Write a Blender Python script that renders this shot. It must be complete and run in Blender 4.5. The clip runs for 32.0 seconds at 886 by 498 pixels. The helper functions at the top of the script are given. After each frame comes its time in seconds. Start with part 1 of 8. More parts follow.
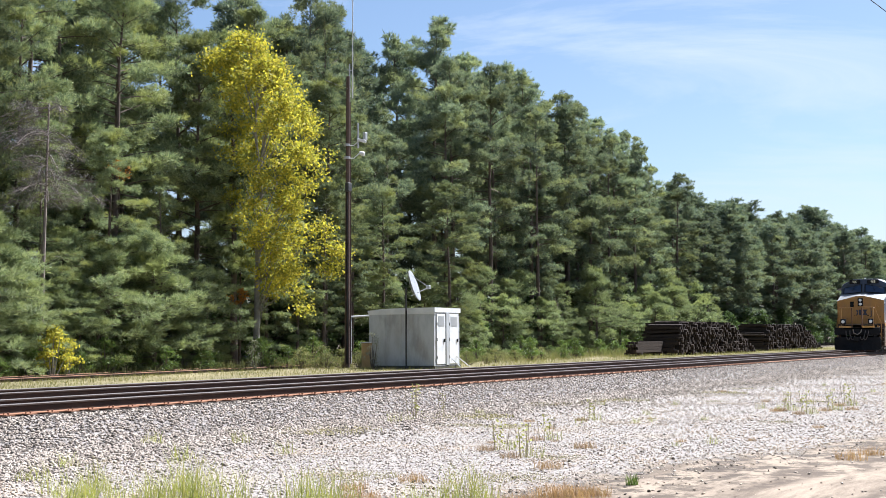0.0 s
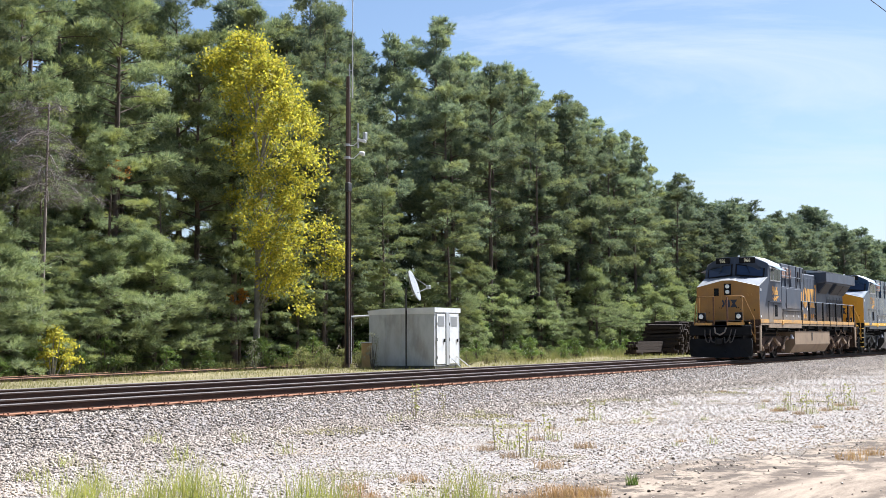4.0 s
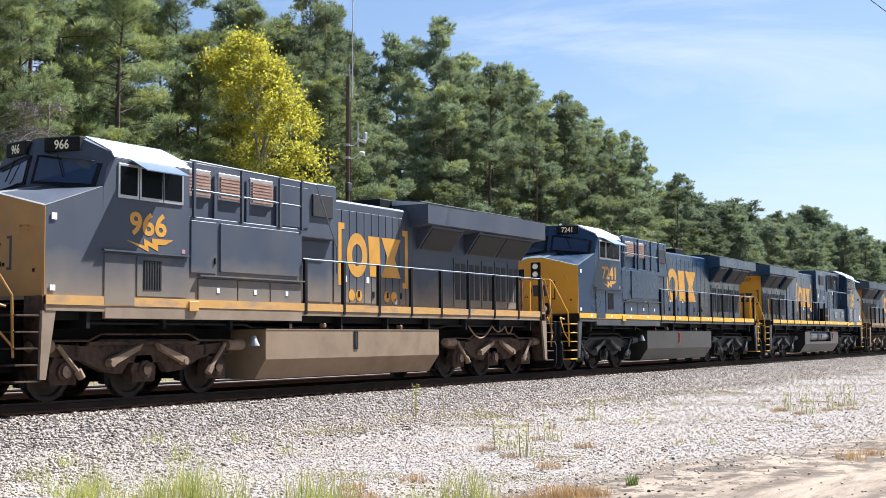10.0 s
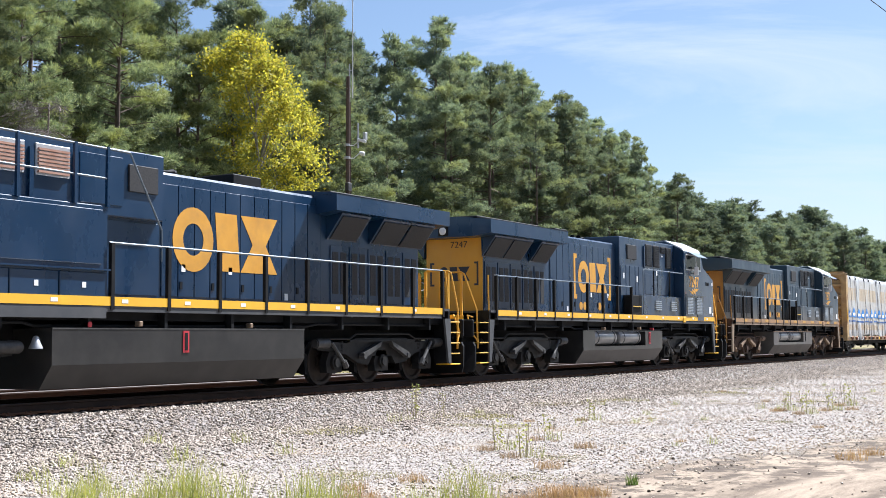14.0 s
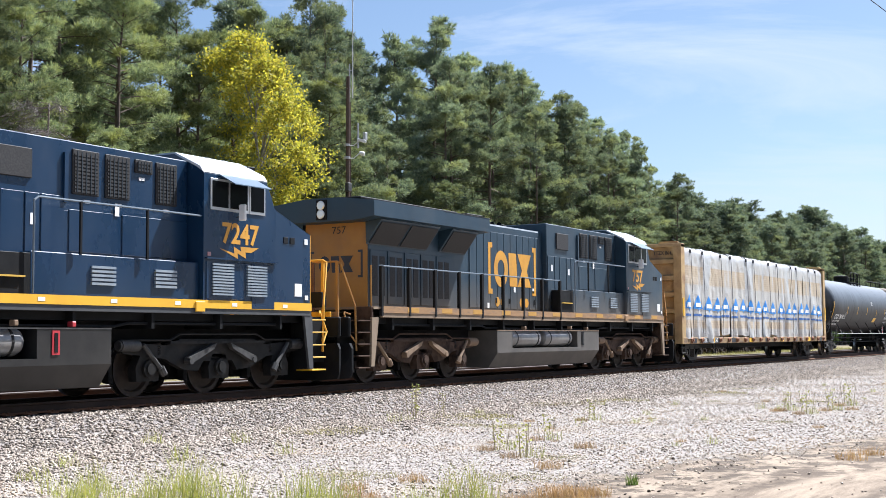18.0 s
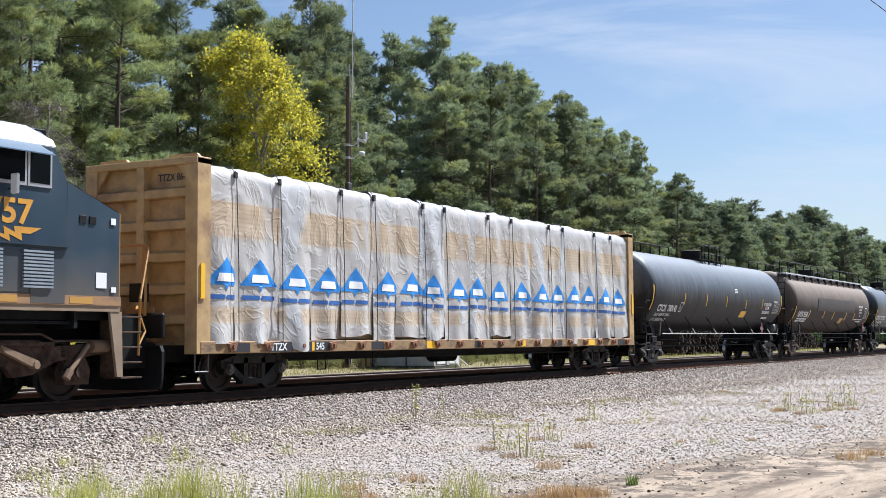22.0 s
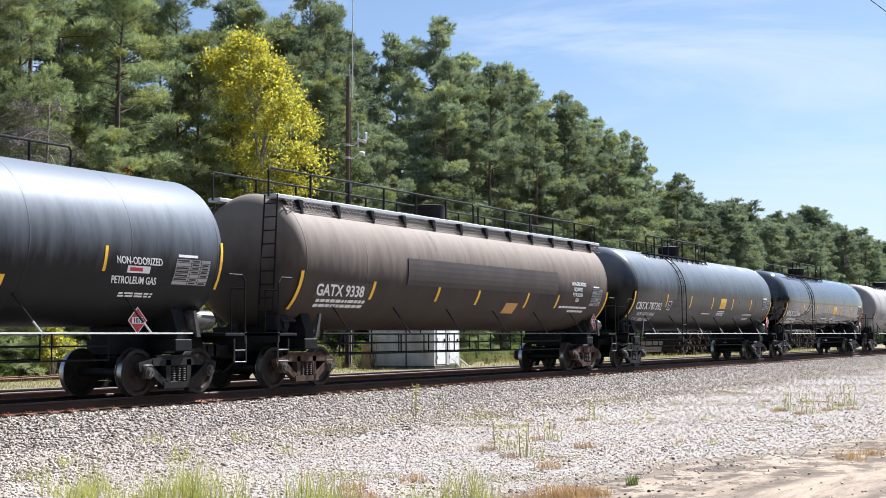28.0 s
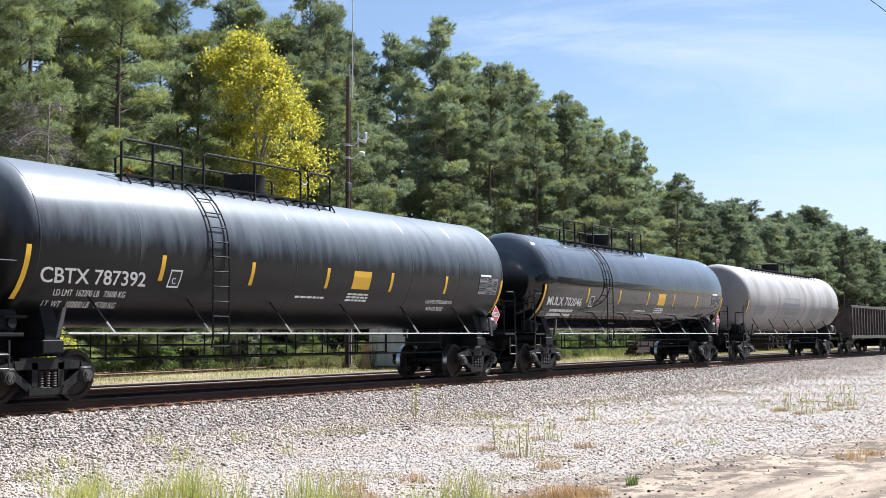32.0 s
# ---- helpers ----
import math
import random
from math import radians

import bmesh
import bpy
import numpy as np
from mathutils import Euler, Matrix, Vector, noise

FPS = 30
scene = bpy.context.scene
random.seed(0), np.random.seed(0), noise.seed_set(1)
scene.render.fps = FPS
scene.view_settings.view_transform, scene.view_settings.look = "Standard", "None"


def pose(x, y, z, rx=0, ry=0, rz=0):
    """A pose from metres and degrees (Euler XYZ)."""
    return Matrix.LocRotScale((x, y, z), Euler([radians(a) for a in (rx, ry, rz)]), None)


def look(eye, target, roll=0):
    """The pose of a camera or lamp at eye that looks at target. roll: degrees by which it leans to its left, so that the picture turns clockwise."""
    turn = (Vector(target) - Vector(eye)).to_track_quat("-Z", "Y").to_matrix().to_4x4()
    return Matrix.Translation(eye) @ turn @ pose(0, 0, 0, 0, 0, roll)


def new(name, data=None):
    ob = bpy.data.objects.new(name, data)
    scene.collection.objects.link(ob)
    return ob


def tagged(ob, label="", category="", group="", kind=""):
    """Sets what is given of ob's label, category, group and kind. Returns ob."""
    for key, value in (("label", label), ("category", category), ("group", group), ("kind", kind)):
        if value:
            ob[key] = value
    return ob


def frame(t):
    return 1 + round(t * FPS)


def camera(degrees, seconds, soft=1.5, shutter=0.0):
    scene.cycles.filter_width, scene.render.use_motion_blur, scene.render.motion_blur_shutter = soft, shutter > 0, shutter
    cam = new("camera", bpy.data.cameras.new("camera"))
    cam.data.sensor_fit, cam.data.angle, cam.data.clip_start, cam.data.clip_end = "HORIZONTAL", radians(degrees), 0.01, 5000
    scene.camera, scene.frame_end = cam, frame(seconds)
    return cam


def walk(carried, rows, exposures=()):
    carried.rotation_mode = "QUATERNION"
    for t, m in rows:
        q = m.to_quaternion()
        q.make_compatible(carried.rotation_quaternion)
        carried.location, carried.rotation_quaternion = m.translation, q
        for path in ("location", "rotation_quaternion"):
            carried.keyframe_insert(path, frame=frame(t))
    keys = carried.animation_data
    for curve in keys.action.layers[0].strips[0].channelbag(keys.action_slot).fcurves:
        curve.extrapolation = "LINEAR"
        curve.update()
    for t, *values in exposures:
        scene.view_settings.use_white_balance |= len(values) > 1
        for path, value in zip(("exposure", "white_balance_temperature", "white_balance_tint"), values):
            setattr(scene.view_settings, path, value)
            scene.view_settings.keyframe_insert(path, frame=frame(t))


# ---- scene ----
# The place: two main tracks run along x, rail top at z = 0; the camera stands on a gravel lot south of them.
EYE = Vector((0.0, -18.34, 1.081))
YAW, PITCH = radians(60.265), radians(3.972)
AIM = EYE + Vector((math.sin(YAW) * math.cos(PITCH), math.cos(YAW) * math.cos(PITCH), math.sin(PITCH)))
cam = camera(37.99, 32.0, soft=0.8)
walk(cam, [(0.0, look(EYE, AIM, -0.38)), (32.0, look(EYE, AIM, -0.38))], exposures=[(t, e, 5880, 11) for t, e in ((0.0, 1.56), (19.5, 1.52), (21.0, 1.38), (22.0, 1.29), (23.0, 1.10), (24.0, 1.10), (25.0, 1.21), (28.0, 1.52), (32.0, 1.56))])

# ---- light ----
SUN_EL, SUN_AZ = radians(54), radians(-20)   # azimuth from +x towards +y
sun_dir = Vector((math.cos(SUN_EL) * math.cos(SUN_AZ), math.cos(SUN_EL) * math.sin(SUN_AZ), math.sin(SUN_EL)))
sun = new("sun", bpy.data.lights.new("sun", "SUN"))
sun.data.energy, sun.data.angle, sun.data.color = 5.0, radians(0.53), (1.0, 0.97, 0.92)
sun.matrix_world = look((0, 0, 60), Vector((0, 0, 60)) - sun_dir)

world = bpy.data.worlds.new("sky")
scene.world = world
world.use_nodes = True
wn, wl = world.node_tree.nodes, world.node_tree.links
bg = wn["Background"]
sky = wn.new("ShaderNodeTexSky")
sky.sky_type, sky.sun_disc = "NISHITA", False
sky.sun_elevation, sky.sun_rotation = SUN_EL, math.pi / 2 - SUN_AZ
sky.air_density, sky.dust_density, sky.ozone_density = 1.0, 0.9, 1.5
co = wn.new("ShaderNodeTexCoord")
mp = wn.new("ShaderNodeMapping")
mp.inputs["Rotation"].default_value = (0.1, 0.0, 0.35)
mp.inputs["Scale"].default_value = (2.0, 1.2, 6.0)
cl = wn.new("ShaderNodeTexNoise")
cl.inputs["Scale"].default_value, cl.inputs["Detail"].default_value = 1.9, 8.0
cl.inputs["Roughness"].default_value, cl.inputs["Distortion"].default_value = 0.62, 0.7
ramp = wn.new("ShaderNodeValToRGB")
ramp.color_ramp.elements[0].position, ramp.color_ramp.elements[1].position = 0.48, 0.76
mix = wn.new("ShaderNodeMix")
mix.data_type = "RGBA"
mix.inputs["B"].default_value = (6.3, 6.9, 7.8, 1)
wl.new(co.outputs["Generated"], mp.inputs["Vector"])
wl.new(mp.outputs["Vector"], cl.inputs["Vector"])
wl.new(cl.outputs["Fac"], ramp.inputs["Fac"])
wl.new(ramp.outputs["Color"], mix.inputs["Factor"])
wl.new(sky.outputs["Color"], mix.inputs["A"])
wl.new(mix.outputs["Result"], bg.inputs["Color"])
bg.inputs["Strength"].default_value = 0.0455

# ---- materials ----
def material(name, color, rough=0.6, metal=0.0, spec=0.5):
    m = bpy.data.materials.new(name)
    m.use_nodes = True
    b = m.node_tree.nodes["Principled BSDF"]
    b.inputs["Base Color"].default_value = (*color, 1)
    b.inputs["Roughness"].default_value, b.inputs["Metallic"].default_value = rough, metal
    b.inputs["Specular IOR Level"].default_value = spec
    return m


def varied(name, colors, scale, rough=0.8, metal=0.0, detail=6.0, bump=0.0, bump_scale=None, stretch=(1, 1, 1), spec=0.4,
           rand=0.0, rough2=None, coords="Object", dirt=None):
    """Noise between colours at one scale, finer grain and relief at another; rand varies value by object; dirt: (colour, scale, amount)."""
    m = material(name, colors[0], rough, metal, spec)
    nt = m.node_tree
    n, l, b = nt.nodes, nt.links, nt.nodes["Principled BSDF"]
    tc = n.new("ShaderNodeTexCoord")
    mp = n.new("ShaderNodeMapping")
    mp.inputs["Scale"].default_value = stretch
    l.new(tc.outputs[coords], mp.inputs["Vector"])
    tx = n.new("ShaderNodeTexNoise")
    tx.inputs["Scale"].default_value, tx.inputs["Detail"].default_value, tx.inputs["Roughness"].default_value = scale, detail, 0.62
    l.new(mp.outputs["Vector"], tx.inputs["Vector"])
    rp = n.new("ShaderNodeValToRGB")
    while len(rp.color_ramp.elements) < len(colors):
        rp.color_ramp.elements.new(0.5)
    for i, c in enumerate(colors):
        e = rp.color_ramp.elements[i]
        e.position = 0.34 + 0.32 * i / max(1, len(colors) - 1)
        e.color = (*c, 1)
    l.new(tx.outputs["Fac"], rp.inputs["Fac"])
    out = rp.outputs["Color"]
    if dirt:
        t2 = n.new("ShaderNodeTexNoise")
        t2.inputs["Scale"].default_value, t2.inputs["Detail"].default_value = dirt[1], 8.0
        l.new(mp.outputs["Vector"], t2.inputs["Vector"])
        r2 = n.new("ShaderNodeValToRGB")
        r2.color_ramp.elements[0].position, r2.color_ramp.elements[1].position = 0.45, 0.75
        r2.color_ramp.elements[1].color = (dirt[2], dirt[2], dirt[2], 1)
        l.new(t2.outputs["Fac"], r2.inputs["Fac"])
        mx = n.new("ShaderNodeMix")
        mx.data_type = "RGBA"
        mx.inputs["B"].default_value = (*dirt[0], 1)
        l.new(r2.outputs["Color"], mx.inputs["Factor"])
        l.new(out, mx.inputs["A"])
        out = mx.outputs["Result"]
    if rand:
        oi = n.new("ShaderNodeObjectInfo")
        mr = n.new("ShaderNodeMapRange")
        mr.inputs["To Min"].default_value, mr.inputs["To Max"].default_value = 1 - rand, 1 + rand
        l.new(oi.outputs["Random"], mr.inputs["Value"])
        hs = n.new("ShaderNodeHueSaturation")
        l.new(mr.outputs["Result"], hs.inputs["Value"])
        l.new(out, hs.inputs["Color"])
        out = hs.outputs["Color"]
    l.new(out, b.inputs["Base Color"])
    if rough2 is not None:
        mr = n.new("ShaderNodeMapRange")
        mr.inputs["From Min"].default_value, mr.inputs["From Max"].default_value = 0.35, 0.65
        mr.inputs["To Min"].default_value, mr.inputs["To Max"].default_value = rough, rough2
        l.new(tx.outputs["Fac"], mr.inputs["Value"])
        l.new(mr.outputs["Result"], b.inputs["Roughness"])
    if bump:
        tb = n.new("ShaderNodeTexNoise")
        tb.inputs["Scale"].default_value, tb.inputs["Detail"].default_value = bump_scale or scale * 6, 5.0
        l.new(mp.outputs["Vector"], tb.inputs["Vector"])
        bp = n.new("ShaderNodeBump")
        bp.inputs["Strength"].default_value, bp.inputs["Distance"].default_value = bump, 0.02
        l.new(tb.outputs["Fac"], bp.inputs["Height"])
        l.new(bp.outputs["Normal"], b.inputs["Normal"])
    return m


def islands(name, colors, rough=0.85, translucent=0.0, rand=0.25, spec=0.2, boughs=None):
    """Colour picked piece by piece, for stones, leaves and needles in one mesh; varied also from object to object.
    boughs: a second colour that whole boughs take on, younger or older growth."""
    m = material(name, colors[0], rough, 0.0, spec)
    nt = m.node_tree
    n, l, b = nt.nodes, nt.links, nt.nodes["Principled BSDF"]
    g = n.new("ShaderNodeNewGeometry")
    rp = n.new("ShaderNodeValToRGB")
    while len(rp.color_ramp.elements) < len(colors):
        rp.color_ramp.elements.new(0.5)
    for i, c in enumerate(colors):
        rp.color_ramp.elements[i].position = i / max(1, len(colors) - 1)
        rp.color_ramp.elements[i].color = (*c, 1)
    l.new(g.outputs["Random Per Island"], rp.inputs["Fac"])
    picked = rp.outputs["Color"]
    if boughs:
        tc, no, r2, mx = (n.new("ShaderNode" + k) for k in ("TexCoord", "TexNoise", "MapRange", "Mix"))
        no.inputs["Scale"].default_value, no.inputs["Detail"].default_value = 0.55, 2.0
        l.new(tc.outputs["Object"], no.inputs["Vector"])
        r2.inputs["From Min"].default_value, r2.inputs["From Max"].default_value = 0.47, 0.66
        r2.inputs["To Max"].default_value = 0.8
        l.new(no.outputs["Fac"], r2.inputs["Value"])
        mx.data_type = "RGBA"
        mx.inputs["B"].default_value = (*boughs, 1)
        l.new(r2.outputs["Result"], mx.inputs["Factor"])
        l.new(picked, mx.inputs["A"])
        picked = mx.outputs["Result"]
    oi = n.new("ShaderNodeObjectInfo")
    mr = n.new("ShaderNodeMapRange")
    mr.inputs["To Min"].default_value, mr.inputs["To Max"].default_value = 1 - rand, 1 + rand
    l.new(oi.outputs["Random"], mr.inputs["Value"])
    hs = n.new("ShaderNodeHueSaturation")
    l.new(mr.outputs["Result"], hs.inputs["Value"])
    l.new(picked, hs.inputs["Color"])
    l.new(hs.outputs["Color"], b.inputs["Base Color"])
    if translucent:
        # light that comes through a leaf is yellower than what it throws back
        tr = n.new("ShaderNodeBsdfTranslucent")
        tint = n.new("ShaderNodeMix")
        tint.data_type, tint.blend_type = "RGBA", "MULTIPLY"
        tint.inputs["Factor"].default_value = 1.0
        tint.inputs["B"].default_value = (1.22, 1.26, 0.84, 1)
        l.new(hs.outputs["Color"], tint.inputs["A"])
        l.new(tint.outputs["Result"], tr.inputs["Color"])
        ms = n.new("ShaderNodeMixShader")
        ms.inputs["Fac"].default_value = translucent
        out = n["Material Output"]
        l.new(b.outputs["BSDF"], ms.inputs[1])
        l.new(tr.outputs["BSDF"], ms.inputs[2])
        l.new(ms.outputs["Shader"], out.inputs["Surface"])
    return m


M_NEEDLE = islands("pine_needles", [(0.082, 0.118, 0.082), (0.162, 0.200, 0.120), (0.300, 0.322, 0.184), (0.106, 0.146, 0.096)], 0.75, 0.31, 0.32, 0.12, (0.285, 0.290, 0.100))
# haze is put into the colour: pines farther off get bluer, greyer needles
M_NEEDLE_MID = islands("hazy_edge_pine_needles", [(0.104, 0.148, 0.118), (0.180, 0.220, 0.162), (0.320, 0.348, 0.232)], 0.75, 0.32, 0.30, 0.12, (0.280, 0.288, 0.132))
M_NEEDLE_FAR = islands("hazy_far_pine_needles", [(0.080, 0.116, 0.098), (0.138, 0.172, 0.134), (0.255, 0.280, 0.194)], 0.75, 0.29, 0.30, 0.12, (0.205, 0.216, 0.110))
M_NEEDLE_YOUNG = islands("young_pine_needles", [(0.132, 0.176, 0.102), (0.210, 0.250, 0.140), (0.320, 0.342, 0.200), (0.098, 0.136, 0.082)], 0.75, 0.34, 0.30, 0.12, (0.280, 0.300, 0.118))
M_YELLOW = islands("yellow_leaves", [(0.400, 0.345, 0.048), (0.520, 0.440, 0.062), (0.205, 0.216, 0.044), (0.320, 0.300, 0.052)], 0.6, 0.48, 0.1)
M_BROAD = islands("broad_leaves", [(0.08, 0.13, 0.035), (0.13, 0.18, 0.045), (0.06, 0.10, 0.03), (0.17, 0.19, 0.06)], 0.5, 0.4, 0.3)
M_DEAD = islands("dead_brush", [(0.15, 0.132, 0.125), (0.24, 0.215, 0.205), (0.09, 0.078, 0.074)], 0.9, 0.1, 0.2)
M_RUSTLEAF = islands("rusty_leaves", [(0.30, 0.13, 0.03), (0.42, 0.20, 0.04)], 0.7, 0.35, 0.2)
M_GRASS = islands("dry_grass", [(0.170, 0.155, 0.062), (0.235, 0.198, 0.088), (0.110, 0.128, 0.046), (0.195, 0.176, 0.070)], 0.8, 0.35, 0.2)
M_GREENGRASS = islands("green_grass", [(0.275, 0.285, 0.070), (0.345, 0.325, 0.100), (0.205, 0.238, 0.055), (0.375, 0.335, 0.130)], 0.7, 0.4, 0.2)
M_WEEDS = islands("olive_weeds", [(0.150, 0.165, 0.062), (0.215, 0.210, 0.090), (0.105, 0.125, 0.048), (0.290, 0.250, 0.130)], 0.8, 0.35, 0.2)
M_PALESEED = islands("pale_seed_heads", [(0.34, 0.34, 0.30), (0.16, 0.18, 0.10), (0.42, 0.41, 0.37)], 0.85, 0.3, 0.1)
M_MAT = islands("yellow_green_mat_grass", [(0.225, 0.205, 0.090), (0.290, 0.240, 0.125), (0.165, 0.165, 0.070)], 0.8, 0.3, 0.2)
M_DRYTUFT = islands("reddish_dry_grass", [(0.304, 0.176, 0.096), (0.368, 0.240, 0.136), (0.240, 0.152, 0.080)], 0.85, 0.3, 0.2)
M_BARK = varied("pine_bark", [(0.06, 0.045, 0.035), (0.13, 0.10, 0.08), (0.09, 0.065, 0.05)], 5.0, 0.95, bump=0.6, stretch=(1, 1, 0.3))
M_PALEBARK = varied("pale_bark", [(0.16, 0.15, 0.125), (0.25, 0.235, 0.20)], 4.0, 0.9, bump=0.4)
M_STONE = islands("ballast_stone", [(0.125, 0.103, 0.084), (0.355, 0.300, 0.250), (0.235, 0.197, 0.163), (0.465, 0.400, 0.336), (0.072, 0.060, 0.051)], 0.9, 0, 0.05)
M_PADSTONE = islands("lot_stone", [(0.345, 0.292, 0.243), (0.430, 0.365, 0.307), (0.240, 0.203, 0.170), (0.480, 0.415, 0.352), (0.150, 0.127, 0.106)], 0.9, 0, 0.05, boughs=(0.390, 0.305, 0.222))
M_CLOD = islands("damp_clods", [(0.060, 0.048, 0.038), (0.100, 0.082, 0.066), (0.150, 0.125, 0.100)], 0.95, 0, 0.05)
M_RUST = varied("rusty_steel", [(0.16, 0.075, 0.04), (0.27, 0.13, 0.075), (0.10, 0.05, 0.035)], 9.0, 0.85, 0.15, bump=0.3)
M_PLATE = varied("rust_orange_plate", [(0.27, 0.125, 0.066), (0.19, 0.085, 0.046)], 14.0, 0.85, 0.1, bump=0.3)
M_RAIL = varied("rail_web", [(0.034, 0.021, 0.016), (0.062, 0.038, 0.027)], 6.0, 0.8, 0.2, stretch=(0.3, 1, 1), bump=0.15)
M_RAILTOP = material("dull_worn_rail_head", (0.15, 0.135, 0.135), 0.62, 0.3)
M_RAILEDGE = varied("worn_rail_corner", [(0.052, 0.040, 0.036), (0.085, 0.066, 0.058)], 3.0, 0.60, 0.0, stretch=(0.2, 1, 1), spec=0.2)
M_TIE = varied("creosoted_wood", [(0.022, 0.016, 0.013), (0.050, 0.038, 0.030), (0.032, 0.023, 0.019)], 6.0, 0.9, bump=0.5, stretch=(3, 1, 1), rand=0.35, spec=0.15)
M_SHED = varied("galvanised_siding", [(0.40, 0.41, 0.42), (0.48, 0.49, 0.50), (0.34, 0.34, 0.34)], 1.6, 0.5, 0.2, bump=0.1, stretch=(1, 1, 0.4), dirt=((0.28, 0.23, 0.19), 2.0, 0.45))
M_WHITE = varied("white_paint", [(0.60, 0.61, 0.62), (0.68, 0.68, 0.68)], 2.0, 0.5, dirt=((0.38, 0.35, 0.32), 3.0, 0.35))
M_BLACK = varied("black_grime", [(0.0055, 0.006, 0.0068), (0.011, 0.0115, 0.0125)], 3.0, 0.65, dirt=((0.022, 0.020, 0.0195), 2.0, 0.4), spec=0.15)
M_GREASE = varied("grimy_truck_steel", [(0.008, 0.0085, 0.009), (0.019, 0.0185, 0.018), (0.012, 0.012, 0.012)], 3.0, 0.55, 0.2, dirt=((0.045, 0.037, 0.030), 2.0, 0.5), spec=0.2)
M_DUSTY = varied("dusty_truck_steel", [(0.046, 0.028, 0.020), (0.085, 0.055, 0.040), (0.028, 0.019, 0.015)], 3.0, 0.85, 0.1, dirt=((0.110, 0.074, 0.053), 2.0, 0.5), spec=0.15)
M_WHEEL = varied("wheel_steel", [(0.026, 0.021, 0.018), (0.048, 0.037, 0.031)], 5.0, 0.65, 0.0, spec=0.2)
M_TREAD = material("polished_tread", (0.5, 0.49, 0.48), 0.3, 1.0)
M_LAMP = material("headlamp_lens", (0.75, 0.75, 0.72), 0.12, 0.3)
M_SIGN = material("white_marking", (0.75, 0.75, 0.74), 0.6)
M_DARKTEXT = material("dark_marking", (0.02, 0.02, 0.025), 0.6)
M_RED = material("red_marking", (0.45, 0.03, 0.04), 0.5)
M_YTAPE = material("yellow_reflector", (0.80, 0.46, 0.02), 0.45)
M_GALV = varied("galvanised_pipe", [(0.36, 0.36, 0.36), (0.46, 0.46, 0.46)], 6.0, 0.45, 0.6)
M_POLE = varied("weathered_pole", [(0.07, 0.045, 0.035), (0.12, 0.08, 0.06)], 5.0, 0.9, bump=0.4, stretch=(1, 1, 0.1))
# darker copy of the broad leaves, the wood's shade put into their colour
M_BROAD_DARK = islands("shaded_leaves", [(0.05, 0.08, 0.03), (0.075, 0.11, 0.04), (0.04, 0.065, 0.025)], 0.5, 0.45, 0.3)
M_DEADBARK = varied("grey_dead_wood", [(0.14, 0.11, 0.095), (0.24, 0.20, 0.18)], 6.0, 0.95)
M_DRYSTEM = material("dry_stem", (0.24, 0.20, 0.10), 0.8)


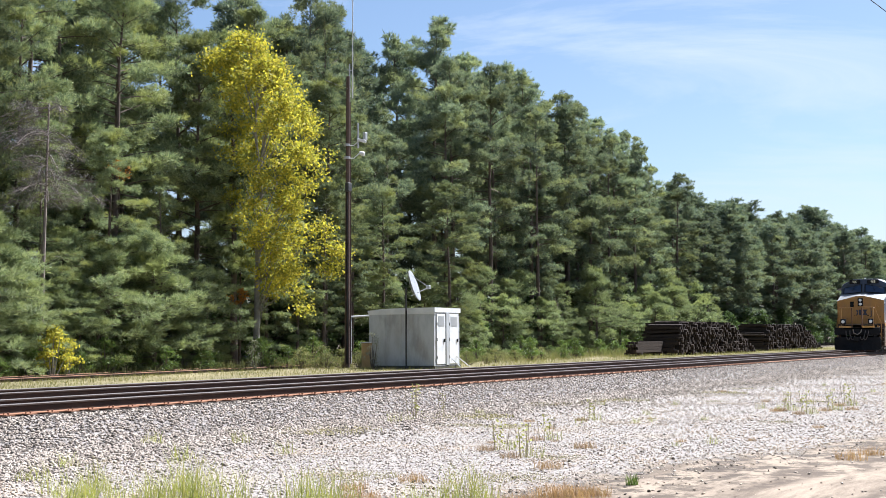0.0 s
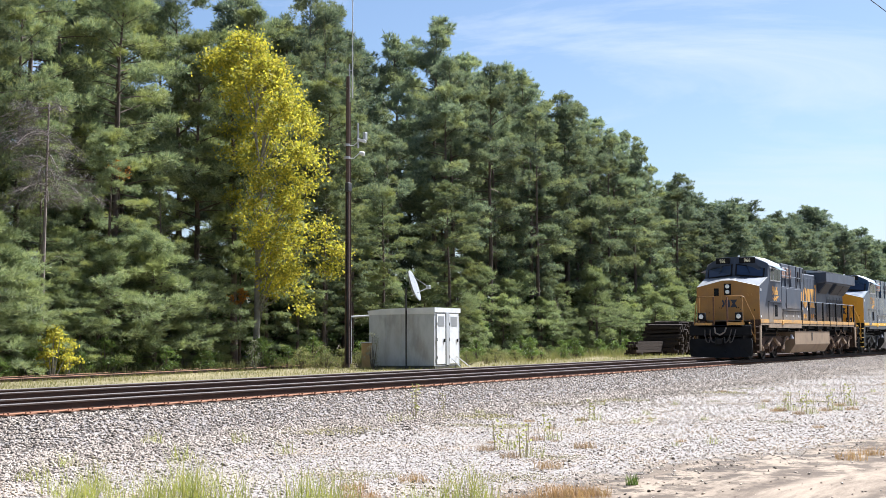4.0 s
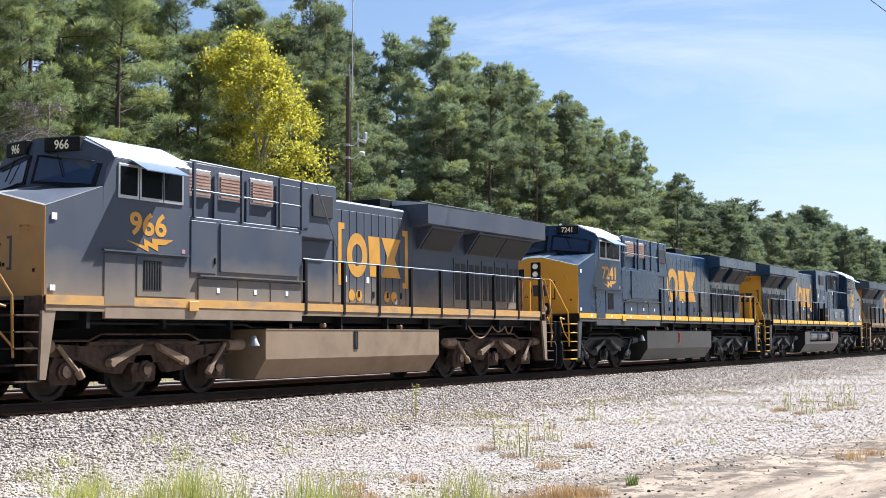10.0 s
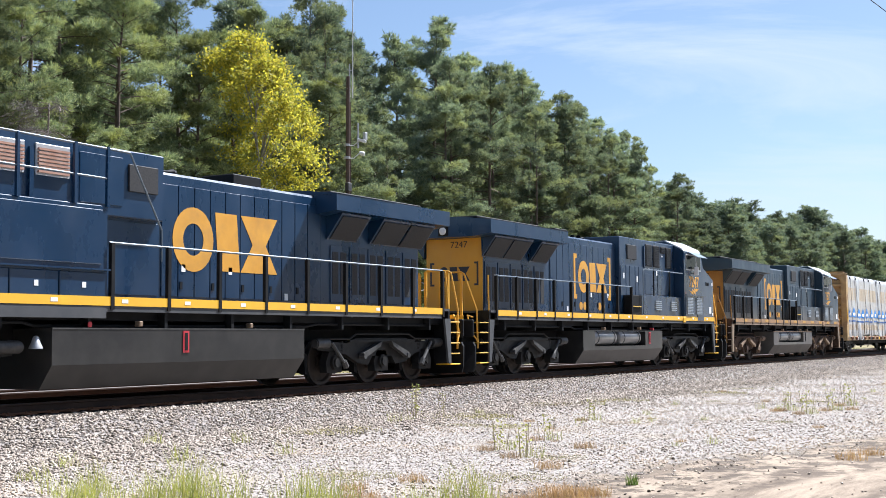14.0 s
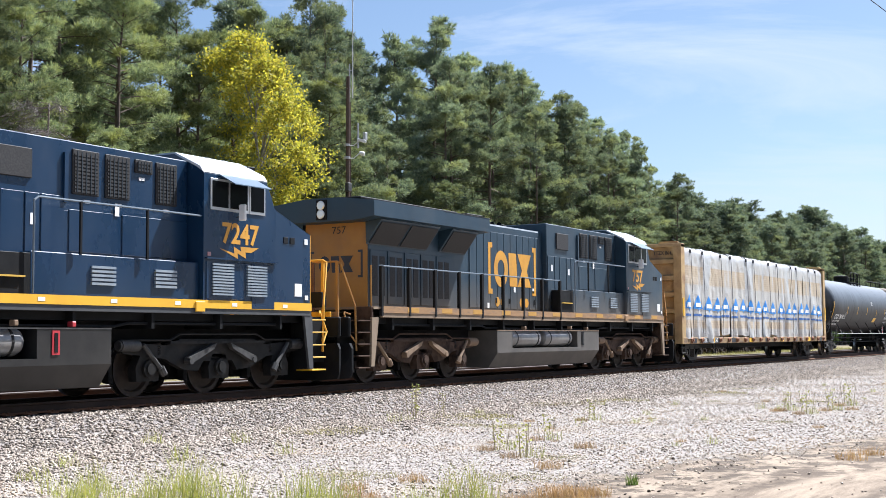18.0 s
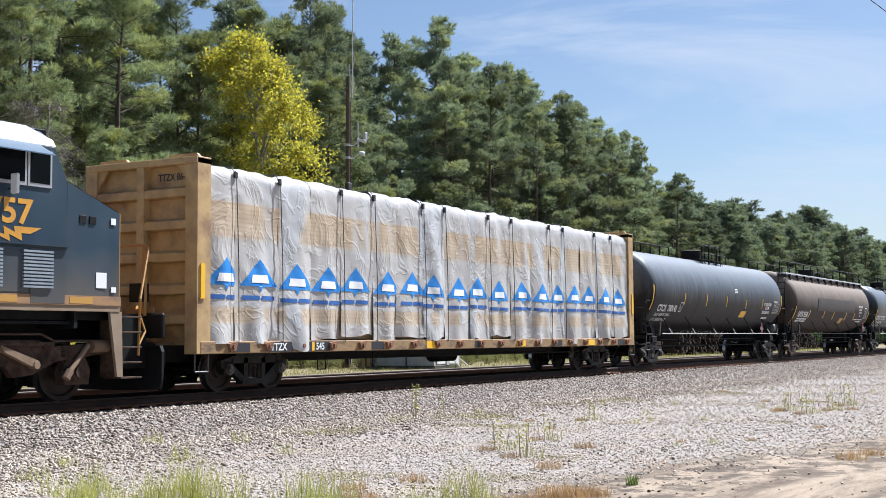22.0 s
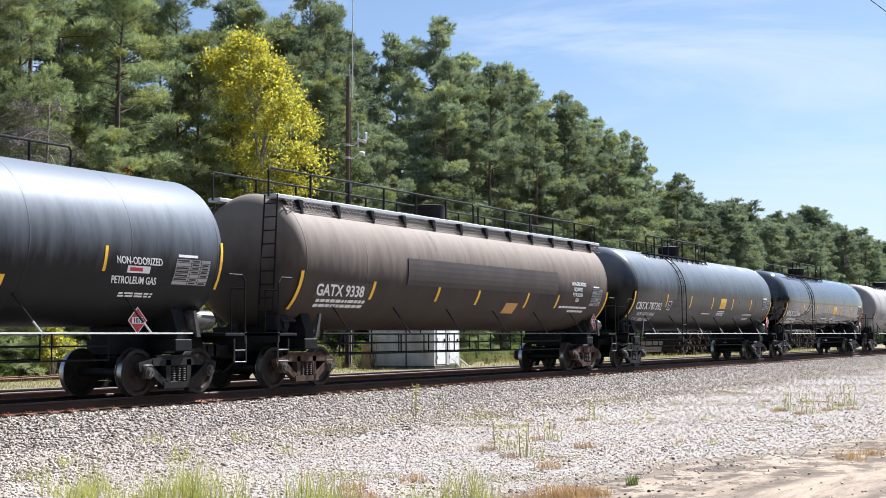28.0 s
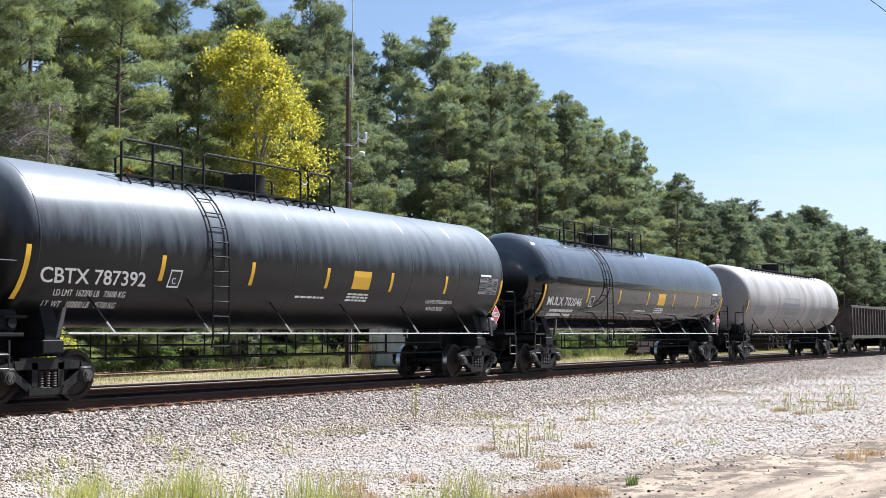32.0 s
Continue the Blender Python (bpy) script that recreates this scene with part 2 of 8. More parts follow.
# ---- mesh tools ----
class Soup:
    """Collects vertices and faces for one mesh."""
    def __init__(self):
        self.v, self.f = [], []

    def add(self, verts, faces):
        k = len(self.v)
        self.v += [tuple(p) for p in verts]
        self.f += [[i + k for i in f] for f in faces]
        return self

    def box(self, x0, x1, y0, y1, z0, z1, c=0.0):
        """A box; c chamfers its edges."""
        if c <= 0:
            v = [(x, y, z) for x in (x0, x1) for y in (y0, y1) for z in (z0, z1)]
            return self.add(v, [(0, 1, 3, 2), (4, 6, 7, 5), (0, 4, 5, 1), (2, 3, 7, 6), (0, 2, 6, 4), (1, 5, 7, 3)])
        bm = bmesh.new()
        g = bmesh.ops.create_cube(bm, size=1.0)
        for p in g["verts"]:
            p.co = ((x0 + x1) / 2 + p.co.x * (x1 - x0), (y0 + y1) / 2 + p.co.y * (y1 - y0), (z0 + z1) / 2 + p.co.z * (z1 - z0))
        bmesh.ops.bevel(bm, geom=bm.edges[:], offset=c, segments=1, affect="EDGES")
        return self.bm(bm)

    def bm(self, bm):
        bm.verts.index_update()
        self.add([p.co for p in bm.verts], [[q.index for q in f.verts] for f in bm.faces])
        bm.free()
        return self

    def prism(self, poly, a, b, axis="x"):
        """Extrudes a polygon. axis x: poly is (y, z); y: poly is (x, z); z: poly is (x, y)."""
        def put(p, d):
            return (d, p[0], p[1]) if axis == "x" else (p[0], d, p[1]) if axis == "y" else (p[0], p[1], d)
        n = len(poly)
        v = [put(p, a) for p in poly] + [put(p, b) for p in poly]
        f = [tuple(range(n)), tuple(range(2 * n - 1, n - 1, -1))] + [(i, i + n, (i + 1) % n + n, (i + 1) % n) for i in range(n)]
        return self.add(v, f)

    def rod(self, p, q, r, n=8, r2=None):
        p, q = Vector(p), Vector(q)
        d = (q - p).normalized()
        a = d.orthogonal().normalized()
        b = d.cross(a)
        r2 = r if r2 is None else r2
        ring = [(math.cos(2 * math.pi * i / n), math.sin(2 * math.pi * i / n)) for i in range(n)]
        v = [p + r * (a * c + b * s) for c, s in ring] + [q + r2 * (a * c + b * s) for c, s in ring]
        f = [tuple(range(n))[::-1], tuple(range(n, 2 * n))] + [(i, (i + 1) % n, (i + 1) % n + n, i + n) for i in range(n)]
        return self.add(v, f)

    def tube(self, pts, r, n=6):
        for p, q in zip(pts[:-1], pts[1:]):
            self.rod(p, q, r, n)
        return self

    def lathe(self, prof, n=24, axis="x"):
        """Turns a profile of (along, radius) about an axis through the origin."""
        v, f = [], []
        for a, r in prof:
            for i in range(n):
                c, s = r * math.cos(2 * math.pi * i / n), r * math.sin(2 * math.pi * i / n)
                v.append((a, c, s) if axis == "x" else (c, a, s) if axis == "y" else (c, s, a))
        m = len(prof)
        for j in range(m - 1):
            for i in range(n):
                f.append((j * n + i, j * n + (i + 1) % n, (j + 1) * n + (i + 1) % n, (j + 1) * n + i))
        f += [tuple(range(n))[::-1], tuple(range((m - 1) * n, m * n))]
        return self.add(v, f)

    def moved(self, m):
        self.v = [tuple(m @ Vector(p)) for p in self.v]
        return self

    def mesh(self, name, mats, smooth=None):
        me = bpy.data.meshes.new(name)
        me.from_pydata(self.v, [], self.f)
        for m in mats if isinstance(mats, (list, tuple)) else [mats]:
            me.materials.append(m)
        bm = bmesh.new()
        bm.from_mesh(me)
        bmesh.ops.recalc_face_normals(bm, faces=bm.faces[:])
        if smooth:
            for f in bm.faces:
                f.smooth = True
            for e in bm.edges:
                e.smooth = len(e.link_faces) == 2 and e.calc_face_angle(9) < radians(smooth)
        bm.to_mesh(me)
        bm.free()
        return me


def part(name, soup, mat, parent, label="", smooth=None, at=None):
    """Links a soup, or a ready mesh, as one mesh object under a thing or a part."""
    me = soup if isinstance(soup, bpy.types.Mesh) else soup.mesh(name, mat, smooth)
    ob = new(name, me)
    ob.parent = parent
    if at is not None:
        ob.matrix_basis = at
    if label:
        tagged(ob, label)
    return ob


def thing(name, label, category, group="", kind="", at=None):
    ob = tagged(new(name), label, category, group, kind)
    if at is not None:
        ob.matrix_basis = at
    return ob


def single(name, soup, mat, label, category="", group="", kind="", smooth=None, at=None):
    ob = new(name, soup if isinstance(soup, bpy.types.Mesh) else soup.mesh(name, mat, smooth))
    if at is not None:
        ob.matrix_basis = at
    return tagged(ob, label, category, group, kind)


def fast_mesh(name, verts, faces, mat):
    """A mesh from arrays of vertices (n, 3) and of equal-sized faces (m, k)."""
    me = bpy.data.meshes.new(name)
    verts, faces = np.asarray(verts, np.float32), np.asarray(faces, np.int32)
    m, k = faces.shape
    me.vertices.add(len(verts))
    me.vertices.foreach_set("co", verts.ravel())
    me.loops.add(m * k)
    me.loops.foreach_set("vertex_index", faces.ravel())
    me.polygons.add(m)
    me.polygons.foreach_set("loop_start", np.arange(0, m * k, k, dtype=np.int32))
    me.update(calc_edges=True)
    me.materials.append(mat)
    return me


def lettering(text, size, mat, parent, at, name="lettering", align="LEFT", wide=1.0, bold=0.0, fit=0.0):
    """Raised lettering in the built-in font, as a mesh; fit: its length in metres."""
    cu = bpy.data.curves.new(name, "FONT")
    cu.body, cu.size, cu.align_x, cu.extrude, cu.offset = text, size, align, 0.002, bold
    cu.resolution_u = 3
    tmp = bpy.data.objects.new(name, cu)
    me = bpy.data.meshes.new_from_object(tmp)
    bpy.data.objects.remove(tmp)
    bpy.data.curves.remove(cu)
    me.materials.clear()
    me.materials.append(mat)
    if fit:
        span = [v.co.x for v in me.vertices]
        wide = fit / (max(span) - min(span))
    me.transform(Matrix.Diagonal((wide, 1, 1, 1)))
    ob = new(name, me)
    ob.parent = parent
    ob.matrix_basis = at
    return ob


def side(x, y, z, facing=-1):
    """The pose of flat lettering on a car's side: facing -1 looks towards -y, +1 towards +y."""
    return Matrix.Translation((x, y, z)) @ (pose(0, 0, 0, 90, 0, 0) if facing < 0 else pose(0, 0, 0, 90, 0, 180))


# ---- ground ----
def smoothstep(a, b, x):
    t = np.clip((x - a) / (b - a), 0, 1)
    return t * t * (3 - 2 * t)


def ground_z(x, y):
    """Height of the ground: lot, ballast shoulder, track bed, grassy verge, forest floor."""
    x, y = np.asarray(x, float), np.asarray(y, float)
    z = -0.60 + 0.372 * smoothstep(-3.5, -1.35, y) - 0.06 * smoothstep(5.9, 8.5, y) + 0.02 * smoothstep(9, 14, y)
    z += 0.35 * smoothstep(24, 60, y)
    z += 0.022 * np.sin(x * 0.9 + 1.3 * np.sin(y * 0.7)) * smoothstep(-3.2, -6, y)
    z += 0.03 * np.sin(x * 0.31 + y * 0.23) * smoothstep(-4, -8, y)
    z -= 0.35 * smoothstep(-30, -120, y)
    return z


def ground_material():
    m = varied("gravel_lot_and_soil", [(0.5, 0.5, 0.5), (0.5, 0.5, 0.5)], 1.0, 0.95, spec=0.2)
    nt = m.node_tree
    n, l, b = nt.nodes, nt.links, nt.nodes["Principled BSDF"]
    tc = n.new("ShaderNodeTexCoord")
    sx = n.new("ShaderNodeSeparateXYZ")
    l.new(tc.outputs["Object"], sx.inputs["Vector"])
    wob = n.new("ShaderNodeTexNoise")
    wob.inputs["Scale"].default_value, wob.inputs["Detail"].default_value = 0.45, 6.0
    l.new(tc.outputs["Object"], wob.inputs["Vector"])

    def op(kind, a, c):
        k = n.new("ShaderNodeMath")
        k.operation = kind
        for i, q in enumerate((a, c)):
            if isinstance(q, (int, float)):
                k.inputs[i].default_value = q
            else:
                l.new(q, k.inputs[i])
        return k.outputs[0]

    wy = op("ADD", sx.outputs["Y"], op("MULTIPLY", op("SUBTRACT", wob.outputs["Fac"], 0.5), 3.2))

    def cells(scale, cols, seedv):
        v = n.new("ShaderNodeTexVoronoi")
        v.inputs["Scale"].default_value = scale
        l.new(tc.outputs["Object"], v.inputs["Vector"])
        s = n.new("ShaderNodeSeparateColor")
        l.new(v.outputs["Color"], s.inputs["Color"])
        r = n.new("ShaderNodeValToRGB")
        while len(r.color_ramp.elements) < len(cols):
            r.color_ramp.elements.new(0.5)
        for i, c in enumerate(cols):
            r.color_ramp.elements[i].position, r.color_ramp.elements[i].color = i / (len(cols) - 1), (*c, 1)
        l.new(s.outputs[seedv], r.inputs["Fac"])
        return r.outputs["Color"], v.outputs["Distance"]

    def blend(fac, a, c):
        k = n.new("ShaderNodeMix")
        k.data_type = "RGBA"
        l.new(fac, k.inputs["Factor"])
        for key, q in (("A", a), ("B", c)):
            if isinstance(q, tuple):
                k.inputs[key].default_value = (*q, 1)
            else:
                l.new(q, k.inputs[key])
        return k.outputs["Result"]

    def step(value, a, c):
        k = n.new("ShaderNodeMapRange")
        k.interpolation_type = "SMOOTHSTEP"
        k.inputs["From Min"].default_value, k.inputs["From Max"].default_value = a, c
        l.new(value, k.inputs["Value"])
        return k.outputs["Result"]

    lot, d1 = cells(26.0, [(0.105, 0.092, 0.082), (0.250, 0.222, 0.198), (0.330, 0.295, 0.264), (0.180, 0.160, 0.142)], "Red")
    bal, d2 = cells(15.0, [(0.040, 0.035, 0.032), (0.170, 0.150, 0.138), (0.280, 0.250, 0.230), (0.108, 0.095, 0.087)], "Green")
    tan_n = n.new("ShaderNodeTexNoise")
    tan_n.inputs["Scale"].default_value, tan_n.inputs["Detail"].default_value, tan_n.inputs["Roughness"].default_value = 1.6, 9.0, 0.7
    mpr = n.new("ShaderNodeMapping")
    mpr.inputs["Scale"].default_value = (0.35, 1.6, 1.0)
    l.new(tc.outputs["Object"], mpr.inputs["Vector"])
    l.new(mpr.outputs["Vector"], tan_n.inputs["Vector"])
    dirt = n.new("ShaderNodeValToRGB")
    dirt.color_ramp.elements[0].position, dirt.color_ramp.elements[0].color = 0.36, (0.130, 0.099, 0.073, 1)
    dirt.color_ramp.elements[1].position, dirt.color_ramp.elements[1].color = 0.56, (0.275, 0.218, 0.162, 1)
    l.new(tan_n.outputs["Fac"], dirt.inputs["Fac"])
    verge = n.new("ShaderNodeValToRGB")
    verge.color_ramp.elements[0].position, verge.color_ramp.elements[0].color = 0.40, (0.160, 0.136, 0.072, 1)
    verge.color_ramp.elements[1].position, verge.color_ramp.elements[1].color = 0.62, (0.225, 0.188, 0.100, 1)
    l.new(wob.outputs["Fac"], verge.inputs["Fac"])
    # thin sand showing through the lot's gravel
    sand = step(wob.outputs["Fac"], 0.55, 0.68)
    lot = blend(op("MULTIPLY", sand, 0.55), lot, (0.275, 0.230, 0.172))
    col = blend(step(wy, -5.2, -2.6), lot, bal)
    col = blend(step(wy, 5.6, 6.6), col, verge.outputs["Color"])
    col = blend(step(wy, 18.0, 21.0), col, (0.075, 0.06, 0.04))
    # the dirt road: pale dust, darker damp soil along its edge, and two worn wheel tracks
    fine = n.new("ShaderNodeTexNoise")
    fine.inputs["Scale"].default_value, fine.inputs["Detail"].default_value, fine.inputs["Roughness"].default_value = 2.6, 8.0, 0.7
    l.new(tc.outputs["Object"], fine.inputs["Vector"])
    rim = op("ADD", op("ADD", sx.outputs["Y"], op("MULTIPLY", sx.outputs["X"], 0.2)), op("MULTIPLY", op("SUBTRACT", wob.outputs["Fac"], 0.5), 1.5))
    road = op("ADD", rim, op("MULTIPLY", op("SUBTRACT", fine.outputs["Fac"], 0.5), 2.8))
    soil = blend(op("MULTIPLY", step(fine.outputs["Fac"], 0.46, 0.55), 0.82), dirt.outputs["Color"], (0.050, 0.038, 0.029))
    near_rim = op("MULTIPLY", step(road, -11.6, -10.2), 1.0)
    soil = blend(near_rim, dirt.outputs["Color"], soil)
    for track in (-11.2, -12.9):
        d = n.new("ShaderNodeMath")
        d.operation = "ABSOLUTE"
        l.new(op("SUBTRACT", rim, track), d.inputs[0])
        soil = blend(op("MULTIPLY", op("MULTIPLY", step(d.outputs[0], 0.48, 0.15), step(fine.outputs["Fac"], 0.42, 0.54)), 0.85), soil, (0.085, 0.064, 0.048))
    col = blend(step(road, -8.8, -9.7), col, soil)
    l.new(col, b.inputs["Base Color"])
    bp = n.new("ShaderNodeBump")
    bp.inputs["Strength"].default_value, bp.inputs["Distance"].default_value = 0.55, 0.03
    gate = step(road, -9.6, -9.0)
    l.new(op("ADD", op("MULTIPLY", op("ADD", d1, d2), gate), op("MULTIPLY", op("ADD", tan_n.outputs["Fac"], fine.outputs["Fac"]), 0.8)), bp.inputs["Height"])
    l.new(bp.outputs["Normal"], b.inputs["Normal"])
    return m


xs = np.unique(np.concatenate([np.linspace(-1500, -60, 16), np.linspace(-60, 5, 14), np.linspace(5, 75, 141), np.linspace(75, 300, 60), np.linspace(300, 3000, 30)]))
ys = np.unique(np.concatenate([np.linspace(-1500, -60, 14), np.linspace(-60, -18, 15), np.linspace(-18, 9, 109), np.linspace(9, 30, 30), np.linspace(30, 80, 14), np.linspace(80, 1500, 12)]))
gx, gy = np.meshgrid(xs, ys, indexing="ij")
gv = np.stack([gx, gy, ground_z(gx, gy)], -1).reshape(-1, 3)
ii, jj = np.meshgrid(np.arange(len(xs) - 1), np.arange(len(ys) - 1), indexing="ij")
kk = (ii * len(ys) + jj).ravel()
gf = np.stack([kk, kk + len(ys), kk + len(ys) + 1, kk + 1], 1)
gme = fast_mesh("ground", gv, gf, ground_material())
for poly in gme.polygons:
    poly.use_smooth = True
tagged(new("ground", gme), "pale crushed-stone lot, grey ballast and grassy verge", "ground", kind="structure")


# ---- tracks ----
RAIL_PROFILE = [(-0.07, -0.185), (0.07, -0.185), (0.07, -0.172), (0.012, -0.155), (0.010, -0.048), (0.036, -0.038), (0.036, -0.013),
                (0.022, 0.0), (-0.022, 0.0), (-0.036, -0.013), (-0.036, -0.038), (-0.010, -0.048), (-0.012, -0.155), (-0.07, -0.172)]


def railway(name, x0, x1, matrix, label, ties_from, ties_to, stuff_to, polished=True):
    """Two rails on creosoted ties with rusty plates and spikes."""
    t = thing(name, label, "railway track", kind="structure", at=matrix)
    for yc in (-0.755, 0.755):
        s = Soup().prism([(yc + p[0], p[1]) for p in RAIL_PROFILE], x0, x1)
        me = s.mesh("rail", [M_RAIL, M_RAILTOP if polished else M_RUST, M_PLATE if polished else M_RUST, M_RAILEDGE if polished else M_RUST])
        for p in me.polygons:
            if p.normal.z > 0.9 and p.center.z > -0.012:
                p.material_index = 1
            elif p.normal.z > 0.3 and p.center.z > -0.012:
                p.material_index = 3
            elif p.center.z < -0.15:
                p.material_index = 2
        part("rail", me, None, t, "steel rail with a bright worn head" if polished else "rust-brown steel rail")
    tie = Soup().box(-0.115, 0.115, -1.3, 1.3, -0.38, -0.192, 0.012).mesh("tie", M_TIE)
    pl = Soup()
    for yc in (-0.755, 0.755):
        pl.box(-0.1, 0.1, yc - 0.22, yc + 0.20, -0.194, -0.174)
        for sx, sy in ((-0.05, -0.1), (0.05, -0.1), (-0.06, 0.1), (0.06, 0.1), (0.0, -0.155)):
            pl.rod((sx, yc + sy, -0.18), (sx, yc + sy, -0.145), 0.012, 5)
            pl.rod((sx, yc + sy, -0.15), (sx, yc + sy, -0.138), 0.021, 6)
    plate = pl.mesh("tie_plates", M_PLATE)
    x, k = ties_from, 0
    rng = random.Random(5)
    rest, restp = Soup(), Soup()
    while x < stuff_to:
        m = pose(x + rng.uniform(-0.03, 0.03), rng.uniform(-0.05, 0.05), 0, 0, 0, rng.uniform(-1.5, 1.5))
        if x < ties_to:
            o = part("tie", tie, None, t, at=m)
            part("tie_plate", plate, None, t, at=pose(m.translation.x, 0, 0))
        else:
            rest.box(x - 0.115, x + 0.115, -1.3, 1.3, -0.38, -0.192)
            for yc in (-0.755, 0.755):
                restp.box(x - 0.1, x + 0.1, yc - 0.19, yc + 0.17, -0.194, -0.176)
        x += 0.50
    if rest.v:
        tagged(part("ties", rest, M_TIE, t), kind="stuff")
        tagged(part("tie_plates", restp, M_PLATE, t), kind="stuff")
    return t


railway("track_1", -80, 900, pose(0, 0, 0), "main track with bright-headed rails on spiked wooden ties", 14, 62, 200)
railway("track_2", -80, 900, pose(0, 3.96, 0.0), "second main track with bright-headed rails on wooden ties", 18, 40, 150)
railway("track_3", -45, 40, pose(38, 17.0, -0.14, 0, 0, 7.4), "old siding track with rusty rails sunk in grass", -14, -12, 30, False)


# ---- stones ----
def scatter_stones(name, count, xr, yr, size, mat, label, seed, lift=0.3, density=None, rim=None, fade=0.0):
    rng = np.random.default_rng(seed)
    x = xr[0] + (xr[1] - xr[0]) * rng.random(count) ** (density or 1.0)
    y = rng.uniform(*yr, count)
    if fade:
        y = np.where(rng.random(count) < 0.3, yr[0] - rng.exponential(fade, count), y)
    if rim:
        # the lot ends along the dirt road, with stragglers
        ok = y + 0.2 * x + rng.normal(0, 0.22, count) - rng.exponential(0.25, count) * (rng.random(count) < 0.5) * 2 + rng.exponential(0.55, count) > rim
        x, y = x[ok], y[ok]
        count = len(x)
    s = rng.uniform(*size, count)
    base = np.array([(1.15, 0, 0), (-1.15, 0, 0), (0, 0.8, 0), (0, -0.8, 0), (0, 0, 0.55), (0, 0, -0.55)], float)
    v = base[None] * rng.uniform(0.6, 1.25, (count, 6, 1)) * s[:, None, None] + rng.normal(0, 0.24, (count, 6, 3)) * s[:, None, None]
    a = rng.uniform(0, 6.28, count)
    tilt = rng.uniform(-0.6, 0.6, count)
    c, n = np.cos(tilt)[:, None], np.sin(tilt)[:, None]
    vx, vz = v[:, :, 0] * c - v[:, :, 2] * n, v[:, :, 0] * n + v[:, :, 2] * c
    c, n = np.cos(a)[:, None], np.sin(a)[:, None]
    px, py = vx * c - v[:, :, 1] * n, vx * n + v[:, :, 1] * c
    z = ground_z(x, y) + s * lift
    w = np.stack([px + x[:, None], py + y[:, None], vz + z[:, None]], -1).reshape(-1, 3)
    f = np.array([(0, 2, 4), (2, 1, 4), (1, 3, 4), (3, 0, 4), (2, 0, 5), (1, 2, 5), (3, 1, 5), (0, 3, 5)])
    f = (f[None] + 6 * np.arange(count)[:, None, None]).reshape(-1, 3)
    return tagged(new(name, fast_mesh(name, w, f, mat)), label, "gravel", kind="stuff")


scatter_stones("shoulder_ballast", 66000, (11, 95), (-4.1, -1.10), (0.016, 0.042), M_STONE, "coarse grey crushed-stone ballast beside the near rail", 1, 0.40, density=1.7, fade=0.7)
scatter_stones("crib_ballast", 5000, (14, 80), (-0.64, 0.64), (0.025, 0.05), M_STONE, "grey ballast stones between the rails", 2, 0.2, density=1.5)
scatter_stones("far_crib_ballast", 6000, (16, 90), (0.9, 5.9), (0.025, 0.05), M_STONE, "grey ballast stones round the second track", 3, 0.1, density=1.4)
scatter_stones("lot_gravel", 120000, (8.5, 72), (-17.5, -3.0), (0.009, 0.027), M_PADSTONE, "fine pale crushed stone on the open lot", 4, 0.22, density=1.7, rim=-9.25)
scatter_stones("road_pebbles", 500, (12, 40), (-19.0, -12.0), (0.006, 0.020), M_PADSTONE, "scattered pebbles on the dirt road", 5, 0.4, density=1.6)


scatter_stones("dark_clods", 420, (12, 34), (-14.0, -10.2), (0.010, 0.034), M_CLOD, "dark clods of damp soil along the road's edge", 6, 0.3, density=1.3, rim=-10.4)


# ---- the train ----
TRAIN, WHEELSETS = [], {}


def wheel_mesh(r):
    s = Soup()
    # tyre, flange, plate and hub, turned about the axle
    s.lathe([(-0.09, 0.10), (-0.09, 0.16), (-0.03, 0.18), (-0.02, r * 0.78), (-0.075, r * 0.84), (-0.075, r), (0.045, r + 0.004), (0.058, r + 0.026),
             (0.072, r + 0.02), (0.072, r * 0.84), (0.02, r * 0.78), (0.02, 0.18), (0.06, 0.16), (0.06, 0.10)], 28, "y")
    for i in range(6):
        a = 2 * math.pi * i / 6
        s.rod((0.13 * math.cos(a), -0.1, 0.13 * math.sin(a)), (0.13 * math.cos(a), -0.08, 0.13 * math.sin(a)), 0.014, 6)
    me = s.mesh("wheel", [M_WHEEL, M_TREAD], 35)
    for p in me.polygons:
        c = p.center
        if math.hypot(c.x, c.z) > r * 0.97 and abs(p.normal.y) < 0.4:
            p.material_index = 1
    return me


WHEEL = {0.533: wheel_mesh(0.533), 0.457: wheel_mesh(0.457)}
AXLE = Soup().rod((0, -1.02, 0), (0, 1.02, 0), 0.085, 10).mesh("axle", M_GREASE, 40)


def wheelset(car, x, r, turned):
    ax = part("axle", AXLE, None, car, "axle with two steel wheels")
    ax.matrix_parent_inverse = Matrix.Translation((x, 0, r))
    part("wheel", WHEEL[r], None, ax, at=pose(0, -0.745, 0))
    part("wheel", WHEEL[r], None, ax, at=pose(0, 0.745, 0, 0, 0, 180))
    WHEELSETS.setdefault(r, []).append((ax, turned))


def mirrored(s):
    """A soup's mirror image across the track."""
    o = Soup()
    o.v, o.f = [(x, -y, z) for x, y, z in s.v], [list(f)[::-1] for f in s.f]
    return o


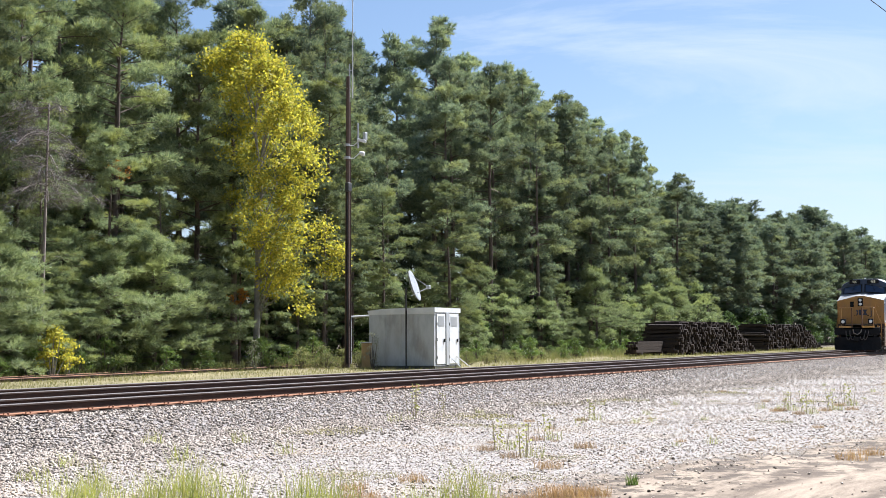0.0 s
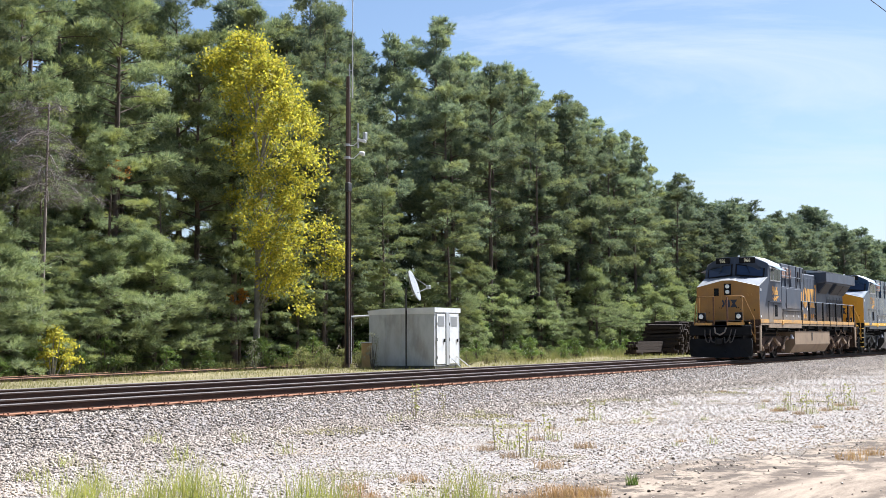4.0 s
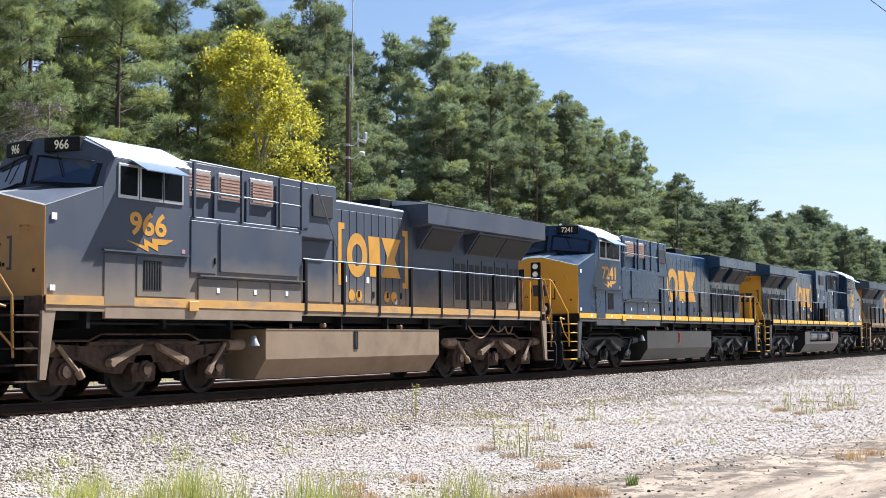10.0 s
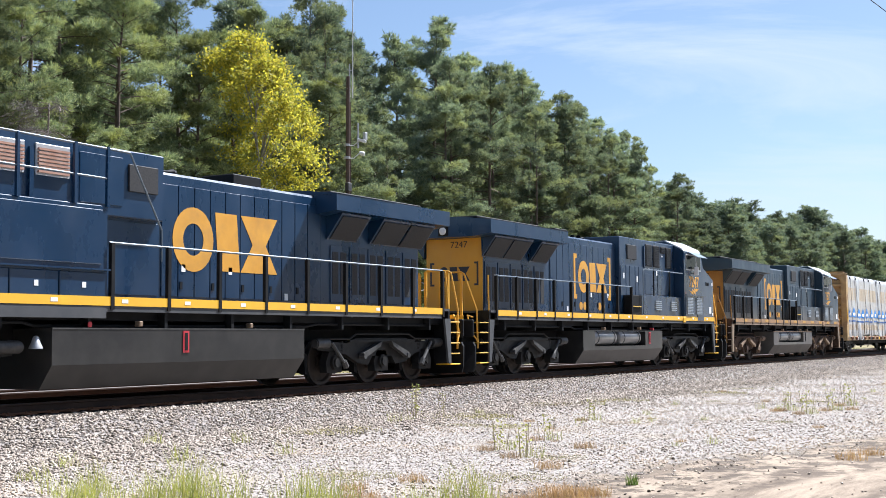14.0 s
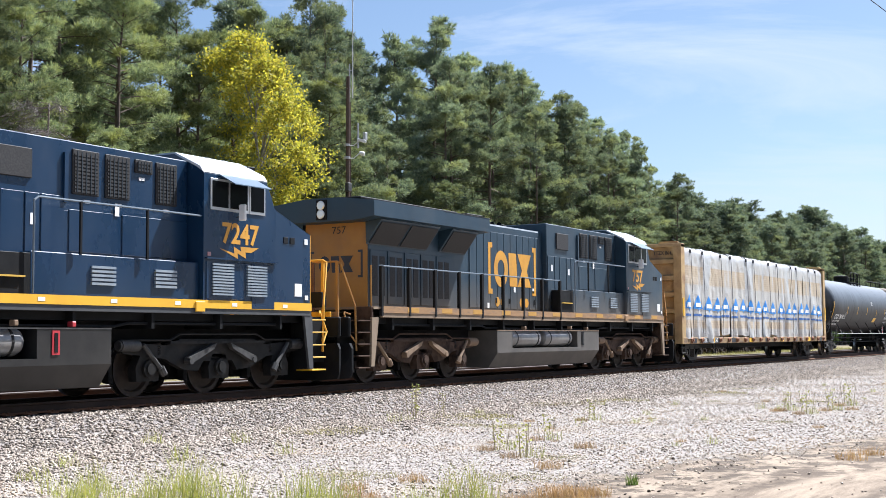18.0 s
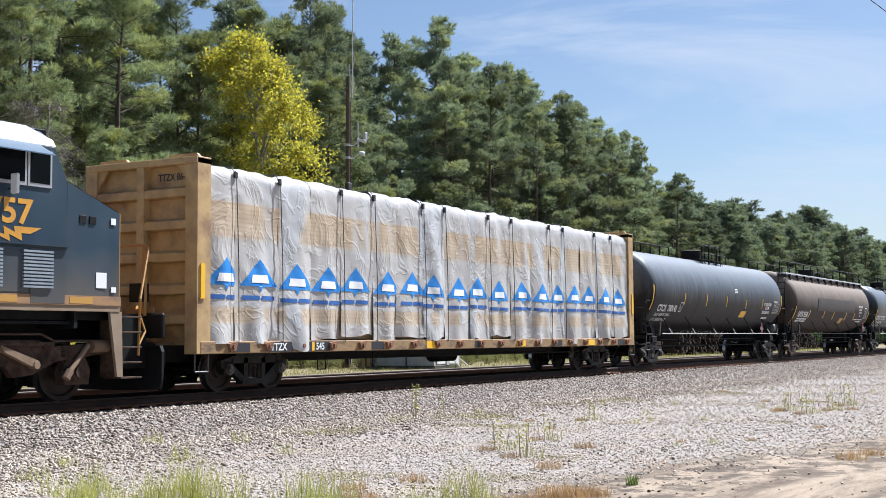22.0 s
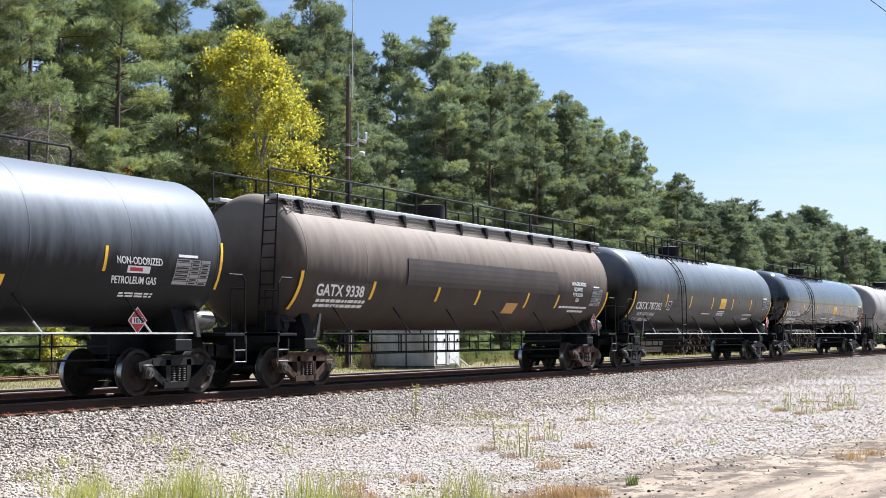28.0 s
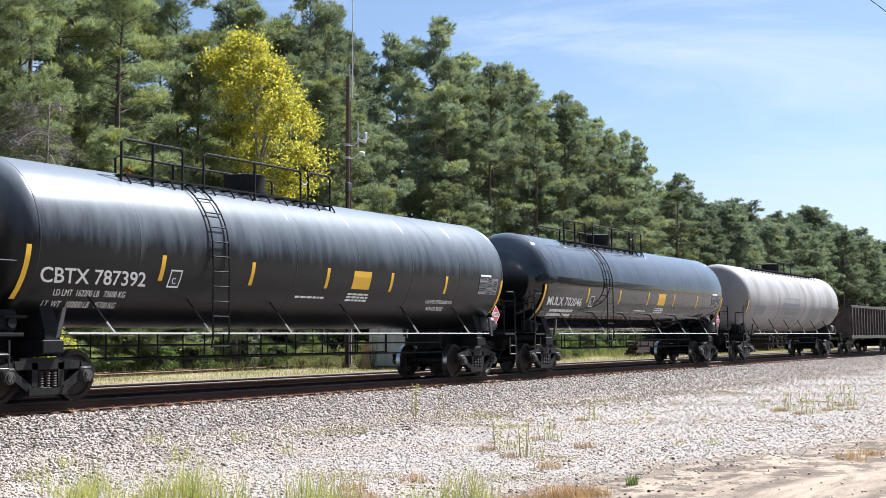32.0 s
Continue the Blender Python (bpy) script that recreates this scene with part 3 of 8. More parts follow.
# freight truck: cast side frame with a window on each side of the spring nest
def truck_frame():
    s = Soup()
    # built from bars round the windows
    def bar(p, q, w, y0=-1.07, y1=-0.93):
        p, q = Vector((p[0], 0, p[1])), Vector((q[0], 0, q[1]))
        d = (q - p).normalized()
        n = Vector((-d.z, 0, d.x)) * w / 2
        s.prism([((p + n).x, (p + n).z), ((q + n).x, (q + n).z), ((q - n).x, (q - n).z), ((p - n).x, (p - n).z)], y0, y1, "y")
    bar((-0.78, 0.66), (0.78, 0.66), 0.15)
    bar((-0.62, 0.74), (0.62, 0.74), 0.10, -1.05, -0.95)
    for k in (-1, 1):
        bar((k * 0.74, 0.64), (k * 1.12, 0.56), 0.17)
        bar((k * 0.80, 0.52), (k * 0.36, 0.22), 0.14)
        bar((k * 0.30, 0.70), (k * 0.30, 0.20), 0.13)
        s.box(k * 0.89 - 0.15, k * 0.89 + 0.15, -1.10, -0.92, 0.36, 0.62, 0.03)
    bar((-0.44, 0.20), (0.44, 0.20), 0.12, -1.09, -0.91)
    s.box(-0.26, 0.26, -1.06, -0.90, 0.56, 0.66, 0.02)
    return s


def spring_nest():
    """Three coil springs side by side."""
    out = []
    for k in range(3):
        s = Soup().lathe([(0.27 + 0.022 * i, 0.072 if i % 2 else 0.052) for i in range(14)], 10, "z")
        s.v = [(x - 0.15 + 0.15 * k, y - 1.03, z) for x, y, z in s.v]
        out.append(s)
    return out


def bearing():
    out = []
    for k in (-0.89, 0.89):
        s = Soup()
        out.append(s)
        s.rod((k, -0.92, 0.457), (k, -1.13, 0.457), 0.115, 14)
        s.rod((k, -1.13, 0.457), (k, -1.17, 0.457), 0.085, 14)
        for i in range(3):
            a = 2 * math.pi * i / 3 + 0.5
            s.rod((k + 0.05 * math.cos(a), -1.17, 0.457 + 0.05 * math.sin(a)), (k + 0.05 * math.cos(a), -1.185, 0.457 + 0.05 * math.sin(a)), 0.018, 6)
    return out


TRUCK = {}


def freight_truck(car, x, turned, steel):
    if steel.name not in TRUCK:
        f, sp, be = truck_frame(), spring_nest(), bearing()
        bol = Soup().box(-0.2, 0.2, -1.0, 1.0, 0.5, 0.78, 0.03).box(-0.32, 0.32, -0.35, 0.35, 0.74, 0.86, 0.02)
        for k in (-1, 1):
            bol.rod((k * 0.42, -0.72, 0.42), (k * 0.42, 0.72, 0.42), 0.05, 8)
            bol.box(k * 0.40 - 0.03, k * 0.40 + 0.03, -0.82, -0.66, 0.28, 0.60)
            bol.box(k * 0.40 - 0.03, k * 0.40 + 0.03, 0.66, 0.82, 0.28, 0.60)
        pieces = [(f, "side_frame", steel)] + [(q, "spring", M_WHEEL) for q in sp] + [(q, "bearing", M_GALVDULL) for q in be]
        TRUCK[steel.name] = (bol.mesh("bolster", M_BLACK, 40), [(n, q.mesh(n, mt, 40)) for m, n, mt in pieces for q in (m, mirrored(m))])
    a = pose(x, 0, 0)
    bol, rest = TRUCK[steel.name]
    bo = part("truck", bol, None, car, "freight truck with cast side frames and coil springs", at=a)
    for n, me in rest:
        part(n, me, None, bo)
    wheelset(car, x - 0.89, 0.457, turned)
    wheelset(car, x + 0.89, 0.457, turned)


M_GALVDULL = varied("dull_bearing_steel", [(0.07, 0.065, 0.06), (0.13, 0.12, 0.11)], 8.0, 0.5, 0.5)


def coupler(car, x, k, name="coupler"):
    """A knuckle coupler that reaches outwards (k = -1 or 1), with its air hose."""
    s = Soup().box(min(x, x - k * 0.9), max(x, x - k * 0.9), -0.10, 0.10, 0.76, 0.96, 0.02)
    s.box(min(x - k * 0.05, x + k * 0.20), max(x - k * 0.05, x + k * 0.20), -0.19, 0.15, 0.70, 1.0, 0.04)
    s.box(min(x - k * 0.75, x - k * 0.55), max(x - k * 0.75, x - k * 0.55), -0.32, 0.32, 0.68, 1.04, 0.03)
    c = part(name, s, M_GREASE, car)
    part("air_hose", Soup().tube([(x - k * 0.5, -0.34, 0.85), (x - k * 0.25, -0.36, 0.55), (x, -0.33, 0.38), (x + k * 0.15, -0.30, 0.42)], 0.028, 7), M_BLACK, c)


# ---- locomotives ----
def loco_truck(car, xc, turned, steel):
    """Three-axle truck with a deep cast frame, journal boxes, struts and brake gear."""
    ax = (-2.07, -0.03, 2.07)
    f = Soup()
    prof = [(-2.75, 0.98), (-2.2, 1.02), (-1.55, 0.98), (-1.15, 1.10), (1.15, 1.10), (1.55, 0.98), (2.2, 1.02), (2.75, 0.98), (2.75, 0.84), (2.35, 0.80), (1.60, 0.72), (1.05, 0.50), (0.62, 0.46),
            (0.45, 0.66), (-0.45, 0.66), (-0.62, 0.46), (-1.05, 0.50), (-1.60, 0.72), (-2.35, 0.80), (-2.75, 0.84)]
    f.prism(prof, -1.20, -1.06, "y")
    f.box(-1.5, 1.5, -1.26, -1.18, 1.0, 1.06)
    jbs = []
    for a in ax:
        jb = Soup()
        jbs.append(jb)
        jb.prism([(a - 0.30, 0.30), (a + 0.30, 0.30), (a + 0.33, 0.55), (a + 0.20, 0.80), (a - 0.20, 0.80), (a - 0.33, 0.55)], -1.20, -1.00, "y")
        jb.rod((a, -1.12, 0.533), (a, -1.27, 0.533), 0.17, 16)
        jb.rod((a, -1.27, 0.533), (a, -1.31, 0.533), 0.11, 12)
    sts = []
    for k in (-1, 1):
        st = Soup()
        sts.append(st)
        st.rod((k * 2.38, -1.22, 0.98), (k * 2.86, -1.22, 0.98), 0.115, 14)
        st.rod((k * 2.86, -1.22, 0.98), (k * 2.90, -1.22, 0.98), 0.095, 14)
        st.rod((k * 2.28, -1.27, 1.0), (k * 1.78, -1.30, 0.50), 0.045, 8)
        st.rod((k * 1.82, -1.30, 0.56), (k * 1.72, -1.30, 0.42), 0.075, 8)
        st = Soup()
        sts.append(st)
        st.prism([(k * 0.22, 1.02), (k * 0.30, 0.90), (k * 1.02, 0.60), (k * 1.06, 0.74)], -1.36, -1.24, "y")
        st.rod((k * 1.0, -1.38, 0.67), (k * 1.0, -1.22, 0.67), 0.07, 8)
    pi = Soup().tube([(-2.6, -1.24, 1.08), (-1.5, -1.24, 1.08), (-1.2, -1.24, 1.20), (1.2, -1.24, 1.20), (1.5, -1.24, 1.08), (2.6, -1.24, 1.08)], 0.022, 6)
    brs = []
    for a in ax:
        for k in (-1, 1):
            br = Soup()
            brs.append(br)
            br.prism([(a + k * 0.55, 0.26), (a + k * 0.66, 0.28), (a + k * 0.70, 0.75), (a + k * 0.58, 0.75)], -0.84, -0.68, "y")
    sps = []
    for k in (-1.75, 1.75):
        sp = Soup().lathe([(0.80 + 0.018 * i, 0.12 if i % 2 else 0.095) for i in range(14)], 12, "z")
        sp.v = [(x + k, y - 1.10, z) for x, y, z in sp.v]
        sps.append(sp)
    body = Soup().box(-2.6, 2.6, -0.55, 0.55, 0.55, 0.95, 0.04).box(-0.35, 0.35, -1.1, 1.1, 0.75, 1.1, 0.04)
    for a in ax:
        body.box(a + 0.1, a + 0.75, -0.5, 0.5, 0.28, 0.75, 0.05)
    bo = part("truck", body, M_BLACK, car, "three-axle locomotive truck, grimy cast steel", at=pose(xc, 0, 0))
    strut = M_STRUT if steel is M_GREASE else M_DUSTPALE
    pieces = [(f, "side_frame", steel), (pi, "sand_pipe", steel)] + [(q, "journal_box", steel) for q in jbs] + [(q, "strut", strut) for q in sts] + [(q, "brake_shoe", M_BLACK) for q in brs] + [(q, "spring", M_GREASE) for q in sps]
    for q, nm, mt in pieces:
        part(nm, q, mt, bo, smooth=40), part(nm, mirrored(q), mt, bo, smooth=40)
    for a in ax:
        wheelset(car, xc + a, 0.533, turned)


M_FLAG = material("red_and_white_label", (0.42, 0.22, 0.22), 0.6)
M_STRUT = varied("worn_grey_steel", [(0.045, 0.044, 0.043), (0.085, 0.082, 0.078)], 6.0, 0.55, 0.4)
M_DUSTPALE = varied("pale_dusty_steel", [(0.17, 0.112, 0.070), (0.24, 0.165, 0.105)], 4.0, 0.8)
M_DARKWIN = material("dark_cab_window", (0.006, 0.007, 0.008), 0.10, 0.0, 0.08)
M_SCREEN = material("blue_tinted_screen", (0.02, 0.035, 0.075), 0.10, 0.0, 0.5)
M_GRILLE = varied("grille_mesh", [(0.02, 0.02, 0.022), (0.045, 0.043, 0.042)], 30.0, 0.7, 0.3)
M_POSTDARK = varied("rust_brown_post", [(0.10, 0.05, 0.03), (0.16, 0.08, 0.045)], 5.0, 0.8)


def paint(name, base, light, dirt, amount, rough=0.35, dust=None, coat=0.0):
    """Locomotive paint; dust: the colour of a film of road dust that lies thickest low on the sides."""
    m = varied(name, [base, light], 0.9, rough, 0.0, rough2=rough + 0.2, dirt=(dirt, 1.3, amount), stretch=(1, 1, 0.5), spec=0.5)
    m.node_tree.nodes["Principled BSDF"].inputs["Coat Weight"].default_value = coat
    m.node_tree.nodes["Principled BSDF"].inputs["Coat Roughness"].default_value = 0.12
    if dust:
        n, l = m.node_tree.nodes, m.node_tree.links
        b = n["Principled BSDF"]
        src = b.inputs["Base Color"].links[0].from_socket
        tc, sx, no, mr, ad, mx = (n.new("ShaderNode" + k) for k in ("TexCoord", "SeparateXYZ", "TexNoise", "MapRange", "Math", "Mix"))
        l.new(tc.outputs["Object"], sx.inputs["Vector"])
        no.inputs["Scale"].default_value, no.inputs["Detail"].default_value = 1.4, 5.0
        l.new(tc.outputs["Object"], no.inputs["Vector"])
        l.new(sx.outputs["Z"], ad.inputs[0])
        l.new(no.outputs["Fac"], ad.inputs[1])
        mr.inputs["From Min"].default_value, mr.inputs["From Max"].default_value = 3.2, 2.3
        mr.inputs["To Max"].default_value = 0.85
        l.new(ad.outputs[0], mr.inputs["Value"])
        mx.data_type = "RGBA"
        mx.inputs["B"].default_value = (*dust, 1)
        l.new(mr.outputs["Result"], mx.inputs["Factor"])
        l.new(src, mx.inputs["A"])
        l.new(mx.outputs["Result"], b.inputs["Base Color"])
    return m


def end_marks():
    """Plain dark shapes on a nose or hood end: ring, block and bow tie between two brackets, as (y, z) outlines."""
    ring = [(0.30 + 0.15 * math.cos(math.pi * i / 8), 0.19 * math.sin(math.pi * i / 8)) for i in range(17)]
    inner = [(0.30 + 0.07 * math.cos(math.pi * i / 8), 0.09 * math.sin(math.pi * i / 8)) for i in range(17)]
    out = [ring[i:i + 5] + inner[i:i + 5][::-1] for i in (0, 4, 8, 12)]
    out.append([(0.13, 0.18), (-0.08, 0.18), (-0.11, -0.18), (0.10, -0.18)])
    out.append([(-0.12, 0.18), (-0.45, 0.18), (-0.34, 0.0), (-0.45, -0.18), (-0.12, -0.18), (-0.23, 0.0)])
    for k in (-1, 1):
        out.append([(k * 0.70, 0.30), (k * 0.58, 0.30), (k * 0.58, 0.25), (k * 0.65, 0.25), (k * 0.65, -0.25), (k * 0.58, -0.25), (k * 0.58, -0.30), (k * 0.70, -0.30)])
    return out


def locomotive(name, label, number, X, turned, body, nose, stripe, sill, tank, steel, rad, roof, nose_top, bracket=True, handrail=None):
    """A six-axle road locomotive. In its own space the cab end points to -x; z = 0 is the rail top."""
    car = thing(name, label, "locomotive", "locomotives of the train")
    TRAIN.append((car, X, turned))
    handrail = handrail or nose
    U = -10.0                      # where the nose's front stands
    def bx(u0, u1, y0, y1, z0, z1, c=0.0, s=None):
        return (s or Soup()).box(U + u0, U + u1, y0, y1, z0, z1, c)

    # frame, deck, sills
    fr = bx(-0.95, 20.9, -0.55, 0.55, 1.05, 1.60)
    part("underframe", bx(0, 20, -1.30, 1.30, 1.45, 1.60, 0, fr), M_BLACK, car)
    for u in range(1, 20, 2):
        part("crossbearer", bx(u, u + 0.08, -1.48, 1.48, 1.30, 1.62), M_BLACK, car)
    part("deck", bx(0.0, 20.0, -1.52, 1.52, 1.80, 1.86), sill, car)
    for k in (-1, 1):
        y0, y1 = sorted((k * 1.44, k * 1.53))
        part("side_sill", bx(0, 19.6, y0, y1, 1.60, 1.80, 0.005), sill, car)
        y0, y1 = sorted((k * 1.50, k * 1.545))
        part("stripe", bx(0, 19.6, y0, y1, 1.71, 1.875), stripe, car, "orange-yellow stripe along the sill")
        y0, y1 = sorted((k * 1.545, k * 1.549))
        for i in range(11 if stripe is not M_STRIPE_DUSTY else 0):
            if stripe is M_STRIPE:
                part("white_patch", bx(0.9 + i * 1.72, 1.06 + i * 1.72, y0, y1, 1.76, 1.83), M_SIGN, car)
            else:
                part("reflector_dash", bx(0.7 + i * 1.72, 1.25 + i * 1.72, y0, y1, 1.735, 1.85), M_DASH, car)
    part("skirt_panel", bx(1.4, 7.4, -1.536, -1.46, 1.48, 1.706, 0.005), sill, car)
    # the nose, its yellow front and hatch
    ns = Soup()
    a, b = U, U + 1.32
    v = [(a, -1.5, 1.86), (a, 1.5, 1.86), (a, 1.5, 3.40), (a, 0.25, 3.70), (a, -0.25, 3.70), (a, -1.5, 3.40),
         (b, -1.53, 1.86), (b, 1.53, 1.86), (b, 1.53, 3.86), (b, 0.25, 3.98), (b, -0.25, 3.98), (b, -1.53, 3.86)]
    ns.add(v, [(0, 1, 2, 3, 4, 5), (6, 11, 10, 9, 8, 7), (0, 6, 7, 1), (1, 7, 8, 2), (2, 8, 9, 3), (3, 9, 10, 4), (4, 10, 11, 5), (5, 11, 6, 0)])
    part("nose", ns, body, car)
    part("nose_front", Soup().prism([(-1.5, 1.86), (1.5, 1.86), (1.5, 3.40), (0.25, 3.70), (-0.25, 3.70), (-1.5, 3.40)], a - 0.02, a), nose, car, "mustard-yellow flat nose front")
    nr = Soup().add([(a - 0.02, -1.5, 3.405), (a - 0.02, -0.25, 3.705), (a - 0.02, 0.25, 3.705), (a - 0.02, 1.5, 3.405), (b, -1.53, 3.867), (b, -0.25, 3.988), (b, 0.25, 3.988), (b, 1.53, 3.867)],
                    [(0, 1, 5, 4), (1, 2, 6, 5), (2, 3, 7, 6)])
    part("nose_top", nr, nose_top, car, "nose top painted paler as if sunlit")
    dr = Soup().box(a - 0.035, a - 0.02, 0.28, 0.98, 1.9, 3.35, 0.006)
    door = part("nose_door", dr, nose, car)
    part("window", Soup().box(a - 0.045, a - 0.03, 0.42, 0.66, 2.98, 3.34, 0.006), M_DARKWIN, door)
    part("headlight_box", Soup().box(a - 0.06, a, -0.17, 0.17, 3.02, 3.55, 0.01), M_BLACK, car)
    for z in (3.16, 3.42):
        part("headlight", Soup().lathe([(a - 0.10, 0.075), (a - 0.085, 0.095), (a - 0.05, 0.10)], 16), M_LAMP, car, "round headlight", at=pose(0, 0, z))
    for k in (-1, 1):
        dl = part("ditch_light", Soup().box(a - 1.30, a - 1.08, k * 0.88 - 0.17, k * 0.88 + 0.17, 1.82, 2.18, 0.02), M_BLACK, car)
        part("lens", Soup().lathe([(a - 1.34, 0.08), (a - 1.325, 0.11), (a - 1.29, 0.11)], 16), M_LAMP, dl, at=pose(0, k * 0.88, 2.0))
    # dark painted panel and short bars on the nose front
    for poly in end_marks():
        part("nose_marking", Soup().prism([(y, 2.62 + z) for y, z in poly], a - 0.026, a - 0.0205), M_NOSEMARK, car)
    for y in (-1.12, -0.95):
        part("grab_iron", Soup().tube([(a - 0.02, y, 3.08), (a - 0.09, y, 3.08), (a - 0.09, y - 0.05, 2.96)], 0.014, 5), nose, car)
    for y, z in ((0.9, 2.2), (-1.25, 2.3), (0.30, 2.42), (0.38, 2.42), (-0.42, 2.42), (-0.50, 2.42)):
        part("socket", Soup().box(a - 0.035, a - 0.02, y - 0.025, y + 0.025, z - 0.03, z + 0.03, 0.004), M_BLACK, car)
    # cab with a chevron front
    c2 = U + 3.66
    YS, ZB, ZT = [0, 0.78, 1.42, 1.53], [3.98, 3.93, 3.87, 3.86], [4.86, 4.86, 4.55, 4.42]
    XB, XT = [0.95, 1.15, 1.30, 1.33], [1.22, 1.36, 1.58, 1.62]

    def front(y, t, d=0.0):
        """A point of the cab's front: y across, t from the windscreen's foot (0) to the roof (1)."""
        q = abs(y)
        x = np.interp(q, YS, XB) * (1 - t) + np.interp(q, YS, XT) * t
        return (U + float(x) - d, y, float(np.interp(q, YS, ZB) * (1 - t) + np.interp(q, YS, ZT) * t))

    ycols = [-1.53, -1.42, -0.78, 0.0, 0.78, 1.42, 1.53]
    cb = Soup()
    n = len(ycols)
    low = [(U + 1.30, y, 1.86) for y in ycols]
    foot, top = [front(y, 0) for y in ycols], [front(y, 1) for y in ycols]
    back = [(c2, y, front(y, 1)[2]) for y in ycols]
    floor_ = [(c2, y, 1.86) for y in ycols]
    rows = [low, foot, top, back, floor_]
    fc = []
    for r_ in range(4):
        fc += [(r_ * n + i, r_ * n + i + 1, (r_ + 1) * n + i + 1, (r_ + 1) * n + i) for i in range(n - 1)]
    fc += [tuple(r_ * n for r_ in range(5)), tuple(r_ * n + n - 1 for r_ in range(5))[::-1]]
    cb.add([p_ for r_ in rows for p_ in r_], fc)
    part("cab", cb, body, car)
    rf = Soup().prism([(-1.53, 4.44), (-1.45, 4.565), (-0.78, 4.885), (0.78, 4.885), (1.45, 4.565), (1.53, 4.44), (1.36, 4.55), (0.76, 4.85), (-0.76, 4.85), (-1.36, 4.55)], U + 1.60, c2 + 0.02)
    cr = part("cab_roof", rf, roof, car, "cab roof painted pale as if sunlit")
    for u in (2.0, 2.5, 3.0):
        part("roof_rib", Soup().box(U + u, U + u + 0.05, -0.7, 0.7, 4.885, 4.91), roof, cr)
    part("antenna", Soup().rod((U + 2.2, 0.1, 4.88), (U + 2.2, 0.1, 5.0), 0.05, 8), M_WHITE, cr)
    # windscreens with wipers, angled about the middle post; a number board over each
    for k in (-1, 1):
        def pane(y0, y1, t0, t1, d0, d1):
            q = [(y0, t0), (y1, t0), (y1, t1), (y0, t1)]
            v = [front(k * y, t, d0) for y, t in q] + [front(k * y, t, d1) for y, t in q]
            return Soup().add(v, [(0, 1, 2, 3), (4, 7, 6, 5), (0, 4, 5, 1), (1, 5, 6, 2), (2, 6, 7, 3), (3, 7, 4, 0)])
        part("windscreen_frame", pane(0.08, 1.38, 0.0, 0.62, 0.03, -0.04), M_BLACK, car)
        part("windscreen", pane(0.15, 1.31, 0.05, 0.57, 0.045, 0.0), M_SCREEN, car, "blue-tinted windscreen")
        part("visor_lip", pane(0.15, 1.25, 0.63, 0.65, 0.12, 0.0), body, car)
        part("wiper", Soup().tube([front(k * 0.55, 0.6, 0.08), front(k * 0.75, 0.15, 0.08)], 0.012, 5), M_BLACK, car)
        part("wiper_arm", Soup().tube([front(k * 0.2, 0.02, 0.10), front(k * 0.75, -0.04, 0.12), front(k * 1.25, 0.0, 0.08)], 0.016, 5), M_BLACK, car)
        fx, _, fz = front(k * 0.58, 0.82)
        nb = part("number_board", Soup().box(-0.09, 0.12, -0.37, 0.37, -0.13, 0.14, 0.015), M_BLACK, car, "black number board", at=pose(fx, k * 0.58, fz, 0, 0, -14 * k))
        lettering(number, 0.24, M_BOARDTEXT, nb, Matrix.Translation((-0.094, 0, -0.085)) @ pose(0, 0, 0, 90, 0, -90), "board_number", "CENTER", wide=0.86, bold=0.003)
    # side windows, frames and visors
    for k in (-1, 1):
        def wy(d):
            return k * (1.53 + d)
        for u0, u1 in ((1.74, 2.18), (2.30, 2.86), (2.92, 3.42)):
            y0, y1 = sorted((wy(-0.03), wy(0.022)))
            w = part("window_frame", bx(u0 - 0.05, u1 + 0.05, y0, y1, 3.70, 4.34, 0.006), M_FRAME, car)
            y0, y1 = sorted((wy(0.0), wy(0.028)))
            part("window", bx(u0, u1, y0, y1, 3.76, 4.29), M_DARKWIN, w)
        vz = Soup().add([(U + 2.0, wy(0.01), 4.44), (U + 3.2, wy(0.01), 4.44), (U + 3.2, wy(0.42), 4.22), (U + 2.0, wy(0.42), 4.22), (U + 2.0, wy(0.01), 4.42), (U + 3.2, wy(0.01), 4.42), (U + 3.2, wy(0.42), 4.20), (U + 2.0, wy(0.42), 4.20)],
                        [(0, 1, 2, 3), (4, 7, 6, 5), (0, 4, 5, 1), (1, 5, 6, 2), (2, 6, 7, 3), (3, 7, 4, 0)])
        part("visor", vz, M_VISOR, car, "sloping pale window visor")
        lettering(number, 0.58, M_ORANGE, car, side(U + ((1.90 if len(number) > 3 else 2.0) if k < 0 else 3.10), k * 1.534, 3.06, k), "road_number", bold=0.016, fit=1.2 if len(number) > 3 else 1.0)
        # lightning-like slanted bar under the number
        bolt = Soup().prism([(1.94, 2.93), (2.40, 2.85), (2.38, 2.99), (2.62, 2.90), (2.60, 3.00), (3.20, 3.00), (2.96, 2.89), (2.76, 2.89), (2.78, 2.76), (2.50, 2.86), (2.52, 2.74)], 0, 0.004, "y")
        bolt.v = [(U + (x if k < 0 else 5.10 - x), k * (1.531 + y), z) for x, y, z in bolt.v]
        part("bolt_marking", bolt, M_ORANGE, car)
        part("warning_label", bx(3.44, 3.54, *sorted((k * 1.53, k * 1.536)), 2.76, 2.84), M_FLAG, car)
        part("label_plate", bx(0.12, 0.24, *sorted((k * 1.515, k * 1.522)), 3.18, 3.30), M_SIGN, car)
        part("label_plate", bx(0.10, 0.22, *sorted((k * 1.515, k * 1.522)), 1.95, 2.05), M_SIGN, car)
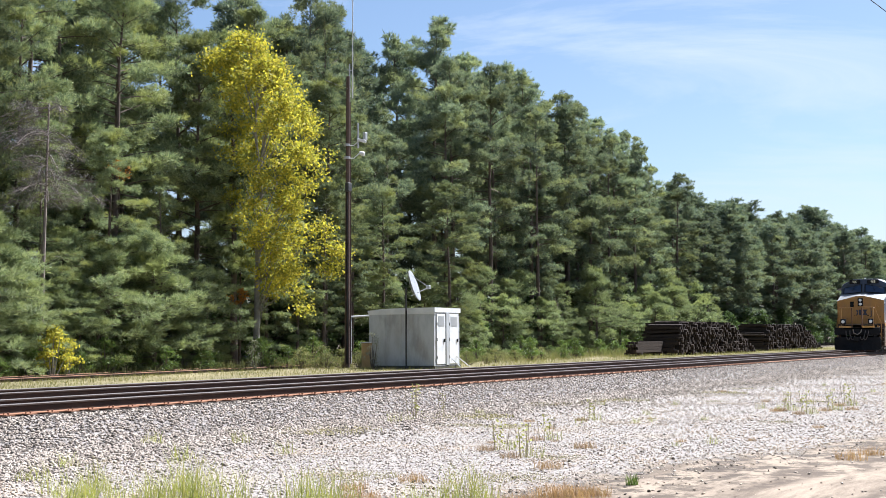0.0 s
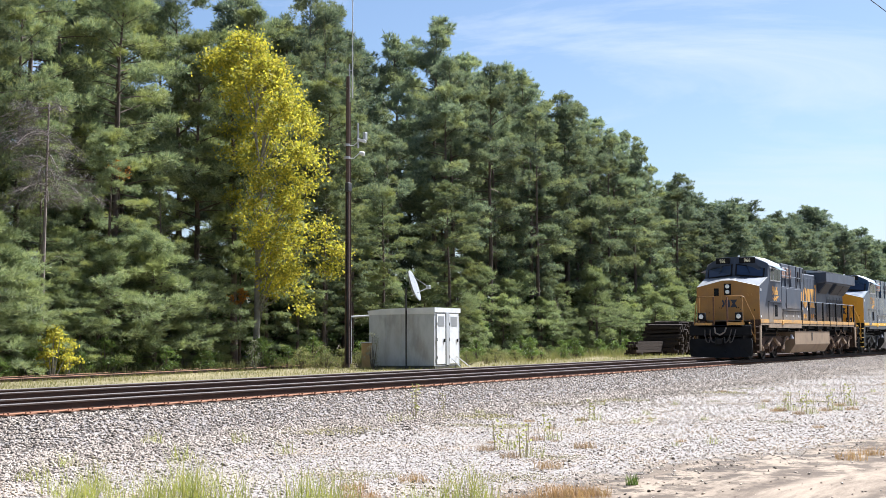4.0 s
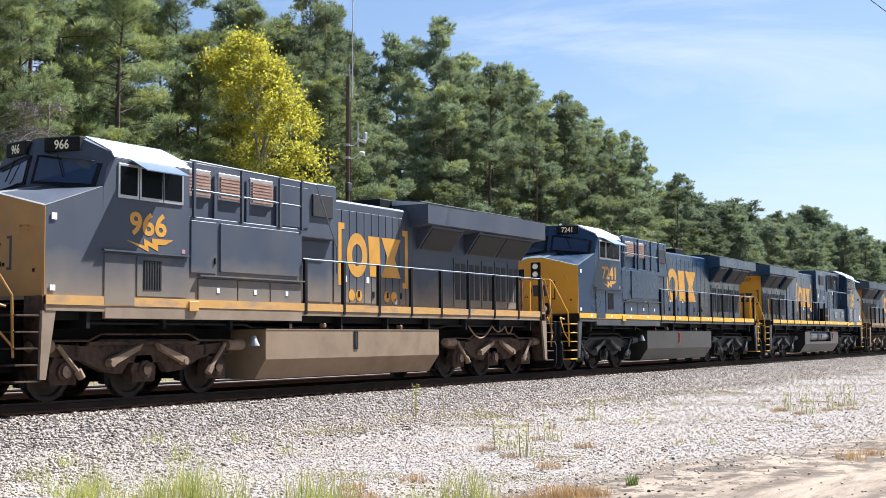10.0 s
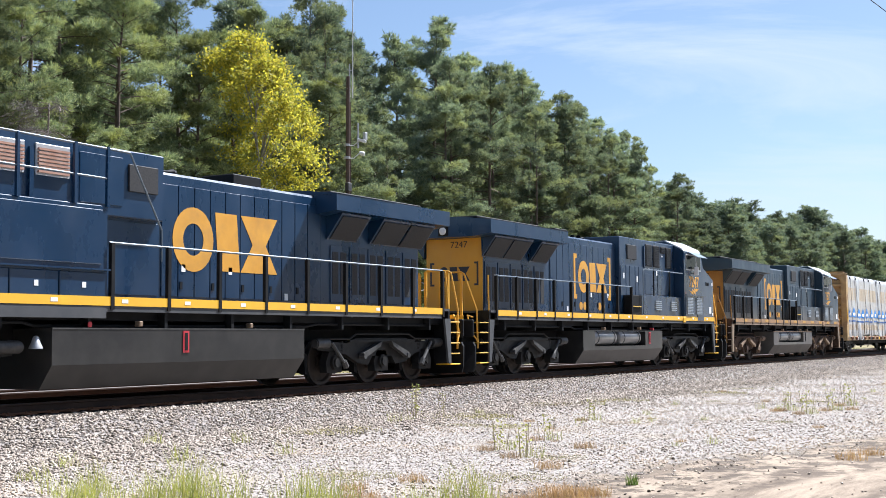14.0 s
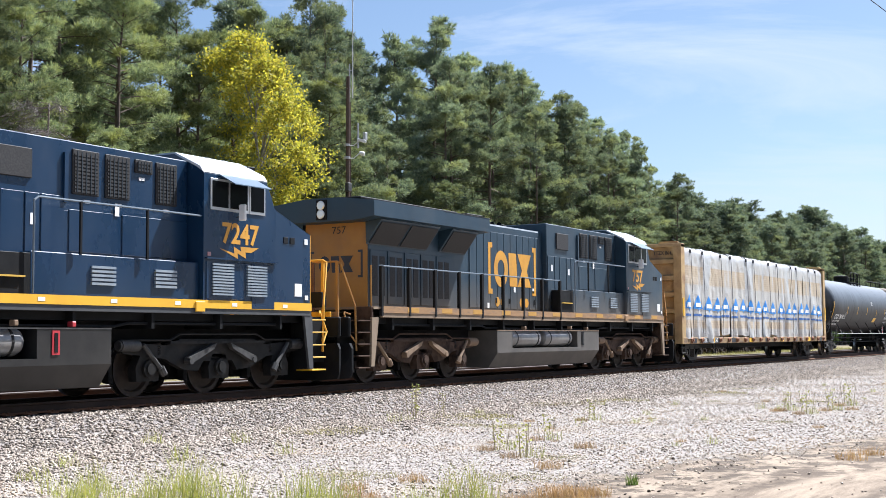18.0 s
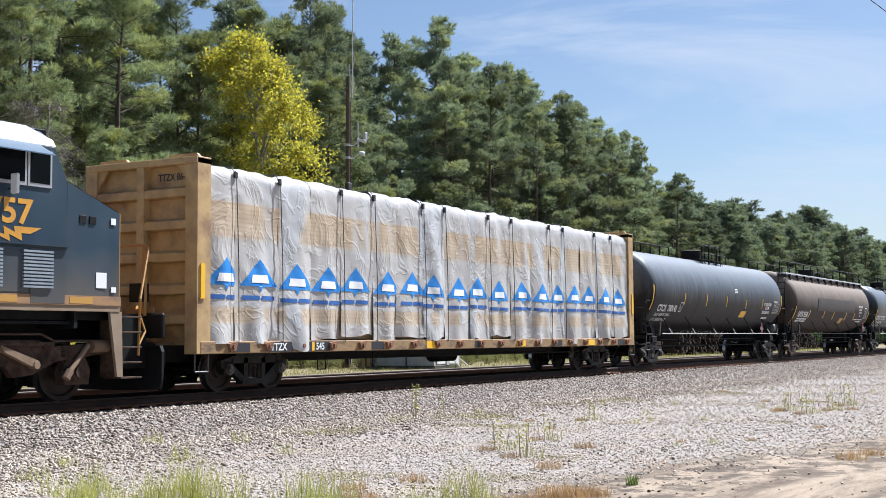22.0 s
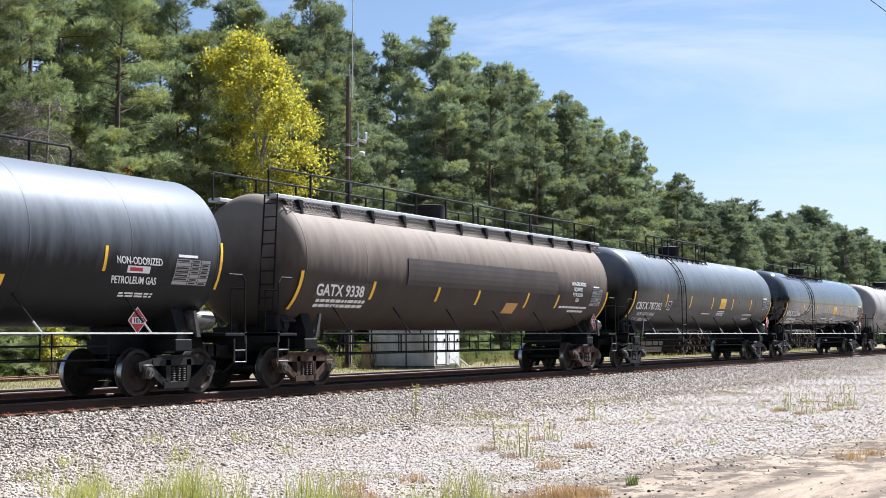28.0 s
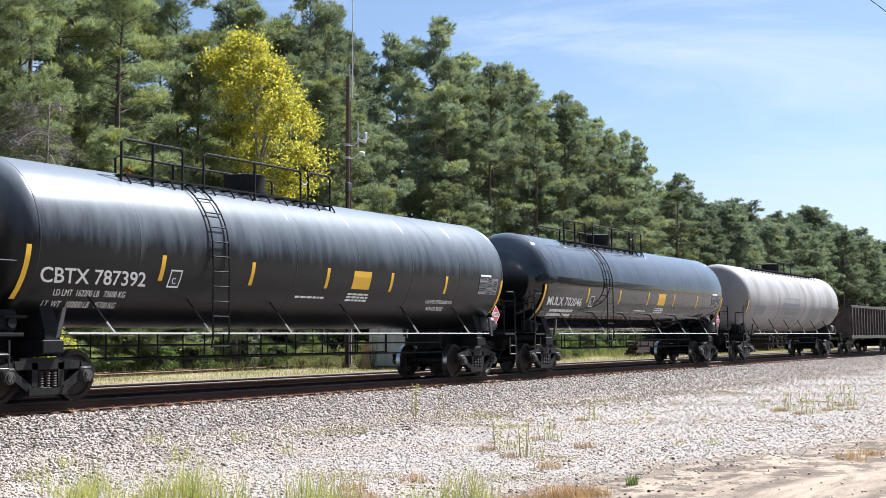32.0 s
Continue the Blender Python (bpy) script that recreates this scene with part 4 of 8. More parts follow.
    # cabinet doors low on the cab's side
    for k in (-1, 1):
        y0, y1 = sorted((k * 1.525, k * 1.548))
        part("ledge", bx(1.30, 3.62, *sorted((k * 1.52, k * 1.60)), 2.70, 2.73), body, car)
        d1 = part("cab_door", bx(1.36, 2.14, y0, y1, 1.72, 2.66, 0.006), body, car)
        d2 = part("cab_door", bx(2.20, 3.58, y0, y1, 1.90, 2.66, 0.006), body, car)
        if k < 0:
            vent = part("vent", bx(2.36, 2.86, *sorted((k * 1.54, k * 1.555)), 2.02, 2.58, 0.004), M_GRILLE, d2, "dark slatted vent")
            for i in range(7):
                part("slat", bx(2.38 + i * 0.07, 2.40 + i * 0.07, *sorted((k * 1.55, k * 1.562)), 2.04, 2.56), M_BLACK, d2)
        else:
            for u in (1.66, 2.76):
                for i in range(11):
                    part("louvre", bx(u, u + 0.66, *sorted((k * 1.54, k * 1.585)), 1.98 + i * 0.06, 2.015 + i * 0.06), M_LOUVRE, d2)
    # equipment cabinet flush with the cab, on the conductor's side; walkway side is narrow
    cabn = part("equipment_cabinet", bx(3.66, 7.45, -1.50, -0.9, 1.86, 3.52, 0.015), body, car)
    for u0, u1, z0, z1 in ((3.72, 4.50, 2.40, 3.44), (4.62, 7.30, 2.45, 3.44), (3.95, 5.15, 1.66, 2.30), (5.18, 6.25, 1.66, 2.30), (6.28, 7.38, 1.66, 2.30)):
        part("panel", bx(u0, u1, -1.53, -1.49, z0, z1, 0.012), body, cabn)
    part("ledge", bx(3.95, 7.45, -1.58, -1.49, 2.34, 2.37), body, cabn)
    part("handle", bx(4.42, 4.46, -1.55, -1.52, 2.6, 2.72), M_BLACK, cabn)
    for u in (4.5, 5.7, 6.8):
        part("label_plate", bx(u, u + 0.09, -1.538, -1.528, 2.02, 2.12), M_SIGN, cabn)
    rs = part("walkway_cabinet", bx(3.66, 8.0, 0.9, 1.42, 1.86, 2.62, 0.015), body, car)
    for u0, u1 in ((4.35, 4.95), (6.0, 6.6)):
        for i in range(5):
            part("louvre", bx(u0, u1, 1.41, 1.46, 2.08 + i * 0.075, 2.125 + i * 0.075), M_LOUVRE, rs)
    # on the engineer's side the hood wall stands flush from deck to roof
    hs = part("hood_side", bx(3.67, 9.35, 0.88, 1.12, 1.87, 3.42, 0.01), body, car)
    for u0, u1 in ((6.98, 7.52), (7.56, 7.88), (7.92, 8.42), (8.46, 8.78), (8.82, 9.30)):
        d = part("hood_door", bx(u0, u1, 1.115, 1.142, 1.98, 3.66, 0.008), body, hs)
        part("latch", bx(u0 + 0.08, u0 + 0.16, 1.14, 1.156, 2.12, 2.26, 0.004), M_BLACK, d)
    for u0, u1 in ((5.60, 6.86), (3.74, 5.52)):
        part("panel", bx(u0, u1, 1.115, 1.135, 2.68, 3.44, 0.008), body, hs)
    for u, z in ((7.66, 3.10), (8.96, 3.18), (5.62, 3.40)):
        part("label_plate", bx(u, u + 0.11, 1.142, 1.15, z, z + 0.2), M_SIGN, hs)
    # solid black block: the open recess's shade is put into its colour
    sr = part("step_recess", bx(8.0, 9.1, 1.15, 1.42, 1.87, 2.58, 0.01), M_BLACK, car)
    part("step_tread", bx(8.15, 8.95, 1.40, 1.47, 2.16, 2.19), M_STEPEDGE, sr)
    part("white_notice", bx(0.34, 0.60, 1.516, 1.523, 2.02, 2.30), M_SIGN, car)
    for u in (0.62, 0.86):
        part("nose_vent", bx(u, u + 0.16, 1.515, 1.535, 3.16, 3.30, 0.004), M_BLACK, car)
    mr_ = part("mirror", bx(2.60, 2.66, 1.60, 1.78, 3.52, 3.86, 0.02), M_SIGN, car, "small white cab mirror")
    part("mirror_arm", Soup().rod((U + 2.63, 1.53, 3.60), (U + 2.63, 1.62, 3.62), 0.012, 5), M_BLACK, mr_)
    # blower and brake housing behind the cab
    up = part("upper_housing", bx(3.68, 9.35, -1.12, 1.12, 3.40, 4.68, 0.02), body, car)
    for k in (-1, 1):
        for i, (u0, u1) in enumerate(((3.95, 4.75), (5.0, 5.8), (6.05, 6.85)) if k < 0 else ((4.02, 4.62), (4.72, 5.20), (5.34, 5.98), (6.14, 6.80))):
            y0, y1 = sorted((k * 1.10, k * 1.15))
            low_ = 3.98 if k < 0 else 4.28 if i == 1 else 3.72
            gr = part("grille", bx(u0, u1, y0, y1, low_, 4.54, 0.01), M_FRAME if k < 0 else M_GRILLE, up)
            rows_ = int((4.48 - low_) / 0.066)
            for j in range(rows_):
                part("slat", bx(u0 + 0.04, u1 - 0.04, *sorted((k * 1.13, k * 1.19 if k < 0 else 1.165)), low_ + 0.04 + j * 0.066, low_ + 0.08 + j * 0.066), M_SLAT if k < 0 else M_GRILLE, gr)
            if k > 0:
                for j in range(1, 6):
                    part("grid_bar", bx(u0 + (u1 - u0) * j / 6, u0 + (u1 - u0) * j / 6 + 0.018, 1.16, 1.172, low_ + 0.03, 4.50), M_FRAMEBLUE, gr)
                part("label_plate", bx(u0 + 0.2, u0 + 0.36, 1.12, 1.128, low_ - 0.14, low_ - 0.08), M_SIGN, up)
        part("intake_screen", bx(8.35 if k < 0 else 7.75, 9.15 if k < 0 else 8.65, *sorted((k * 1.10, k * 1.16)), 3.90, 4.42, 0.01), M_GRILLE, up)
        if k < 0:
            part("panel", bx(7.1, 8.2, -1.135, -1.11, 3.6, 4.52, 0.008), body, up)
        for u in (4.85, 5.9, 6.95) if k < 0 else (6.92,):
            part("stiffener", bx(u, u + 0.09, *sorted((k * 1.11, k * 1.17)), 3.55, 4.45), body, up)
        if k < 0:
            part("grab_rail", Soup().tube([(U + 3.7, -1.50, 4.62), (U + 8.0, -1.50, 4.56), (U + 9.1, -1.30, 3.2), (U + 9.1, -1.30, 2.6)], 0.02, 6), M_RAILPAINT, car)
            part("grab_rail", Soup().tube([(U + 3.75, -1.50, 4.05), (U + 7.4, -1.50, 4.02)], 0.02, 6), M_RAILPAINT, car)
            for u in (3.8, 5.3, 6.6, 7.4):
                part("rail_post", bx(u, u + 0.06, -1.53, -1.47, 3.50, 4.60), body, car)
    # engine hood with tall doors
    h0, h1 = 7.4, 20.0 - rad + 0.15
    hd = Soup().prism([(-0.95, 1.86), (0.95, 1.86), (0.95, 4.36), (0.90, 4.415), (0.0, 4.45), (-0.90, 4.415), (-0.95, 4.36)], U + h0, U + 20.0 - rad + 0.2)
    hood = part("engine_hood", hd, body, car)
    nd = 11
    for k in (-1, 1):
        u0 = 9.45
        w = (h1 - u0) / nd
        for i in range(nd):
            y0, y1 = sorted((k * 0.945, k * 0.972))
            d = part("hood_door", bx(u0 + i * w + 0.012, u0 + (i + 1) * w - 0.012, y0, y1, 1.95, 4.18, 0.006), body, hood)
            if i % 2:
                part("latch", bx(u0 + i * w + 0.05, u0 + i * w + 0.12, *sorted((k * 0.97, k * 0.99)), 2.1, 2.25), M_BLACK, d)
            if i in (1, 4, 8):
                part("label_plate", bx(u0 + i * w + 0.1, u0 + i * w + 0.22, *sorted((k * 0.97, k * 0.978)), 2.95 - 0.5 * (i % 3), 3.1 - 0.5 * (i % 3)), M_SIGN, d)
        if k < 0:
            part("hood_door", bx(7.55, 9.35, -0.972, -0.945, 1.95, 3.35, 0.006), body, hood)
    part("exhaust_housing", bx(12.3, 13.3, -0.45, 0.45, 4.40, 4.72, 0.02), M_BLACK, car)
    hn = Soup()
    for y, ln in ((-0.12, 0.5), (0.0, 0.7), (0.12, 0.45)):
        hn.lathe([(0, 0.03), (ln * 0.7, 0.035), (ln, 0.09), (ln, 0.05)], 10)
        hn.v[-40:] = [(U + 10.2 + x, q + y, z + 4.58) for x, q, z in hn.v[-40:]]
    hn.box(U + 10.2, U + 10.6, -0.2, 0.2, 4.42, 4.52)
    part("horn", hn, M_BLACK, car, smooth=40)
    # the big plain marks on the hood: ring, block and hourglass in the road's colour, with brackets and dots
    for k in (-1, 1):
        yy = k * 0.974
        uc = 10.05 if bracket else 9.85
        big, wide_ = (1.0, 0.98) if bracket else (1.22, 1.36)
        def mark(poly, nm="hood_marking"):
            s = Soup().prism(poly, 0, 0.004, "y")
            s.v = [(U + x, yy + k * y, z) for x, y, z in s.v]
            part(nm, s, M_ORANGE, car)
        zc = 3.12
        base = uc if k < 0 else 12.6 - (0.0 if bracket else 0.2)
        sg = 1 if k < 0 else -1
        # plain shapes: an ellipse, a slanting block and a bow tie
        ring = Soup()
        n_ = 28
        for rr_ in (1.0, 0.5):
            for y_ in (0.0, 0.004):
                ring.v += [(U + base + sg * (0.40 - 0.46 * rr_ * math.cos(2 * math.pi * i / n_)) * wide_, yy + k * y_, zc + 0.54 * rr_ * math.sin(2 * math.pi * i / n_) * big) for i in range(n_)]
        for i in range(n_):
            j = (i + 1) % n_
            ring.f += [(n_ + i, n_ + j, 3 * n_ + j, 3 * n_ + i), (i, j, n_ + j, n_ + i), (2 * n_ + i, 3 * n_ + i, 3 * n_ + j, 2 * n_ + j)]
        part("hood_marking", ring, M_ORANGE, car)
        mark([(base + sg * (0.90 + p) * wide_, zc + q * big) for p, q in ((0.0, 0.5), (0.52, 0.5), (0.60, -0.5), (0.08, -0.5))])
        mark([(base + sg * (1.52 + p) * wide_, zc + q * big) for p, q in ((0.0, 0.5), (0.94, 0.5), (0.64, 0.0), (0.94, -0.5), (0.0, -0.5), (0.30, 0.0))])
        if bracket:
            for e0, s2 in ((base - sg * 0.42, 1), (base + sg * 2.76, -1)):
                mark([(e0 + sg * s2 * p, zc + q) for p, q in ((0.0, 0.75), (0.26, 0.75), (0.26, 0.6), (0.14, 0.6), (0.14, -0.6), (0.26, -0.6), (0.26, -0.75), (0.0, -0.75))], "bracket_marking")
            for p in (0.15, 0.48, 1.75, 2.08):
                mark([(base + sg * p + 0.14 * math.cos(a), zc - 0.98 + 0.14 * math.sin(a)) for a in [2 * math.pi * i / 12 for i in range(12)]], "dot_marking")
    # radiator section: overhanging wings on a narrow body
    r0 = 20.0 - rad
    part("radiator_body", bx(r0 + 0.2, 19.35, -0.95, 0.95, 1.86, 4.1, 0.01), body, car)
    zt = 4.70 if rad > 6.5 else 4.56
    wg = Soup().prism([(-1.55, 4.06), (-0.95, 3.98), (0.95, 3.98), (1.55, 4.06), (1.55, zt - 0.12), (0.5, zt), (-0.5, zt), (-1.55, zt - 0.12)], U + r0, U + 20.0)
    wing = part("radiator_wing", wg, body, car)
    part("roof_grille", bx(r0 + 0.7, 19.6, -0.9, 0.9, zt - 0.02, zt + 0.05, 0.02), M_BLACK, wing)
    # on long wings the front slope takes the pale roof colour, a painted highlight
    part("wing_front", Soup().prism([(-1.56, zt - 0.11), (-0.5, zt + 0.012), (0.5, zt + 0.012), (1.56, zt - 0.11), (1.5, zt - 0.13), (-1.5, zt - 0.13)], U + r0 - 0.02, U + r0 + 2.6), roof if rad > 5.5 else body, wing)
    for k in (-1, 1):
        for u0, u1 in ((r0 + 0.5, r0 + rad * 0.30), (r0 + rad * 0.44, r0 + rad * 0.66), (r0 + rad * 0.68, 19.4)):
            sl = Soup()
            pts = [(0.97, 3.42), (1.42, 4.02), (1.40, 4.06), (0.95, 4.06)]
            sl.prism([(k * p, q) for p, q in pts], U + u0 - 0.08, U + u1 + 0.08)
            h = part("screen_housing", sl, body, wing)
            o = Soup().add([(U + u0, k * 1.00, 3.45), (U + u1, k * 1.00, 3.45), (U + u1, k * 1.385, 3.965), (U + u0, k * 1.385, 3.965), (U + u0, k * 1.02, 3.44), (U + u1, k * 1.02, 3.44), (U + u1, k * 1.405, 3.955), (U + u0, k * 1.405, 3.955)],
                           [(0, 3, 2, 1), (4, 5, 6, 7), (0, 1, 5, 4), (1, 2, 6, 5), (2, 3, 7, 6), (3, 0, 4, 7)])
            part("screen", o, M_GRILLE, h, "dark radiator intake screen")
        for i in range(5):
            u = 19.35 - 0.82 * (i + 1)
            d = part("hood_door", bx(u + 0.03, u + 0.76, *sorted((k * 0.945, k * 0.975)), 1.95, 3.30, 0.006), body, car)
            for q in (0.10, 0.44):
                part("vent", bx(u + q, u + q + 0.24, *sorted((k * 0.97, k * 0.982)), 2.15, 3.15), M_GRILLE, d)
    part("hood_end", bx(19.35, 19.38, -0.93, 0.93, 1.86, 4.0), nose, car, "mustard-yellow hood end")
    lettering(number, 0.26, M_DARKTEXT, car, Matrix.Translation((U + 19.386, -0.12, 3.72)) @ pose(0, 0, 0, 90, 0, 90), "end_number", wide=1.1)
    for poly in end_marks():
        part("hood_end_marking", Soup().prism([(-y * 1.15, 2.95 + z * 1.15) for y, z in poly], U + 19.381, U + 19.387), M_NOSEMARK, car)
    part("rear_light_box", bx(19.98, 20.03, -0.16, 0.16, 4.02, 4.52, 0.01), M_BLACK, car)
    for z in (4.16, 4.38):
        part("rear_headlight", Soup().lathe([(U + 20.02, 0.11), (U + 20.05, 0.115), (U + 20.065, 0.09)], 16), M_LAMP, car, at=pose(0, 0, z))
    # fuel tank; air reservoirs sit in notches on the engineer's side
    prof = [(-1.20, 0.24), (1.20, 0.24), (1.50, 0.66), (1.50, 1.30), (-1.50, 1.30), (-1.50, 0.66)]
    tk = Soup()
    tk.add([(U + 6.15, p[0], p[1]) for p in prof] + [(U + 13.5, p[0], p[1]) for p in prof], [tuple(range(6)), tuple(range(11, 5, -1))] + [(i, i + 6, (i + 1) % 6 + 6, (i + 1) % 6) for i in range(6)])
    if turned:
        tk = Soup()
        low = [(-1.20, 0.24), (1.20, 0.24), (1.50, 0.66), (1.50, 0.78), (-1.50, 0.78), (-1.50, 0.66)]
        tk.prism(low, U + 6.15, U + 13.5)
        for u0, u1 in ((6.15, 7.9), (12.55, 13.5)):
            part("tank_end", Soup().prism([(-1.5, 0.78), (1.5, 0.78), (1.5, 1.30), (-1.5, 1.30)], U + u0, U + u1), tank, car)
        part("tank_top", Soup().prism([(-1.5, 0.78), (0.85, 0.78), (0.85, 1.30), (-1.5, 1.30)], U + 7.9, U + 12.55), tank, car)
        for u0 in (8.05, 10.35):
            rv = part("air_reservoir", Soup().lathe([(u0 + U, 0.05), (u0 + U + 0.06, 0.21), (u0 + U + 0.16, 0.255), (u0 + U + 1.90, 0.255), (u0 + U + 2.0, 0.21), (u0 + U + 2.06, 0.05)], 20), M_RESERVOIR, car, "horizontal air reservoir", smooth=40, at=pose(0, 1.20, 1.07))
            for q in (0.3, 1.7):
                part("strap", Soup().lathe([(u0 + U + q, 0.25), (u0 + U + q, 0.265), (u0 + U + q + 0.05, 0.265), (u0 + U + q + 0.05, 0.25)], 20), M_GREASE, rv)
    part("fuel_tank", tk, tank, car, "boxy fuel tank with sloping lower sides")
    for k in (-1, 1):
        us_ = 9.5 if k < 0 else 7.4
        sg_ = part("sight_glass", bx(us_, us_ + 0.17, *sorted((k * 1.49, k * 1.515)), 0.84, 1.26), M_RED if steel is M_GREASE else M_BLACK, car)
        part("gauge_slot", bx(us_ + 0.045, us_ + 0.125, *sorted((k * 1.51, k * 1.522)), 0.88, 1.22), M_BLACK if steel is M_GREASE else M_GRILLE, sg_)
        # thin pale strip stands in for the highlight on the tank's top edge
        part("tank_rim", bx(6.15, 13.5, *sorted((k * 1.47, k * 1.508)), 1.285, 1.31), M_DUSTPALE if steel is not M_GREASE else M_STRUT, car)
    part("bell", Soup().lathe([(0.0, 0.12), (0.03, 0.115), (0.10, 0.08), (0.20, 0.05), (0.22, 0.02)], 14, "z"), M_GALV, car, smooth=50, at=pose(U + 5.9, -1.38, 0.95))
    for k in (-1, 1):
        part("air_pipe", Soup().tube([(U + 1.0, k * 1.36, 1.40), (U + 5.6, k * 1.36, 1.40), (U + 5.9, k * 1.30, 1.34), (U + 13.8, k * 1.30, 1.36), (U + 14.2, k * 1.36, 1.42), (U + 19.0, k * 1.36, 1.42)], 0.03, 6), M_BLACK, car)
        for u, z in ((7.0, 1.36), (8.3, 1.38), (11.6, 1.36)):
            part("valve", bx(u, u + 0.10, *sorted((k * 1.36, k * 1.50)), z - 0.04, z + 0.06, 0.015), M_RED if u < 7.5 and steel is M_GREASE else M_DUSTPALE, car)
        part("sill_bracket", bx(3.64, 3.92, *sorted((k * 1.54, k * 1.575)), 1.64, 1.84, 0.01), stripe, car)
    # pilots, plough, steps and handrails at both ends
    for e, k in ((U, -1), (U + 20.0, 1)):
        def ex(d):
            return e + k * d
        def ebox(d0, d1, y0, y1, z0, z1, c=0.0, s=None):
            return (s or Soup()).box(min(ex(d0), ex(d1)), max(ex(d0), ex(d1)), y0, y1, z0, z1, c)
        L = 1.32 if k < 0 else 0.95
        part("end_platform", ebox(0.0, L, -1.02, 1.02, 1.50, 1.58), M_BLACK, car)
        part("end_plate", ebox(L - 0.10, L, -1.45, 1.45, 1.12, 1.60, 0.03), M_BLACK, car)
        for y in (-1, 1):
            part("platform_side", ebox(0.0, L - 0.10, *sorted((y * 0.98, y * 1.05)), 0.55, 1.50), M_BLACK, car)
        pw = Soup()
        prf = [(0.0, 0.12, 0.26), (0.35, 0.12, 0.24), (0.95, 0.13, 0.12), (1.42, 0.16, -0.05), (1.48, 0.30, -0.10)]
        v = []
        for y, z, d in prf + [(-y, z, d) for y, z, d in prf[1:]]:
            v += [(ex(L + d), y, z), (ex(L + d * 0.45 - 0.02), y, 0.62), (ex(L + d * 0.35 - 0.03), y, 0.98 if abs(y) < 1.45 else 0.86), (ex(L - 0.14), y, 0.98 if abs(y) < 1.45 else 0.86), (ex(L - 0.14), y, z)]
        order = [8, 7, 6, 5, 0, 1, 2, 3, 4]
        f = []
        for i, j in zip(order[:-1], order[1:]):
            f += [(5 * i + q, 5 * j + q, 5 * j + (q + 1) % 5, 5 * i + (q + 1) % 5) for q in range(5)]
        f += [tuple(5 * 8 + q for q in range(5)), tuple(5 * 4 + q for q in range(5))[::-1]]
        part("snow_plough", pw.add(v, f), M_BLACK, car, "black pilot plough")
        for y in (-1, 1):
            part("end_stripe", ebox(L - 0.02, L + 0.012, *sorted((y * 0.35, y * 1.15)), 1.60, 1.72, 0.004), stripe, car)
        coupler(car, ex(L + 0.10), k)
        for y, q in ((-0.75, 0.3), (-0.55, 0.34), (0.45, -0.3), (0.7, -0.28)):
            part("brake_hose", Soup().tube([(ex(L + 0.01), y, 1.40), (ex(L + 0.12), y + q * 0.1, 1.15), (ex(L + 0.18), y + q * 0.4, 0.86), (ex(L + 0.14), y + q * 0.8, 0.80), (ex(L + 0.02), y + q, 1.05)], 0.026, 7), M_HOSE, car)
        part("jumper_cable", Soup().tube([(ex(L + 0.01), -0.30, 1.48), (ex(L + 0.12), -0.26, 1.28), (ex(L + 0.14), -0.05, 1.15), (ex(L + 0.12), 0.18, 1.25), (ex(L + 0.01), 0.24, 1.50)], 0.034, 7), M_CABLE, car)
        for y in (-1, 1):
            wl_ = sorted((y * 1.06, y * 1.50))
            well = part("step_well", ebox(-0.02, 0.06, wl_[0], wl_[1], 0.42, 1.86, 0.006), M_BLACK if steel is M_GREASE else M_DUSTY, car)
            for i in range(5):
                z = 0.38 + i * 0.28
                part("step", ebox(0.08, 0.62, wl_[0], wl_[1], z, z + 0.03, 0.004), M_YTAPE if (i == 0 and steel is M_GREASE) else M_STEPEDGE if steel is M_GREASE else M_DUSTY, well)
            part("side_plate", Soup().prism([(ex(-0.24), 1.6), (ex(0.06), 1.6), (ex(0.10), 0.42), (ex(-0.04), 0.42)], *sorted((y * 1.46, y * 1.52)), "y"), sill, car)
            H = L - 0.14
            part("handrail", Soup().tube([(ex(0.02), y * 1.47, 0.66), (ex(0.02), y * 1.47, 1.95), (ex(0.0), y * 1.45, 2.35), (ex(-0.05), y * 1.42, 2.86)], 0.024, 7), handrail, car, "bent yellow handrail by the steps")
            part("handrail", Soup().tube([(ex(0.60), y * 1.42, 0.80), (ex(0.64), y * 1.42, 1.85), (ex(H), y * 1.12, 2.86), (ex(H), y * 1.02, 2.92), (ex(H), y * 0.34, 2.92), (ex(H), y * 0.30, 2.86), (ex(H), y * 0.30, 1.58)], 0.026, 7), handrail, car, "bent handrail across the end platform")
            part("handrail_post", Soup().box(min(ex(H - 0.03), ex(H + 0.03)), max(ex(H - 0.03), ex(H + 0.03)), y * 1.02 - 0.035, y * 1.02 + 0.035, 1.55, 2.90), handrail, car)
            part("handrail_post", Soup().box(min(ex(H - 0.03), ex(H + 0.03)), max(ex(H - 0.03), ex(H + 0.03)), y * 0.32 - 0.035, y * 0.32 + 0.035, 1.55, 2.90), M_POSTDARK if steel is not M_GREASE else handrail, car)
            part("grab_iron", Soup().tube([(ex(0.62), y * 1.42, 1.0), (ex(0.85), y * 1.36, 1.25), (ex(0.80), y * 1.2, 1.72), (ex(0.66), y * 1.3, 1.66)], 0.022, 6), handrail, car)
